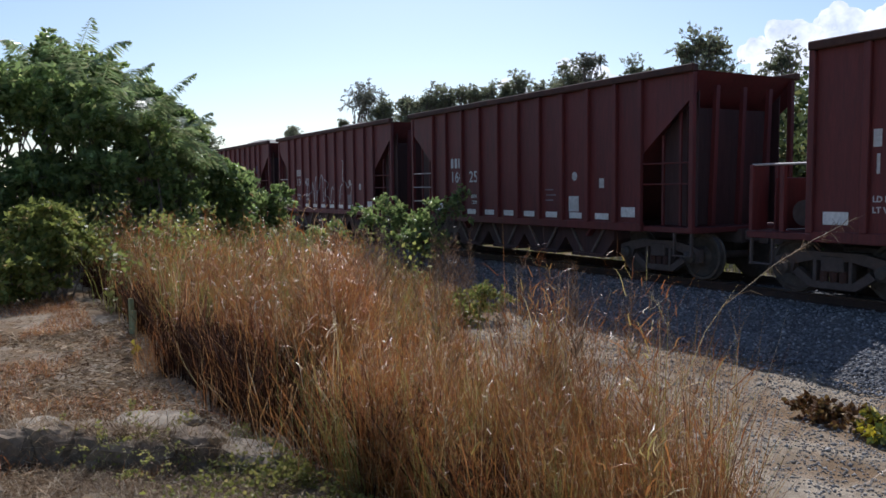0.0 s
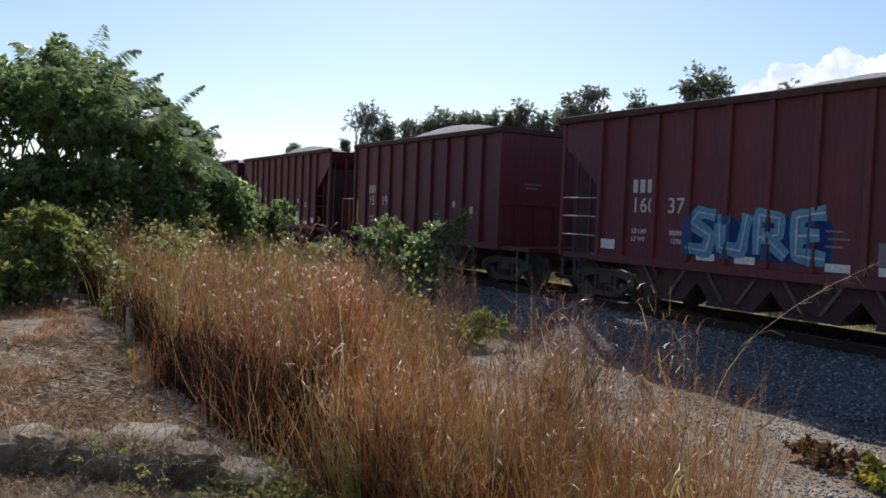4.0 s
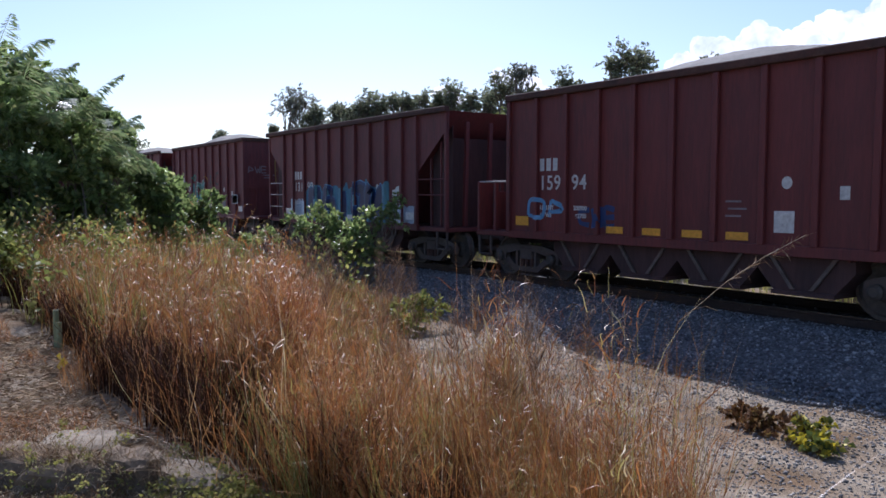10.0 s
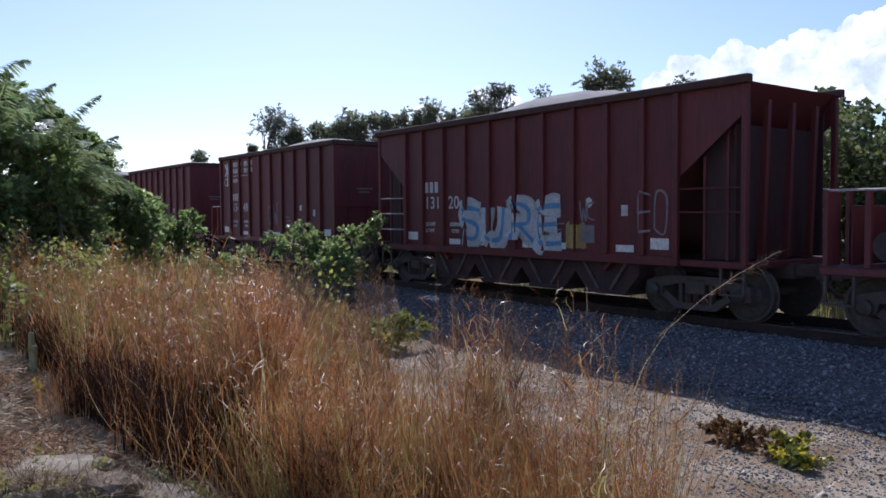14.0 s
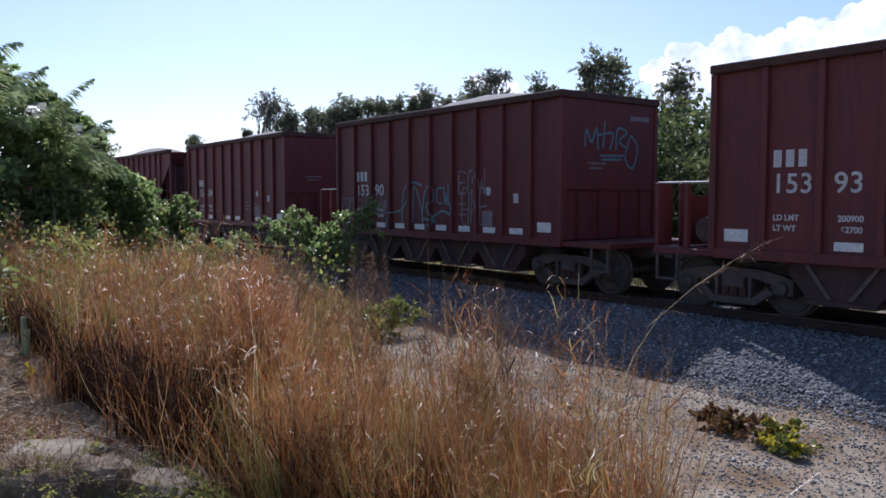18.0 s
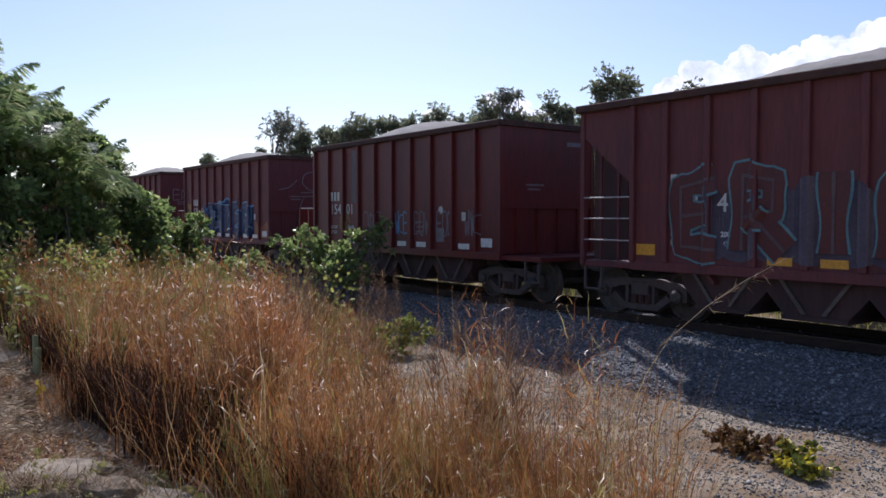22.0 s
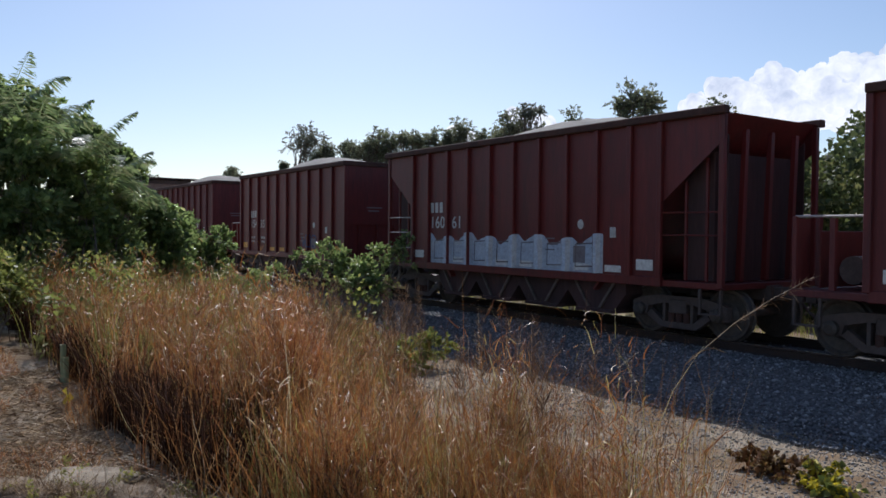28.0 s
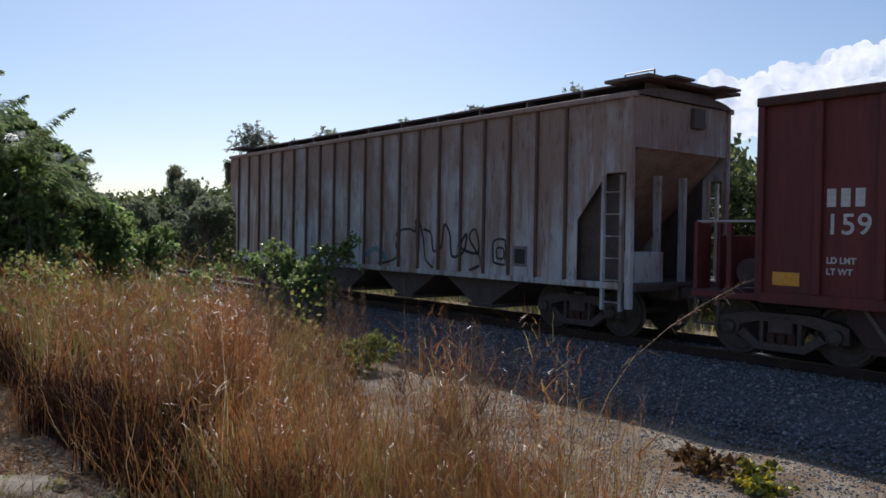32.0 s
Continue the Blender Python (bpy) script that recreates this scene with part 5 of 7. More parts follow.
    for c in (-4.3, -1.4, 1.5, 4.4):
        bm = slab(bmesh.new(), [(c - 1.4, 1.0), (c + 1.4, 1.0), (c + 0.3, 0.38), (c - 0.3, 0.38)], -1.3, 1.3)
        bay = part("discharge_bay", bm, GRIME, car)
        part("gate", boxes((c - 0.4, c + 0.4, -1.35, 1.35, 0.3, 0.38)), GRIME, bay)
    tagged(car, "weathered grey covered hopper car streaked with rust", "hopper car", "cars of the train")

    def spray(lines, w, colour):
        V, F, starts = strokes(lines, w, False)
        paint_on(car, ([(x, -1.506 if abs(((x + L - 0.7) / 0.79 + 0.5) % 1 - 0.5) > 0.05 else -1.57, z) for x, _, z in V], F, starts), colour)
    spray([[(0.6, 1.1), (1.4, 1.3), (1.5, 1.9), (1.9, 2.0), (2.2, 1.95), (2.3, 2.2), (2.5, 1.8), (2.6, 1.3), (2.9, 1.1)], [(2.5, 2.0), (2.8, 1.9), (2.9, 1.5), (3.2, 1.6), (3.3, 2.1), (3.5, 1.9), (3.6, 1.4), (4.0, 1.5), (4.1, 1.9), (3.9, 1.6), (4.5, 1.5), (4.4, 2.0), (4.2, 1.8), (4.6, 1.3), (4.2, 1.1)]], 0.06, "black")
    plate_at = [(5.6, 1.25, 0.42, 0.42, PAINT["dull"], 0.0), (5.66, 1.31, 0.3, 0.3, PAINT["black"], 0.003)]
    for x, z, w, h, m, d in plate_at:
        part("data_panel", boxes((x, x + w, -1.508 - d, -1.503, z, z + h)), m, car)
    spray([[(5.0, 1.3), (5.4, 1.3), (5.4, 1.75), (5.0, 1.75), (5.0, 1.3)], [(5.1, 1.4), (5.3, 1.4), (5.3, 1.6), (5.1, 1.6), (5.1, 1.4)]], 0.05, "black")
    spray([[(-3.0, 1.2), (-2.4, 1.4), (-1.8, 1.25), (-1.0, 1.3)], [(0.0, 1.3), (0.5, 1.5), (1.0, 1.2)]], 0.14, "teal")
    return car, wheels


car, wheels = covered_hopper()
ROLLING.append((car, FIRST + PITCH * 22 + 6.17 + 9.48, wheels))


# ---- plants ----
def unit(n):
    v = rng.normal(size=(n, 3))
    return v / np.linalg.norm(v, axis=1, keepdims=True)


def leaf_mesh(name, p, d, length, width, material):
    """Folded leaves at p, pointing along d."""
    n = len(p)
    side = np.cross(d, unit(n))
    side /= np.linalg.norm(side, axis=1, keepdims=True) + 1e-9
    up = np.cross(side, d)
    l, w = length[:, None], width[:, None]
    base, tip = p, p + d * l - up * l * 0.12
    mid = p + d * l * 0.45
    V = np.stack([base, mid + side * w + up * w * 0.35, tip, mid - side * w + up * w * 0.35], 1).reshape(-1, 3)
    k = np.arange(n)[:, None] * 4
    F = np.concatenate([k + np.array([[0, 1, 2]]), k + np.array([[0, 2, 3]])])
    return quick(name, V, F, material)


def crown_points(clumps, count, shell=0.5):
    """Leaf places and headings in small sprays over rough clumps of (x, y, z, radius)."""
    c = np.array(clumps, float)
    w = c[:, 3] ** 2
    which = rng.choice(len(c), count, p=w / w.sum())
    P, Dr = np.empty((count, 3)), np.empty((count, 3))
    for i in range(len(c)):
        idx = np.where(which == i)[0]
        if not len(idx):
            continue
        m = max(4, len(idx) // 15)
        u = unit(m)
        u[:, 2] = np.where(u[:, 2] < -0.45, -u[:, 2], u[:, 2])
        r = c[i, 3] * (shell + (1.05 - shell) * rng.random(m) ** 0.6)
        hub = c[i, :3] + u * r[:, None] * np.array([1, 1, 0.95])
        axis = u * 0.8 + unit(m) * 0.6 + np.array([0, 0, 0.15])
        axis /= np.linalg.norm(axis, axis=1, keepdims=True)
        side = np.cross(axis, unit(m))
        side /= np.linalg.norm(side, axis=1, keepdims=True) + 1e-9
        j = rng.integers(0, m, len(idx))
        reach = 0.42 * c[i, 3] + 0.12
        along = rng.random((len(idx), 1))
        hand = np.where(rng.random((len(idx), 1)) < 0.5, -1.0, 1.0)
        P[idx] = hub[j] + axis[j] * along * reach + rng.normal(size=(len(idx), 3)) * 0.05 * reach - np.array([0, 0, 0.3]) * along ** 2 * reach
        d = axis[j] * (0.35 + 0.5 * along) + side[j] * hand * 0.8 + rng.normal(size=(len(idx), 3)) * 0.22 - np.array([0, 0, 0.25]) * along
        Dr[idx] = d / np.linalg.norm(d, axis=1, keepdims=True)
    return P, Dr


def limb(bm, a, b, r0, r1, bend=0.12, n=4):
    a, b = Vector(a), Vector(b)
    l = (b - a).length
    pts = [a.lerp(b, i / n) + (Vector((random.uniform(-1, 1), random.uniform(-1, 1), random.uniform(-0.3, 0.3))) * l * bend if 0 < i < n else Vector()) for i in range(n + 1)]
    for i in range(n):
        tube(bm, pts[i], pts[i + 1], r0 + (r1 - r0) * i / n, r0 + (r1 - r0) * (i + 1) / n, 6)


def woody(name, foot, clumps, leaves, size, material, label, category, stems=3, r=0.05, shell=0.5, group=""):
    """A bush or tree: stems and limbs to every clump, and a crown of leaves."""
    ob = empty(name, pose(*foot))
    fx, fy, fz = foot
    rel = [(x - fx, y - fy, z - fz, q) for x, y, z, q in clumps]
    bm = bmesh.new()
    if stems == 1:
        zc = min(q[2] - 0.6 * q[3] for q in rel)
        fork = Vector((sum(q[0] for q in rel) / len(rel) * 0.6, sum(q[1] for q in rel) / len(rel) * 0.6, max(0.5, zc)))
        limb(bm, (0, 0, -0.1), fork, r, r * 0.65, 0.03)
        part("trunk", bm, BARK, ob)
        bm = bmesh.new()
        for x, y, z, q in rel:
            limb(bm, fork, (x, y, z), r * 0.5, r * 0.2)
            for u in unit(7):
                limb(bm, (x, y, z), (x + u[0] * q * 0.9, y + u[1] * q * 0.9, z + abs(u[2]) * q * 0.9), r * 0.18, r * 0.05, 0.15, 3)
        part("limb", bm, BARK, ob)
    else:
        for x, y, z, q in rel:
            limb(bm, (random.uniform(-0.3, 0.3) + x * 0.4, random.uniform(-0.3, 0.3) + y * 0.4, -0.1), (x, y, z), r, r * 0.3)
            for u in unit(4):
                limb(bm, (x, y, z), (x + u[0] * q * 0.8, y + u[1] * q * 0.8, z + abs(u[2]) * q * 0.8), r * 0.3, r * 0.1, 0.15, 2)
        part("stem", bm, BARK, ob)
    P, d = crown_points(rel, leaves, shell)
    s = size * rng.uniform(0.6, 1.3, leaves)
    part("crown", leaf_mesh("crown", P, d, s, s * 0.3, material), None, ob)
    return tagged(ob, label, category, group)


def frond(bm_v, bm_f, root, heading, length, lift, droop):
    """One feather leaf: a curved rib with two rows of leaflets."""
    a = heading
    out = Vector((math.cos(a), math.sin(a), 0))
    cross = Vector((-math.sin(a), math.cos(a), 0))
    n = 40
    prev = None
    for i in range(n + 1):
        t = i / n
        p = Vector(root) + out * (length * t * (1 - 0.25 * t)) + Vector((0, 0, length * (lift * t - droop * t * t)))
        if prev is not None:
            w = 0.012 * (1 - t) + 0.004
            k = len(bm_v)
            bm_v += [prev - cross * w, prev + cross * w, p + cross * w, p - cross * w]
            bm_f += [(k, k + 1, k + 2), (k, k + 2, k + 3)]
            if i > 3:
                ll = 0.33 * math.sin(math.pi * min(1, 0.15 + t * 0.85)) * min(1, length / 1.6) + 0.08
                for s in (-1, 1):
                    tip = p + cross * s * ll * 0.7 + out * ll * 0.55 + Vector((0, 0, random.uniform(-0.75, 0.15) * ll))
                    k = len(bm_v)
                    mid = p.lerp(tip, 0.5)
                    bm_v += [p, mid + out * 0.019 + Vector((0, 0, 0.01)), tip, mid - out * 0.019 - Vector((0, 0, 0.01))]
                    bm_f += [(k, k + 1, k + 2), (k, k + 2, k + 3)]
        prev = p


def palm(foot, spots, label):
    ob = empty("palm", pose(*foot))
    bm = bmesh.new()
    for x, y, z, q in spots:
        limb(bm, ((x - foot[0]) * 0.5, (y - foot[1]) * 0.5, 0), (x - foot[0], y - foot[1], z - foot[2]), 0.06, 0.045, 0.03)
    part("trunk", bm, BARK, ob)
    for x, y, z, q in spots:
        for i in range(15):
            v, f = [], []
            frond(v, f, (x - foot[0], y - foot[1], z - foot[2]), i * 2.4 + random.uniform(-0.2, 0.2), q * random.uniform(0.85, 1.2), random.uniform(0.5, 1.3), random.uniform(0.45, 0.85))
            part("frond", quick("frond", [tuple(p) for p in v], f, PALM), None, ob)
    return tagged(ob, label, "palm")


BUSH = [(-15.87, 0.43, 3.73, 0.69), (-16.34, 1.01, 4.22, 0.54), (-16.79, 1.71, 4.23, 0.67), (-16.23, 2.23, 3.76, 0.65), (-17.15, 2.84, 4.18, 0.38), (-16.6, 3.06, 3.68, 0.43), (-17.0, 3.61, 3.22, 0.5), (-14.85, 0.87, 2.98, 0.86), (-14.78, 1.73, 2.81, 0.91), (-15.16, 2.61, 2.55, 0.78), (-16.01, 3.49, 2.37, 0.65), (-17.42, 4.05, 3.08, 0.26), (-14.34, 0.96, 1.94, 0.73), (-14.26, 1.81, 1.93, 0.73), (-15.09, 2.97, 1.82, 0.66), (-17.32, 4.47, 2.05, 0.64), (-18.12, 5.31, 1.73, 0.68), (-18.93, 6.1, 1.37, 0.57), (-17.75, 4.81, 1.36, 0.53), (-13.87, 0.44, 1.33, 0.5), (-14.87, -0.09, 3.13, 1.18), (-13.87, -0.15, 1.77, 0.8), (-14.85, -0.8, 2.58, 1.18), (-15.78, -1.7, 2.43, 1.26)]
VINES = [(-13.06, 0.61, 0.85, 0.43), (-13.34, 0.94, 1.16, 0.39), (-12.67, 0.36, 0.57, 0.28), (-13.81, 1.31, 1.34, 0.35), (-13.45, 0.72, 1.16, 0.39)]
SHRUB = [(-17.79, 8.93, 0.9, 0.57), (-16.95, 9.45, 0.77, 0.53), (-17.03, 10.32, 1.3, 0.4), (-16.88, 10.56, 1.66, 0.23), (-16.99, 9.8, 1.18, 0.42), (-18.16, 9.29, 1.31, 0.32), (-16.97, 8.98, 0.37, 0.48), (-18.94, 8.84, 0.93, 0.45), (-16.56, 9.54, 0.37, 0.34), (-20.39, 7.97, 0.6, 0.47), (-21.02, 7.71, 0.42, 0.4), (-21.14, 8.79, 0.78, 0.33)]
PLANT = [(-11.85, 7.67, -0.43, 0.29), (-11.67, 7.2, -0.57, 0.25), (-11.85, 8.04, -0.31, 0.19), (-11.37, 7.3, -0.58, 0.18), (-11.79, 8.31, -0.38, 0.1)]
TREES = [(-81.64, 37.81, 12.13, 2.59), (-78.8, 39.11, 10.32, 1.26), (-69.28, 39.95, 10.58, 2.07), (-72.07, 39.05, 10.02, 1.18), (-66.28, 41.06, 10.66, 1.46), (-60.79, 43.88, 11.15, 1.51), (-62.98, 42.48, 10.36, 1.42), (-54.01, 44.49, 10.88, 1.71), (-51.44, 44.43, 11.8, 1.18), (-51.74, 47.1, 10.02, 1.11), (-47.36, 45.93, 10.45, 1.52), (-36.17, 41.39, 11.08, 2.31), (-37.15, 40.52, 10.29, 1.19), (-30.94, 41.76, 8.94, 1.31), (-103.58, 36.94, 9.45, 1.1), (-92.3, 22.39, 6.94, 2.17), (-92.86, 19.92, 6.14, 2.04), (-87.23, 37.55, 9.38, 0.68), (-44.5, 18.0, 2.64, 1.89), (-58.5, 20.54, 2.8, 1.99), (-52.59, 16.1, 2.28, 1.77), (-48.23, 13.16, 2.54, 1.5), (-67.79, 24.26, 6.5, 0.62), (-48.6, 18.48, 3.92, 1.12)]
CLOUDS = [(-925.03, 1180.78, 237.23, 37.96), (-889.97, 1207.42, 260.54, 43.49), (-835.09, 1246.01, 281.71, 38.15), (-799.39, 1269.21, 264.16, 48.95), (-772.13, 1285.98, 278.57, 34.86), (-729.18, 1310.81, 277.66, 49.02), (-706.16, 1323.35, 289.79, 38.18), (-660.21, 1346.87, 289.77, 54.55), (-615.45, 1367.9, 307.84, 49.21), (-564.07, 1389.87, 310.45, 65.63), (-507.35, 1411.57, 320.33, 76.67), (-846.14, 1238.53, 222.75, 75.81), (-767.06, 1289.0, 207.97, 86.52), (-666.22, 1343.9, 210.46, 108.17), (-561.9, 1390.75, 220.08, 119.1), (-901.05, 1199.18, 195.41, 64.82), (-1157.82, 953.6, 223.91, 30.33), (-1140.82, 973.88, 234.23, 23.85), (-1126.91, 989.94, 207.77, 37.85), (-1231.53, 856.29, 202.81, 17.3), (-1219.31, 873.61, 187.1, 26.99), (-1098.55, 1021.33, 186.29, 32.38), (-1024.93, 1095.18, 205.38, 23.79)]
PALMS = [(-15.36, 1.93, 3.75, 1.46), (-15.09, 2.39, 3.34, 1.33), (-15.39, 3.02, 2.98, 1.36), (-15.64, 0.95, 3.83, 1.36), (-16.08, 3.62, 2.65, 1.07), (-16.2, 1.56, 4.24, 1.3)]
ROW_TREES = [(-74.43, 38.88, 10.55, 1.57), (-69.77, 39.07, 10.28, 1.49), (-67.8, 40.49, 10.43, 1.48), (-64.65, 41.77, 10.46, 1.44), (-61.5, 42.88, 10.57, 1.4), (-58.09, 44.16, 10.5, 1.47), (-56.35, 44.77, 10.53, 1.24), (-50.9, 45.04, 10.22, 1.27), (-48.88, 45.78, 9.75, 1.16), (-45.85, 46.04, 10.44, 1.22), (-43.65, 45.39, 9.36, 1.09), (-79.2, 38.3, 10.12, 1.64)]



def broken(clumps, k, near=0.15, wide=0.66):
    """Each clump split into k smaller ones of uneven size, so that the outline is ragged."""
    out = []
    for x, y, z, q in clumps:
        for u in unit(k):
            e = q * random.uniform(near, wide)
            out.append((x + u[0] * e, y + u[1] * e, z + u[2] * e, q * random.uniform(0.22, 0.48)))
    return out


def at_ground(x, y):
    return (x, y, float(land(x, y)))


# the thicket by the sandy clearing
def set_back(clumps, k):
    return [(x * k, y * k, 1.88 + (z - 1.88) * k, q * k) for x, y, z, q in clumps]


BUSH, PALMS = set_back(BUSH, 1.22), set_back([(x, y, z - 0.4, q) for x, y, z, q in PALMS], 1.22)
groups = [(0, 1, 7, 19), (2, 3, 8, 12), (13, 14, 9, 10), (15, 16, 17, 18), (20, 21), (22,), (23,), (5, 6, 11)]
for g in groups:
    cl = [BUSH[i][:3] + (BUSH[i][3] * (1.3 if 14 < i < 19 else 1.0),) for i in g]
    mx, my = sum(c[0] for c in cl) / len(cl) - 0.3, sum(c[1] for c in cl) / len(cl)
    low = [(x, y, max(0.6, z - q - 0.2), q * 0.9) for x, y, z, q in cl if z < 3.4]
    low += [(x, y, 0.75, q * 0.85) for x, y, z, q in cl if 2.2 < z < 4]
    woody("pepper_bush", at_ground(mx, my), broken(cl + low, 7), 15000 if len(cl) > 2 else 8500, 0.15, SCRUB, "dense green bush with glossy leaves beside the track", "bush", 3, 0.035, 0.3, "roadside thicket")
palm(at_ground(-19.3, 2.7), PALMS, "clump of feathery green palms among the bushes")
woody("vine_mound", at_ground(-13.4, 0.8), broken([(x, y, z * 0.85, q * 1.3) for x, y, z, q in VINES], 8, 0.2, 1.15), 9500, 0.1, VINE, "mound of light-green vines at the clearing's edge", "vines", 3, 0.015, 0.5)
woody("shrub", at_ground(-17.5, 9.3), broken(SHRUB[:9], 6, 0.15, 0.85), 3300, 0.12, SCRUB, "leafy green shrub at the foot of the ballast", "bush", 3, 0.02, 0.4)
woody("shrub", at_ground(-20.8, 8.1), [(x, y, z - 0.15, q * 0.6) for x, y, z, q in SHRUB[9:]], 1500, 0.1, SCRUB, "small green shrub among dry grass", "bush", 3, 0.02, 0.4)
woody("creeper", at_ground(-11.7, 7.5), [(x, y, z + 0.12, q) for x, y, z, q in PLANT], 1700, 0.09, VINE, "low yellow-green creeper at the ballast's toe", "plant", 3, 0.01, 0.3)

# trees beyond the track
for i, (x, y, z, q) in enumerate(TREES + [(x, y, z - 0.25, q * 0.82) for x, y, z, q in ROW_TREES]):
    thin = i in (0, 8)
    if i == 11:
        z, q = z - 0.7, q * 0.9
    sub = broken([(x, y, z, q)], 20, 0.12, 0.85)
    for k in (0.8, 1.6, 2.4, 3.2):
        if z - k * q > 1.2:
            sub += broken([(x + q * random.uniform(-0.5, 0.5), y, z - k * q, q * (0.6 if thin else 1.15))], 7, 0.2, 0.8)
    woody("tree", at_ground(x, y), sub, int((4400 + 3200 * q) * (0.5 if thin else 0.85 if i in (11, 12) else 1)), 0.12 + 0.03 * q, SPARSE if thin else WOODS,
          "thin half-bare tree beyond the railway" if thin else "dark leafy tree beyond the railway", "tree", 1, 0.07 + 0.04 * q, 0.15, "trees beyond the track")
for n, x0, x1, lo, hi, what in ((150000, -42, 14, 0.1, 0.22, "leafy green scrub growing along the far side of the track"), (36000, -150, -42, 0.2, 0.4, "distant green scrub along the far side of the track")):
    hx = rng.uniform(x0, x1, n)
    row = rng.random(n) ** 1.6
    hy = 19.8 + row * 9 + np.where(hx < -45, (hx + 45) * 0.04, 0)
    crest = 0.5 + 0.19 * hy + 0.75 * np.sin(hx * 0.9) * np.sin(hx * 0.37 + 1) + 0.45 * np.sin(hx * 2.3 + hy) + 0.3 * np.sin(hx * 5.1 + 2 * hy)
    hz = crest * rng.random(n) ** 0.75 - 0.4
    hollow = np.sin(hx * 3.7 + hz * 2.9) * np.sin(hz * 4.3 - hx * 1.9 + hy) > -0.5 - 0.6 * row
    hx, hy, hz, row = hx[hollow], hy[hollow], hz[hollow], row[hollow]
    d = unit(len(hx)) + np.array([0, 0, -0.4])
    d /= np.linalg.norm(d, axis=1, keepdims=True)
    s = rng.uniform(lo, hi, len(hx)) * (1 + 0.6 * row)
    tagged(new("far_thicket", leaf_mesh("far_thicket", np.stack([hx, hy, hz], 1), d, s, s * 0.5, THICKET)), what, "scrub", kind="stuff")


def blades(name, foot, height, lean, width, material, label, category, stiff=1.0):
    """Grass: each blade a narrow tapering strip that bends over."""
    n = len(foot)
    a = rng.uniform(0, math.tau, n)
    o = np.stack([np.cos(a), np.sin(a), np.zeros(n)], 1)
    f = rng.uniform(0, math.tau, n)
    c = np.stack([np.cos(f), np.sin(f), np.zeros(n)], 1)
    rows_ = []
    for t, w in ((0, 1), (0.4, 0.9), (0.75, 0.65)):
        mid = foot + o * (lean * t ** 1.8)[:, None] + np.array([0, 0, 1]) * (height * t * (1 - 0.12 * t))[:, None]
        rows_ += [mid - c * (width * w)[:, None], mid + c * (width * w)[:, None]]
    tip = foot + o * lean[:, None] + np.array([0, 0, 1]) * (height * 0.9 - 0.35 * lean * stiff)[:, None]
    V = np.stack(rows_ + [tip], 1).reshape(-1, 3)
    k = np.arange(n)[:, None] * 7
    F = np.concatenate([k + np.array([q]) for q in ((0, 1, 3), (0, 3, 2), (2, 3, 5), (2, 5, 4), (4, 5, 6))])
    return tagged(new(name, quick(name, V, F, material)), label, category, kind="stuff")


FRONT = ([-26, -15, -9, -7.2, -6.0, -4.4, -3.3, -2.4, -1.9, -1.4, -0.4], [1.6, 1.4, 1.45, 1.3, 1.35, 1.6, 1.75, 1.85, 1.95, 2.05, 2.2])
BACK = ([-26, -14, -11, -8, -5.5, -4.4, -2.6, -1.2, -0.4], [8.7, 8.4, 6.6, 4.9, 3.5, 3.1, 2.95, 2.8, 2.7])


def stems(name, foot, height, heading, tilt, wob, droop, width, material, label, category="grass"):
    """Dry grass: each stem a crooked tapering strip that wanders and nods over."""
    n = len(foot)
    o = np.stack([np.cos(heading), np.sin(heading), np.zeros(n)], 1)
    d = o * np.tan(tilt)[:, None] + np.array([0, 0, 1.0])
    f = rng.uniform(0, math.tau, n)
    c = np.stack([np.cos(f), np.sin(f), rng.normal(0, 0.25, n)], 1)
    p, rows_ = foot.copy(), []
    for i in range(5):
        d /= np.linalg.norm(d, axis=1, keepdims=True)
        w = (width * (1, 0.95, 0.85, 0.6, 0.35)[i])[:, None]
        rows_ += [p - c * w, p + c * w]
        p = p + d * (height / 5)[:, None]
        d = d + rng.normal(size=(n, 3)) * wob[:, None] + (o * 0.6 - np.array([0, 0, 1.0])) * (droop * ((i + 1) / 5) ** 2)[:, None]
    V = np.stack(rows_ + [p], 1).reshape(-1, 3)
    V[:, 2] = np.maximum(V[:, 2], np.repeat(foot[:, 2], 11))
    k = np.arange(n)[:, None] * 11
    F = np.concatenate([k + np.array([q]) for j in range(0, 8, 2) for q in ((j, j + 1, j + 3), (j, j + 3, j + 2))] + [k + np.array([[8, 9, 10]])])
    return tagged(new(name, quick(name, V, F, material)), label, category, kind="stuff")


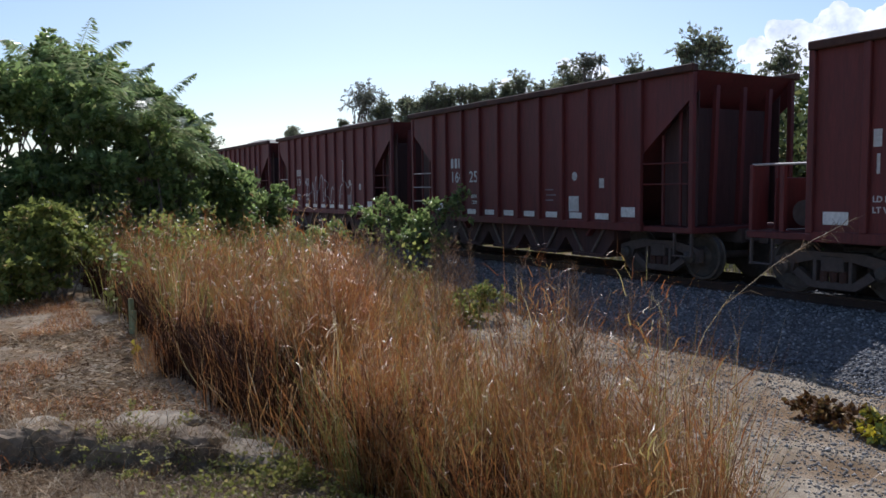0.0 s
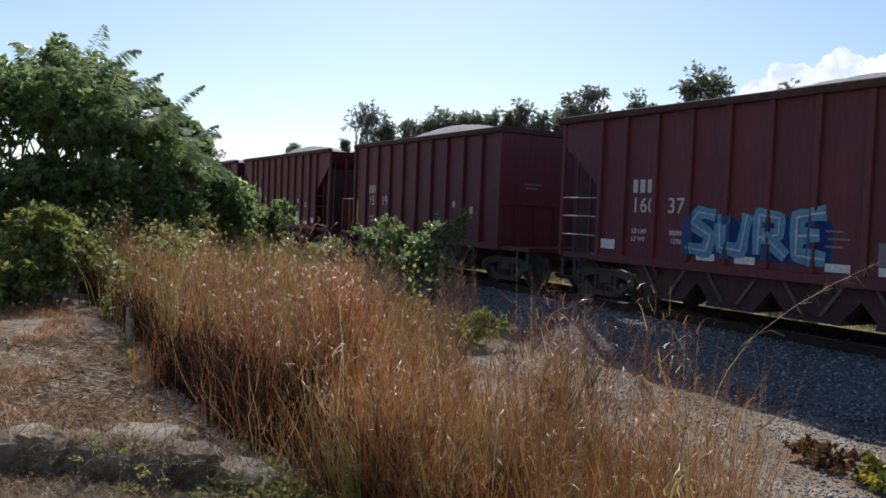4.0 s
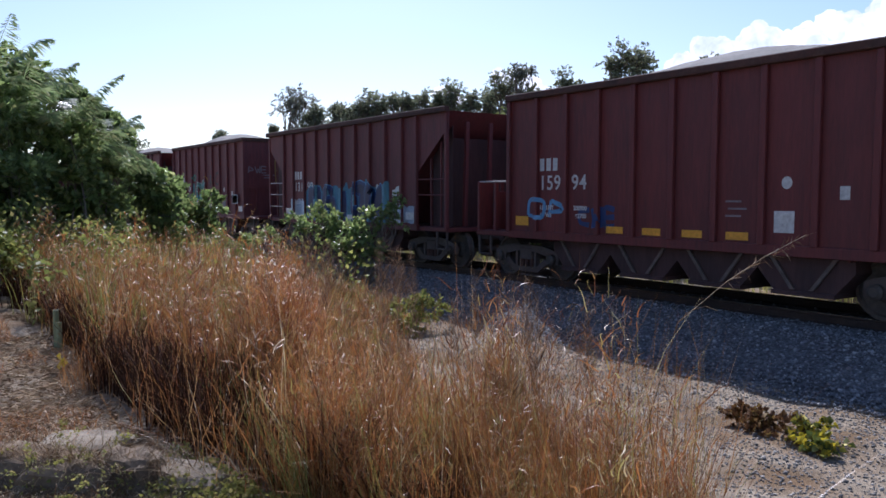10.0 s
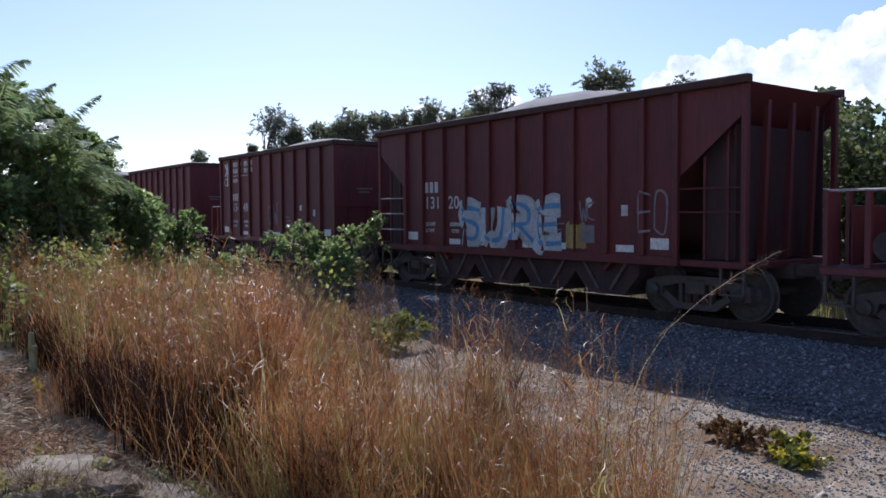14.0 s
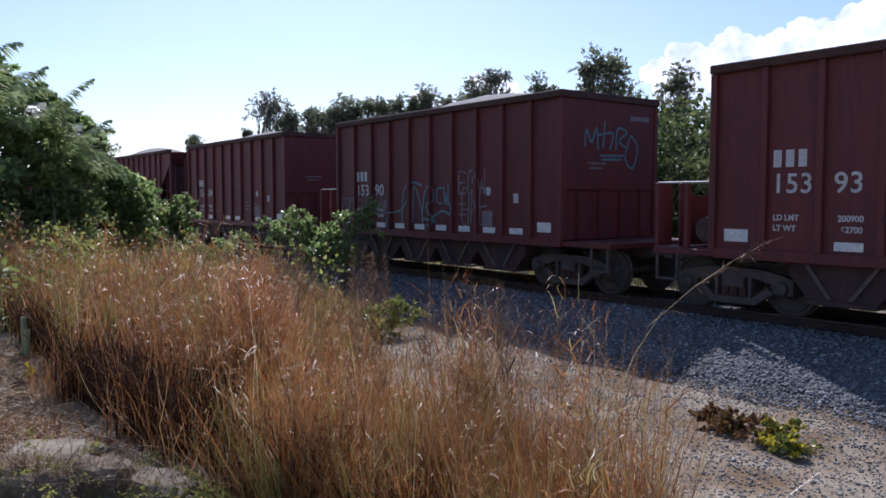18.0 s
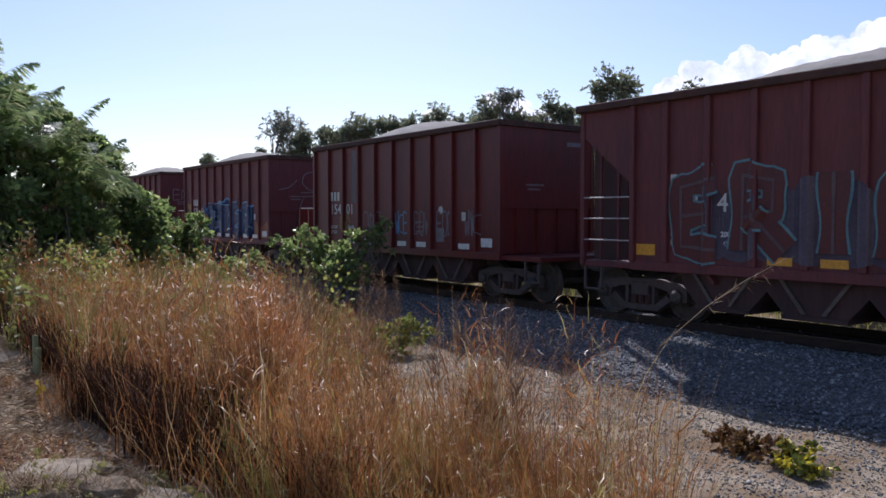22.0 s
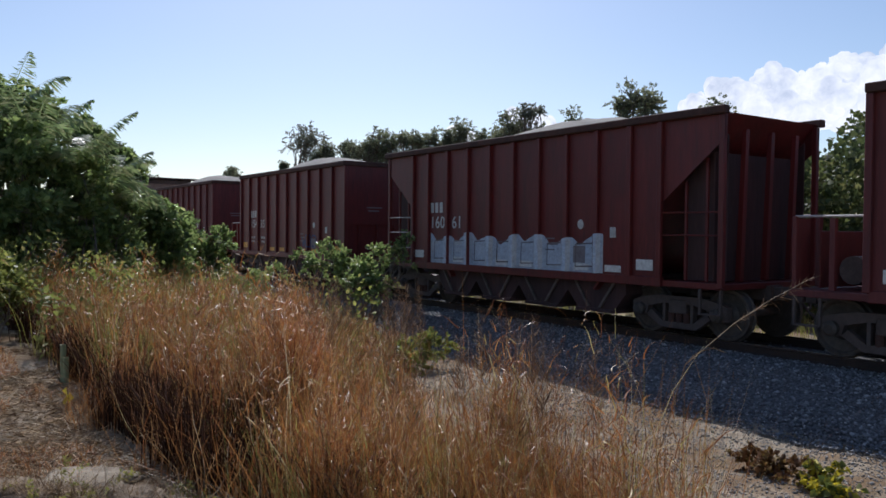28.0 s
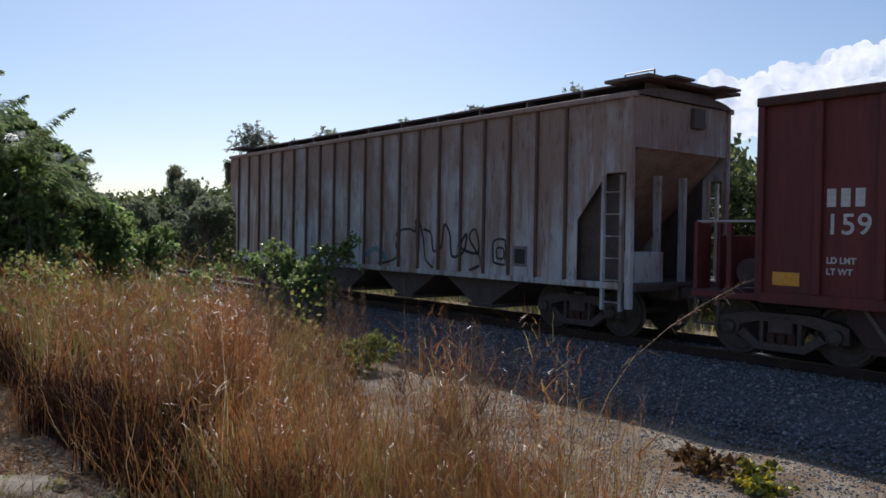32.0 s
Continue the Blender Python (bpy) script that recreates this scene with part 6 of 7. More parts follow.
def tussocks(count, per, x0, x1, skew, bias=1.0, spread=0.08):
    """Feet in tufts of uneven size, height and lean."""
    cx = x1 - (x1 - x0) * rng.random(count) ** skew
    f, b = np.interp(cx, *FRONT), np.interp(cx, *BACK)
    cy = f + (b - f) * rng.random(count) ** bias
    many = rng.integers(per // 3, per * 5 // 3, count)
    hollow = np.sin(cx * 3.1 + 0.7) * np.sin(cy * 3.7 + cx) + 0.5 * np.sin(cx * 7.3 + cy * 5.1)
    many = np.maximum(3, (many * np.clip(0.75 + 0.75 * hollow, 0.08, 1.4)).astype(int))
    rep = lambda v: np.repeat(v, many)
    ex = rep(cx) + rng.normal(0, 1, many.sum()) * spread
    ey = rep(cy) + rng.normal(0, 1, many.sum()) * spread
    tall = rep(rng.uniform(0.62, 1.2, count) * (0.9 + 0.2 * np.sin(cx * 2.3 + 1.1 * cy) * np.sin(1.7 * cy - cx * 0.8)))
    return np.stack([ex, ey, land(ex, ey) - 0.02], 1), tall, rep(rng.uniform(0, math.tau, count)), rep(np.abs(rng.normal(0, 0.16, count)))


def height_at(x, y):
    """The stand's height: lower by the gravel, and falling away towards the ballast."""
    h = np.interp(x, [-20, -13, -10, -8, -6, -5, -4, -3.2, -2.2, -1.6, -0.8], [1.5, 1.45, 1.42, 1.45, 1.48, 1.46, 1.46, 1.46, 1.45, 1.3, 0.75])
    fall = np.interp(y / np.maximum(0.5, -x), [0.38, 0.52, 0.6, 0.68], [1.0, 0.78, 0.42, 0.22])
    near = np.clip((x + 4.8) / 1.0, 0, 1)
    return h * (fall + (1 - fall) * near)


def in_stand(p):
    """The stand ends where the open gravel begins."""
    return p[:, 1] < -1.3 * p[:, 0]


def girth(p, lo, hi):
    """Coarser stems further from the path, where only the stout ones stand."""
    far = np.interp(np.hypot(p[:, 0], p[:, 1]), [1.5, 3, 5, 9, 16], [0.4, 0.62, 1.0, 1.6, 2.3])
    return rng.uniform(lo, hi, len(p)) * far


p, tall, head, lean = tussocks(820, 34, -16, -1.3, 0.9, 1.0, 0.06)
p[:, 1] += np.interp(p[:, 0], [-9, -6.5, -4, -1.8], [0.2, 0.32, 0.2, 0.0])
thin = rng.random(len(p)) < np.interp(p[:, 0], [-4.8, -3.6, -2.8, -1.3], [1.0, 0.8, 0.68, 0.55])
thin &= ~(((p[:, 0] + 6.5) / 0.95) ** 2 + ((p[:, 1] - 1.45) / 0.55) ** 2 < 1) | (rng.random(len(p)) < 0.35)
thin &= in_stand(p)
p, tall, head, lean = p[thin], tall[thin], head[thin], lean[thin]
n = len(p)
h = height_at(p[:, 0], p[:, 1]) * tall * rng.uniform(0.38, 1.0, n)
stems("dry_grass", p, h, head + rng.normal(0, 0.7, n), 0.6 * lean + np.abs(rng.normal(0, 0.13, n)), rng.uniform(0.04, 0.2, n) * np.interp(p[:, 0], [-4, -2], [1, 0.7]), rng.uniform(0, 0.45, n) ** 1.5, girth(p, 0.0013, 0.0034), STRAW, "tall dry red-brown grass growing between path and track")
# the open stand beside the gravel, close to the path
pn, tn, hn, ln = tussocks(150, 42, -4.3, -1.55, 1.0, 0.8, 0.034)
ok = in_stand(pn)
pn, tn, hn, ln = pn[ok], tn[ok], hn[ok], ln[ok]
tn = tn * (0.85 + 0.3 * np.sin(pn[:, 0] * 9 + pn[:, 1] * 3) * np.sin(pn[:, 1] * 7))
n = len(pn)
hh = height_at(pn[:, 0], pn[:, 1]) * tn * rng.uniform(0.3, 0.95, n)
stems("gravel_side_grass", pn, hh, hn + rng.normal(0, 0.8, n), 0.6 * ln + np.abs(rng.normal(0, 0.12, n)), rng.uniform(0.03, 0.16, n), rng.uniform(0, 0.4, n) ** 1.5, rng.uniform(0.0014, 0.0033, n), GOLD, "golden-brown dry grass standing beside the gravel")
w = (0.3 + tn) ** 2
j = rng.choice(n, 18000, p=w / w.sum())
q = pn[j].copy()
q[:, 2] += hh[j] * rng.uniform(0.05, 0.95, len(j))
q[:, :2] += rng.normal(0, 0.05, (len(j), 2))
stems("leaf_blades", q, rng.uniform(0.05, 0.22, len(j)), rng.uniform(0, math.tau, len(j)), rng.uniform(0.2, 1.1, len(j)), rng.uniform(0.1, 0.4, len(j)), rng.uniform(0.2, 1.3, len(j)), rng.uniform(0.0013, 0.0032, len(j)), GOLD, "curled golden leaf blades on the stems by the gravel")
n = len(p)
# stray stems that lean and cross
j = rng.choice(n, 3000)
stems("leaning_stems", p[j] + rng.normal(0, 0.05, (len(j), 3)) * (1, 1, 0), h[j] * rng.uniform(0.6, 1.1, len(j)), rng.uniform(0, math.tau, len(j)), rng.uniform(0.25, 0.8, len(j)), rng.uniform(0.03, 0.14, len(j)), rng.uniform(0, 0.3, len(j)), girth(p[j], 0.0014, 0.0034), STRAW, "broken stems leaning across the dry grass")
# dead leaf blades that curl away from the stems, in tufts
w = tall ** 3 * np.interp(p[:, 0], [-4.5, -2.8, -1.5], [1.0, 0.8, 0.55])
j = rng.choice(n, 68000, p=w / w.sum())
q = p[j].copy()
q[:, 2] += h[j] * rng.uniform(0.15, 1.0, len(j)) * np.interp(q[:, 0], [-6, -3, -1.5], [0.95, 0.8, 0.68])
q[:, :2] += rng.normal(0, 0.07, (len(j), 2))
stems("curled_blades", q, rng.uniform(0.05, 0.26, len(j)) * np.interp(q[:, 0], [-5, -2], [1, 0.55]), rng.uniform(0, math.tau, len(j)), rng.uniform(0.2, 1.3, len(j)), rng.uniform(0.15, 0.5, len(j)), rng.uniform(0.3, 1.6, len(j)), girth(q, 0.0015, 0.0036), CURL, "curled dead blades hanging among the dry stems")
ux = -1.6 - rng.random(900) ** 1.2 * 2.6
f, b = np.interp(ux, *FRONT), np.interp(ux, *BACK)
uy = np.minimum(f + (b - f) * rng.random(900), -1.28 * ux)
hu = height_at(ux, uy) * rng.uniform(0.4, 1.05, 900)
stems("upright_stems", np.stack([ux, uy, land(ux, uy)], 1), hu, rng.uniform(0, math.tau, 900), np.abs(rng.normal(0, 0.16, 900)), rng.uniform(0.03, 0.12, 900), rng.uniform(0, 0.1, 900), rng.uniform(0.0009, 0.0019, 900), STRAW, "thin upright red-brown stems at the gravel's edge")
# pale crooked dead stems along the open face of the stand
n = 1100
fx = -1.5 - rng.random(n) * 6.5
fy = np.interp(fx, *FRONT) + rng.normal(0.1, 0.12, n) + np.where(np.abs(fx + 6.4) < 0.7, 0.35, 0)
stems("crooked_stems", np.stack([fx, fy, land(fx, fy)], 1), rng.uniform(0.25, 0.9, n), rng.uniform(0, math.tau, n), np.abs(rng.normal(0.1, 0.35, n)).clip(0, 1.1), rng.uniform(0.12, 0.35, n), rng.uniform(0, 0.7, n), rng.uniform(0.0012, 0.0026, n), CURL, "pale crooked dead stems at the grass's open face")
# the dense dead heart of the stand, its inner shade put into the blades' colour
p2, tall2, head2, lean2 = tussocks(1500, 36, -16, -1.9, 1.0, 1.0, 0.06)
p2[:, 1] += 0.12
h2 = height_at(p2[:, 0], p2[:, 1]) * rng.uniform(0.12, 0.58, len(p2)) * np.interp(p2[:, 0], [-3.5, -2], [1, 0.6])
blades("dead_thatch", p2, h2, rng.uniform(0.05, 0.6, len(p2)) * h2, rng.uniform(0.003, 0.007, len(p2)), SHADE_THATCH, "dense dead thatch coloured dark for the shade within the grass", "grass")
p, tall, head, lean = tussocks(410, 34, -22, -2.7, 0.8, 0.5)
n = len(p)
h = height_at(p[:, 0], p[:, 1]) * tall * rng.uniform(0.4, 0.95, n)
stems("yellow_grass", p, h, head + rng.normal(0, 0.9, n), lean + np.abs(rng.normal(0, 0.2, n)), rng.uniform(0.03, 0.2, n), rng.uniform(0, 0.5, n), girth(p, 0.0014, 0.0034), STRAW2, "yellow-green grass mixed through the dry stand")
p, tall, head, lean = tussocks(60, 34, -4.2, -1.6, 1.0, 0.8, 0.05)
ok = in_stand(p)
p, tall, head, lean = p[ok], tall[ok], head[ok], lean[ok]
n = len(p)
h = height_at(p[:, 0], p[:, 1]) * tall * rng.uniform(0.3, 0.75, n)
stems("olive_blades", p, h, head + rng.normal(0, 0.9, n), 0.6 * lean + np.abs(rng.normal(0, 0.14, n)), rng.uniform(0.03, 0.1, n), rng.uniform(0.0, 0.3, n), rng.uniform(0.001, 0.0022, n), STRAW2, "yellow-green blades among the dry grass by the gravel")
p, tall, head, lean = tussocks(310, 34, -20, -7.5, 1.0, 0.7)
n = len(p)
h = height_at(p[:, 0], p[:, 1]) * tall * rng.uniform(0.55, 1.12, n)
stems("olive_grass", p, h, head + rng.normal(0, 0.9, n), lean + np.abs(rng.normal(0, 0.25, n)), rng.uniform(0.03, 0.2, n), rng.uniform(0, 0.5, n), girth(p, 0.0014, 0.0034), STRAW2, "olive-yellow grass towards the bushes")
p, tall, head, lean = tussocks(150, 46, -1.95, -0.15, 1.0, 1.0)
n = len(p)
h = 0.72 * tall * rng.uniform(0.4, 1.0, n) * np.interp(p[:, 0], [-1.9, -0.3], [1.0, 0.8])
stems("green_grass", p, h, rng.normal(0.2, 1.1, n), lean + np.abs(rng.normal(0.15, 0.35, n)), rng.uniform(0.05, 0.22, n), rng.uniform(0.2, 1.1, n), rng.uniform(0.001, 0.0024, n), GREENGRASS, "olive and straw-coloured arching grass at the gravel's edge")
n = 12000
vx = -9.5 - rng.random(n) * 8
f, b = np.interp(vx, *FRONT), np.interp(vx, *BACK)
vy = f + (b - f) * rng.random(n) ** 1.2
keep = np.sin(vx * 1.7 + 1) * np.sin(vy * 1.9 + vx * 0.6) + 0.5 * np.sin(vx * 4.3 + vy * 3.1) > 0.75 - 1.1 * np.clip((-9.5 - vx) / 5, 0, 1)
keep &= (vy < -0.26 * vx) | (rng.random(n) < 0.16)
vx, vy = vx[keep], vy[keep]
n = len(vx)
vz = land(vx, vy) + (1.0 + 0.35 * np.sin(vx * 2.1) * np.sin(vy * 1.6 + 1)) * np.interp(vx, [-15, -9.5], [1.35, 0.9]) * rng.random(n) ** 0.45
d = unit(n)
l = rng.uniform(0.05, 0.12, n)
tagged(new("creeping_vines", leaf_mesh("creeping_vines", np.stack([vx, vy, vz], 1), d, l, l * 0.34, VINE)), "yellow-green vines creeping over the grass by the bushes", "vines", kind="stuff")
# far dry grass on both sides of the track
n = 16000
q = np.stack([rng.uniform(-60, 6, n), np.where(rng.random(n) < 0.55, rng.uniform(16.6, 21, n), rng.uniform(6.5, 9.0, n))], 1)
q = q[(q[:, 1] > 10) | (q[:, 0] < -16)]
n = len(q)
h = rng.uniform(0.2, 0.65, n)
blades("track_side_grass", np.stack([q[:, 0], q[:, 1], land(q[:, 0], q[:, 1])], 1), h, rng.uniform(0.1, 0.7, n) * h, rng.uniform(0.006, 0.012, n), STRAW2, "dry grass along the railway verge", "grass")
# seed stalks that stand above the grass
sx = -1.7 - rng.random(210) ** 1.3 * 8.3
f, b = np.interp(sx, *FRONT), np.interp(sx, *BACK)
sy = np.minimum(f + (b - f) * rng.uniform(0.3, 1.1, 210), -1.28 * sx)
foot = np.stack([sx, sy, land(sx, sy)], 1)
hh = rng.uniform(1.15, 1.65, 210) * np.interp(sx, [-9, -1.5], [1.1, 0.95])
blades("grass_stalks", foot, hh, rng.uniform(0.05, 0.35, 210), np.full(210, 0.0012), STRAW, "tall thin seed stalks rising from the grass", "grass")
tipsP, tipsD, tl = [], [], []
for (x, y, z), H in zip(foot, hh):
    if random.random() < 0.5 or x > -2.5:
        continue
    for _ in range(54):
        u = random.uniform(0.66, 0.93)
        tipsP.append((x + random.uniform(-0.012, 0.012), y + random.uniform(-0.012, 0.012), z + H * u))
        a = random.uniform(0, math.tau)
        tipsD.append((math.cos(a) * 0.55, math.sin(a) * 0.55, 0.8))
        tl.append(random.uniform(0.025, 0.11) * (1.25 - u))
tl = np.array(tl) * 2.2
tagged(new("seed_heads", leaf_mesh("seed_heads", np.array(tipsP), np.array(tipsD), tl, np.full(len(tl), 0.0006), SEED)), "feathery brown seed heads", "grass", kind="stuff")

# one long stalk that leans over the gravel, with a drooping seed head
stalk = empty("seed_stalk", pose(-2.55, 2.85, float(land(-2.55, 2.85))))
up = -float(land(-2.55, 2.85))
bend = [Vector((0, 0, -0.02)), Vector((0.05, 0.11, up + 0.82)), Vector((0.08, 0.26, up + 1.25)), Vector((0.2, 0.47, up + 1.45)), Vector((0.3, 0.62, up + 1.57)), Vector((0.42, 0.78, up + 1.68))]
bm = bmesh.new()
for i, (a, b) in enumerate(zip(bend, bend[1:])):
    tube(bm, a, b, 0.003 - 0.0004 * i, 0.0026 - 0.0004 * i, 5)
part("stalk", bm, LITTER, stalk)
bm = bmesh.new()
for a, b in ((bend[2], Vector((0.12, 0.29, up + 1.31))), (Vector((0.12, 0.29, up + 1.31)), Vector((0.18, 0.34, up + 1.34))), (Vector((0.18, 0.34, up + 1.34)), Vector((0.23, 0.37, up + 1.32)))):
    tube(bm, a, b, 0.0024, 0.0018, 5)
part("side_blade", bm, LITTER, stalk)
hp = np.array([tuple(bend[3].lerp(bend[5], random.random())) for _ in range(90)])
hd = unit(90) * 0.7 + np.array([0.3, 0.6, 0.1])
hd /= np.linalg.norm(hd, axis=1, keepdims=True)
hl = rng.uniform(0.02, 0.08, 90)
part("seed_head", leaf_mesh("seed_head", hp, hd, hl, np.full(90, 0.0006), SEED), None, stalk)
tagged(stalk, "long dry grass stalk leaning over the gravel", "grass stalk")


# ---- the clearing ----
n = 70000
lx = -0.5 - rng.random(n) ** 1.5 * 12
ly = np.interp(lx, *FRONT) - rng.random(n) ** 0.9 * 3.2 + 0.1
keep = rng.random(n) < 0.2 + 0.8 * (np.sin(lx * 1.3 + ly * 0.7) * np.sin(ly * 1.7 - lx * 0.6) > -0.15)
lx, ly = lx[keep], ly[keep]
n = len(lx)
a = rng.uniform(0, math.tau, n)
d = np.stack([np.cos(a), np.sin(a), rng.uniform(-0.1, 0.45, n)], 1)
d /= np.linalg.norm(d, axis=1, keepdims=True)
l = rng.uniform(0.03, 0.15, n)
tagged(new("straw_litter", leaf_mesh("straw_litter", np.stack([lx, ly, land(lx, ly) + rng.uniform(0.004, 0.03, n)], 1), d, l, rng.uniform(0.0008, 0.0026, n), LITTER)), "cut straw and dead stems strewn on sand", "litter", kind="stuff")
n = 46000
tx = -4.5 - rng.random(n) * 11
ty = 1.2 - rng.random(n) * 3.5
keep = np.sin(tx * 1.9) * np.sin(ty * 2.3 + tx) > 0.0
tx, ty = tx[keep], ty[keep]
h = rng.uniform(0.03, 0.19, len(tx)) * rng.uniform(0.5, 1, len(tx))
blades("stubble", np.stack([tx, ty, land(tx, ty)], 1), h, h * rng.uniform(0.3, 1.2, len(tx)), rng.uniform(0.0012, 0.0028, len(tx)), CURL, "short brown stubble on the clearing", "grass")
# crumbs of dead leaf on the sand
n = 9000
bx = -0.8 - rng.random(n) ** 1.3 * 9
by = np.interp(bx, *FRONT) + 0.15 - rng.random(n) * 3.0
d = unit(n)
d[:, 2] = np.abs(d[:, 2]) * 0.5
l = rng.uniform(0.01, 0.045, n)
tagged(new("leaf_crumbs", leaf_mesh("leaf_crumbs", np.stack([bx, by, land(bx, by) + 0.004], 1), d, l, l * rng.uniform(0.2, 0.5, n), LITTER)), "crumbs of dead leaves scattered on sand", "litter", kind="stuff")
# brown matted grass in the foreground
n = 60000
mx_ = -0.6 - rng.random(n) * 4.4
my_ = np.interp(mx_, *FRONT) - rng.random(n) ** 0.8 * 2.6 + 0.05
keep = rng.random(n) < 0.12 + 0.88 * (np.sin(mx_ * 2.1 + 0.8) * np.sin(my_ * 2.7 + mx_) + 0.5 * np.sin(mx_ * 5.3 + my_ * 4.1) > -0.25)
mx_, my_ = mx_[keep], my_[keep]
h = rng.uniform(0.02, 0.12, len(mx_))
blades("matted_grass", np.stack([mx_, my_, land(mx_, my_)], 1), h, h * rng.uniform(0.6, 2.4, len(mx_)), rng.uniform(0.0007, 0.0018, len(mx_)), LITTER, "brown matted dead grass on the sand", "grass")
# low green weeds along the grass's foot
n = 21000
wx = -1.5 - rng.random(n) * 3.4
wy = np.interp(wx, *FRONT) + 0.02 - rng.random(n) ** 1.9 * 0.95 + np.where(wx < -3.4, -0.1, 0.0)
keep = 0.7 * np.sin(wx * 3.3) * np.sin(wy * 4.1 + wx * 1.7) + 0.6 * np.sin(wx * 11 + 2) * np.sin(wy * 9 + wx * 3) > -0.25 + 0.9 * rng.random(n)
wx, wy = wx[keep], wy[keep]
n = len(wx)
d = unit(n)
d[:, 2] = np.abs(d[:, 2]) * 0.8 + 0.1
l = rng.uniform(0.012, 0.038, n)
tagged(new("low_weeds", leaf_mesh("low_weeds", np.stack([wx, wy, land(wx, wy) + rng.random(n) ** 1.5 * 0.13], 1), d, l, l * 0.36, WEED)), "low bright-green weeds at the foot of the grass", "weeds", kind="stuff")


def rock(name, x, y, sx_, sy_, sz_, material, label, seed, turn=0):
    bm = bmesh.new()
    bmesh.ops.create_icosphere(bm, subdivisions=3, radius=1)
    for v in bm.verts:
        c = v.co
        k = 1 + 0.22 * noise.noise(c * 1.6 + Vector((seed, 0, 0))) + 0.1 * noise.noise(c * 4 + Vector((0, seed, 0)))
        f = max(abs(c.x), abs(c.y), abs(c.z))
        c2 = c.lerp(c / f, 0.6) * k
        v.co = Vector((c2.x * sx_, c2.y * sy_, c2.z * sz_))
    bmesh.ops.recalc_face_normals(bm, faces=bm.faces)
    me = bpy.data.meshes.new(name)
    bm.to_mesh(me)
    bm.free()
    me.materials.append(material)
    ob = new(name, me)
    ob.matrix_world = pose(x, y, float(land(x, y)) + sz_ * 0.45, 0, 0, turn)
    return tagged(ob, label, "rock")


for i, (u, w, e) in enumerate(((-0.52, 0.0, 0.24), (-0.25, 0.05, 0.3), (0.1, 0.0, 0.27), (0.4, 0.06, 0.22), (-0.75, -0.12, 0.16))):
    rock("slab", -4.95 + 0.71 * u - 0.71 * w, 0.75 + 0.71 * u + 0.71 * w, e * 1.1, e * 0.6, 0.15 - 0.02 * (i % 3), DARKROCK, "broken dark concrete slab half buried in roots", 3 + i, 44 + 9 * (i % 3) - 9)
rock("rock", -4.5, 1.34, 0.34, 0.14, 0.09, ROCK, "pale flat rock at the slab's edge", 8, 20)
rock("rock", -4.72, 1.1, 0.24, 0.13, 0.045, ROCK, "pale flat stone on the broken slab", 15, 40)
rock("rock", -5.5, 1.0, 0.3, 0.2, 0.055, ROCK, "pale flat stone on the broken slab", 17, 50)
rock("rock", -5.75, 0.3, 0.24, 0.17, 0.06, ROCK, "pale flat rock in the sand", 9, 12)
rock("rock", -2.02, 1.36, 0.12, 0.1, 0.028, ROCK, "pale sandy stone lying in straw", 11, 20)
rock("rock", -4.85, -0.08, 0.2, 0.12, 0.06, ROCK, "pale flat stone in the sand", 13, 20)
n = 2800
u, w = rng.normal(0, 0.5, n), rng.normal(-0.1, 0.2, n)
rx, ry = -4.95 + 0.71 * u + 0.71 * w, 0.72 + 0.71 * u - 0.71 * w * -1
stems("dead_vines", np.stack([rx, ry, land(rx, ry) + rng.uniform(-0.02, 0.2, n)], 1), rng.uniform(0.08, 0.34, n), rng.uniform(0, math.tau, n), rng.uniform(0.5, 1.4, n), rng.uniform(0.1, 0.4, n), rng.uniform(0.1, 0.9, n), rng.uniform(0.0012, 0.003, n), LITTER, "tangle of grey dead vines over the slab", "vines")
woody("weed", at_ground(-4.6, 1.0), [(-4.75, 0.95, 0.34, 0.13), (-4.45, 0.85, 0.3, 0.12), (-5.05, 0.75, 0.33, 0.12), (-4.85, 0.55, 0.3, 0.1), (-5.2, 0.45, 0.28, 0.1)], 800, 0.022, WEED, "green weeds sprouting on the broken slab", "weeds", 3, 0.005, 0.2)

# a wilted heap of pulled weeds on the gravel
heap_ob = empty("wilted_plant", pose(-4.35, 7.35, -0.58))
P, d = crown_points([(-0.5, 0.05, 0.03, 0.13), (-0.25, 0.05, 0.05, 0.14), (-0.72, 0.0, 0.02, 0.09), (0.0, -0.1, 0.03, 0.13), (-0.35, -0.1, 0.03, 0.12)], 900, 0.1)
l = rng.uniform(0.04, 0.09, 900)
part("dead_leaves", leaf_mesh("dead_leaves", P, d, l, l * 0.4, WILT), None, heap_ob, "shrivelled brown leaves")
P, d = crown_points([(0.22, 0.0, 0.05, 0.12), (0.42, -0.1, 0.03, 0.12), (0.34, -0.2, 0.02, 0.1), (0.12, 0.06, 0.06, 0.09)], 560, 0.2)
l = rng.uniform(0.04, 0.1, 560)
part("live_leaves", leaf_mesh("live_leaves", P, d, l, l * 0.42, WILTGREEN), None, heap_ob, "yellowing green leaves")
tagged(heap_ob, "heap of wilted brown and yellow weeds on gravel", "plant")

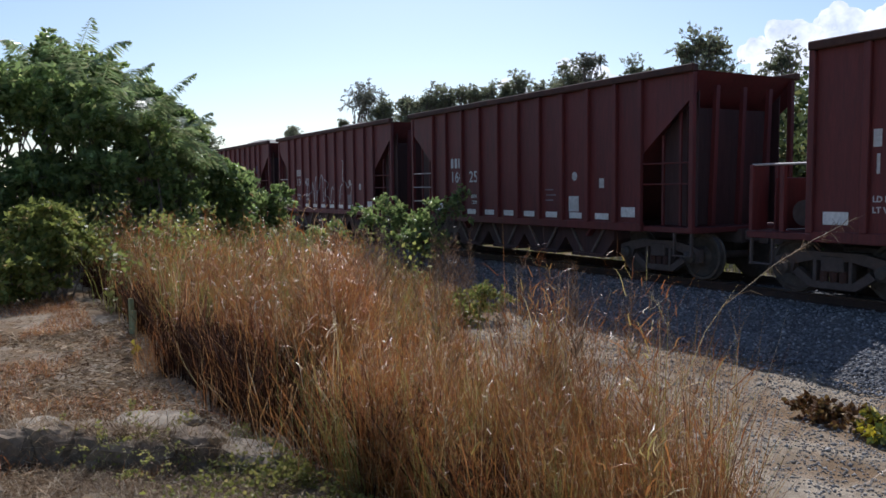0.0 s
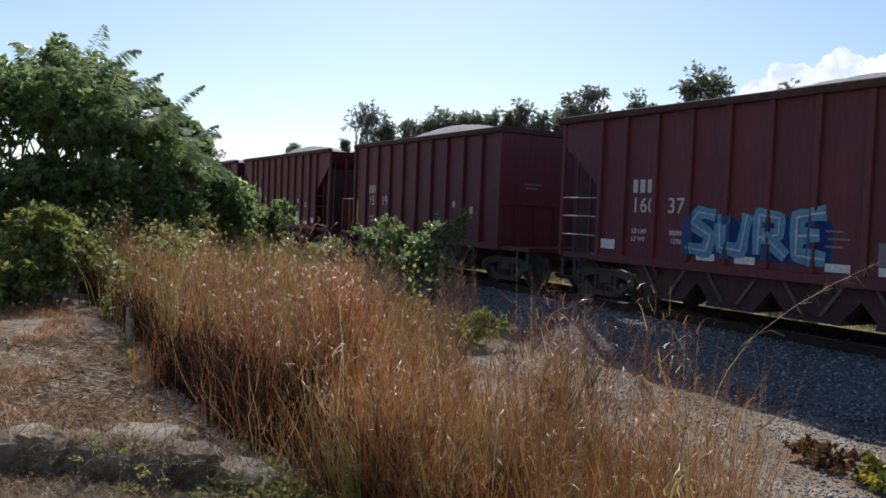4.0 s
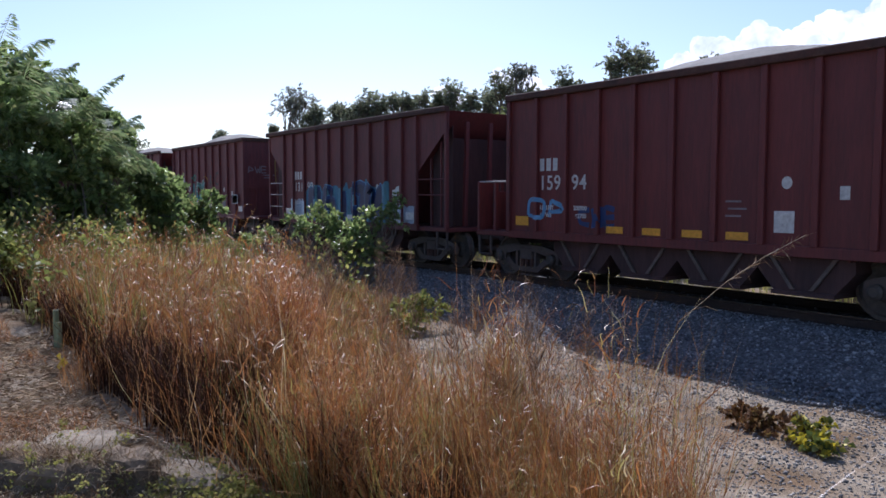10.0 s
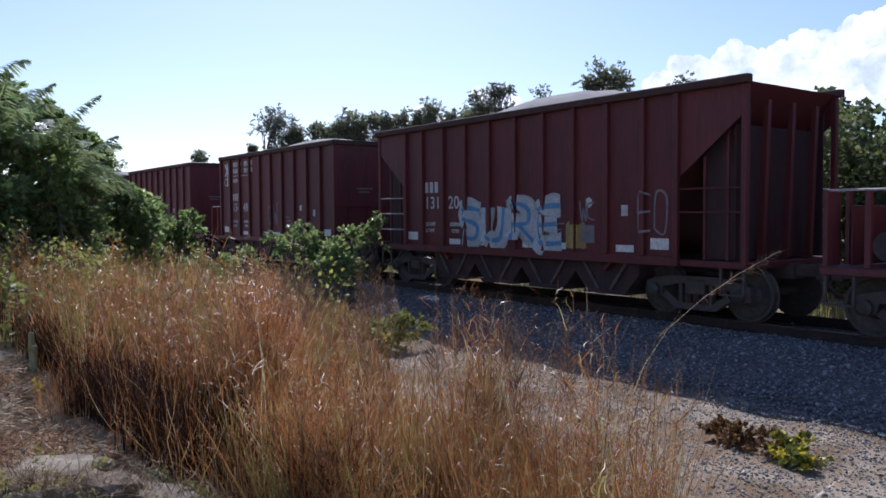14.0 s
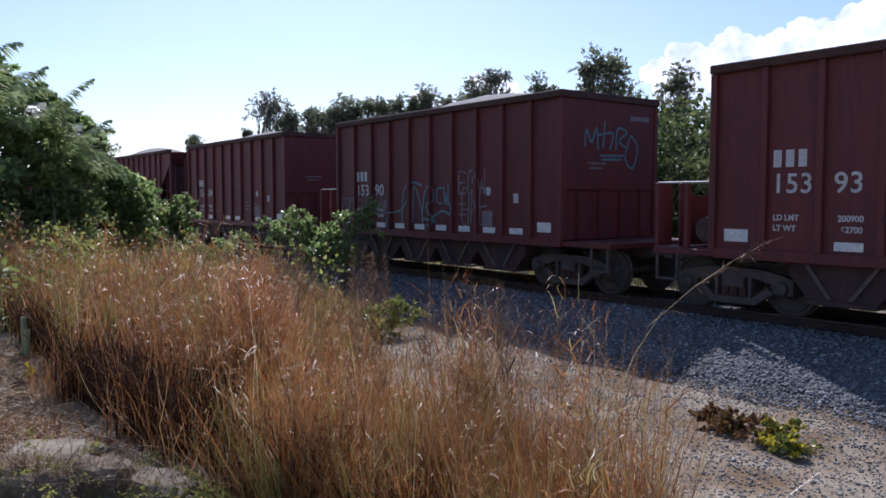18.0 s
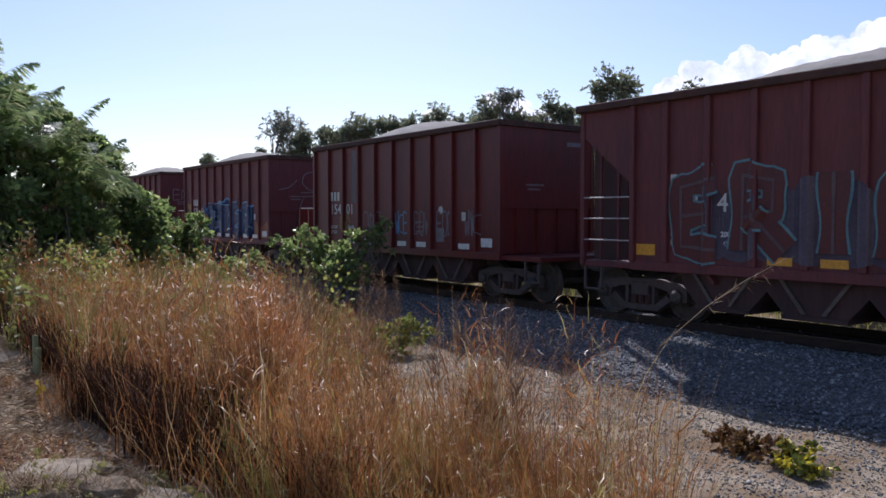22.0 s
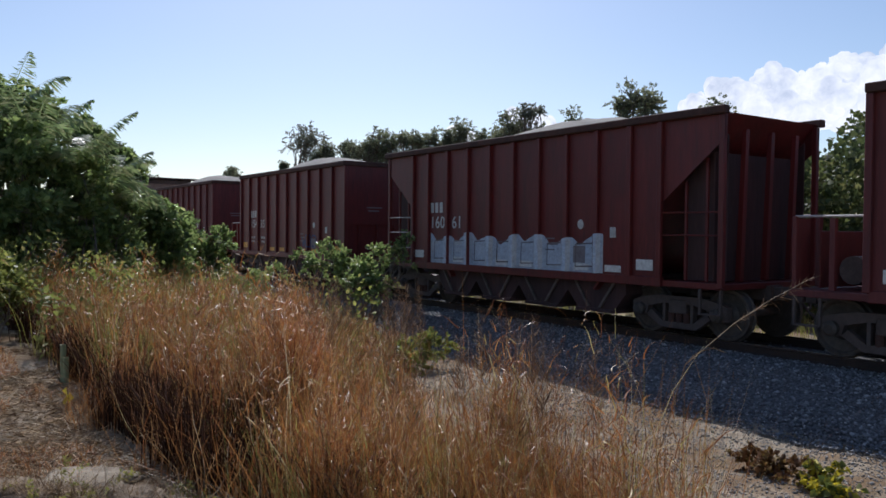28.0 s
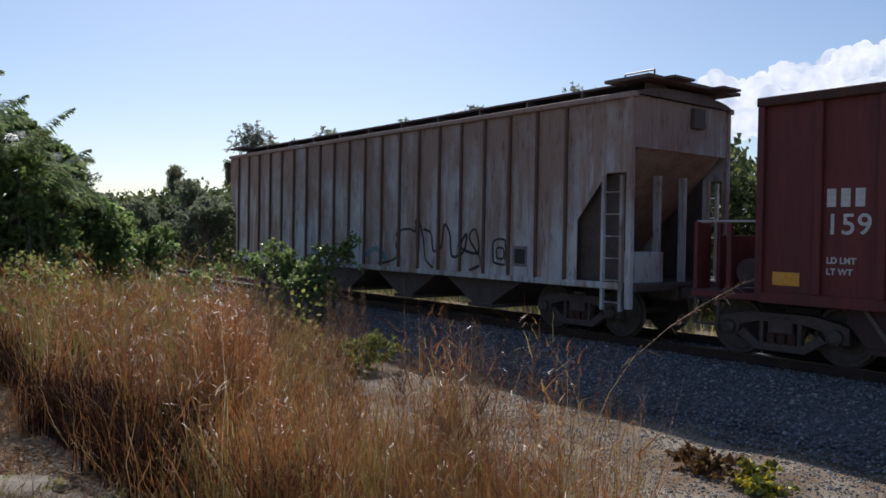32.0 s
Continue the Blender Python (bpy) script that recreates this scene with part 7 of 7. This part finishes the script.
# cactus and a yellow leaf at the edge of the dry grass
cx, cy, cz = at_ground(-9.3, 1.45)
cactus = empty("cactus", pose(cx, cy, cz))
CACT = worn("cactus_skin", (0.2, 0.23, 0.11), (0.25, 0.26, 0.13), 0.6, big=6)
for dx, h in ((0, 0.42), (0.12, 0.3)):
    bm = bmesh.new()
    for i in range(5):
        q = i * math.tau / 10
        box(bm, -0.028, 0.028, -0.009, 0.009, 0, h, Matrix.Translation((dx, 0.05 * dx, 0)) @ Matrix.Rotation(q, 4, "Z"))
    part("stem", bm, CACT, cactus)
tagged(cactus, "small green ribbed cactus in dry weeds", "cactus")
yl = leaf_mesh("fallen_leaf", np.array([(-8.1, 1.28, 0.22), (-8.12, 1.3, 0.3), (-8.05, 1.3, 0.25)]), np.array([(0.3, 0.1, 0.9), (0.6, -0.3, 0.7), (-0.5, 0.2, 0.8)]), np.array([0.15, 0.13, 0.11]), np.array([0.055, 0.045, 0.04]), leafy("yellow_leaf", [(0, (0.62, 0.5, 0.04)), (1, (0.7, 0.58, 0.06))]))
tagged(new("fallen_leaf", yl), "large yellow leaf lying at the grass's edge", "leaf")

# ---- clouds ----
ball = bmesh.new()
bmesh.ops.create_icosphere(ball, subdivisions=2, radius=1)
BALL_V = np.array([v.co[:] for v in ball.verts])
BALL_F = np.array([[v.index for v in f.verts] for f in ball.faces])
ball.free()
V, F = [], []
for x, y, z, r in [(x, y, z - 16, r) for x, y, z, r in CLOUDS]:
    for u in unit(44):
        c = np.array((x, y, z)) + u * (1, 1, np.sign(u[2])) * r * rng.uniform(0.3, 0.78)
        e = r * (0.07 + 0.36 * rng.random() ** 1.7)
        w = BALL_V * e
        ripple = 1 + 0.13 * np.sin((w + c) @ (0.09, 0.05, 0.11)) * np.sin((w + c) @ (-0.06, 0.1, 0.08)) + 0.08 * np.sin((w + c) @ (0.21, -0.17, 0.24))
        F.append(BALL_F + len(V) * len(BALL_V))
        V.append(c + w * ripple[:, None])
cloud = tagged(new("cloud", quick("cloud", np.concatenate(V), np.concatenate(F), CLOUD, True)), "white cumulus cloud low in the sky", "cloud", kind="structure")


# ---- what moves ----
def motions():
    keys = [i * 2.0 for i in range(17)]
    turns = [min(32.0, i / 15) for i in range(481)]
    for car, place, wheels in ROLLING:
        walk(car, [(t, pose(went(t) - place, TRACK, 0)) for t in keys])
        for w in wheels:
            x, y, z = w.matrix_basis.translation
            walk(w, [(t, pose(x, y, z, 0, math.degrees(went(t) / 0.457), 0)) for t in turns])
    walk(cloud, [(0.0, pose(0, 0, 0)), (32.0, pose(16, 8, 0))])


motions()
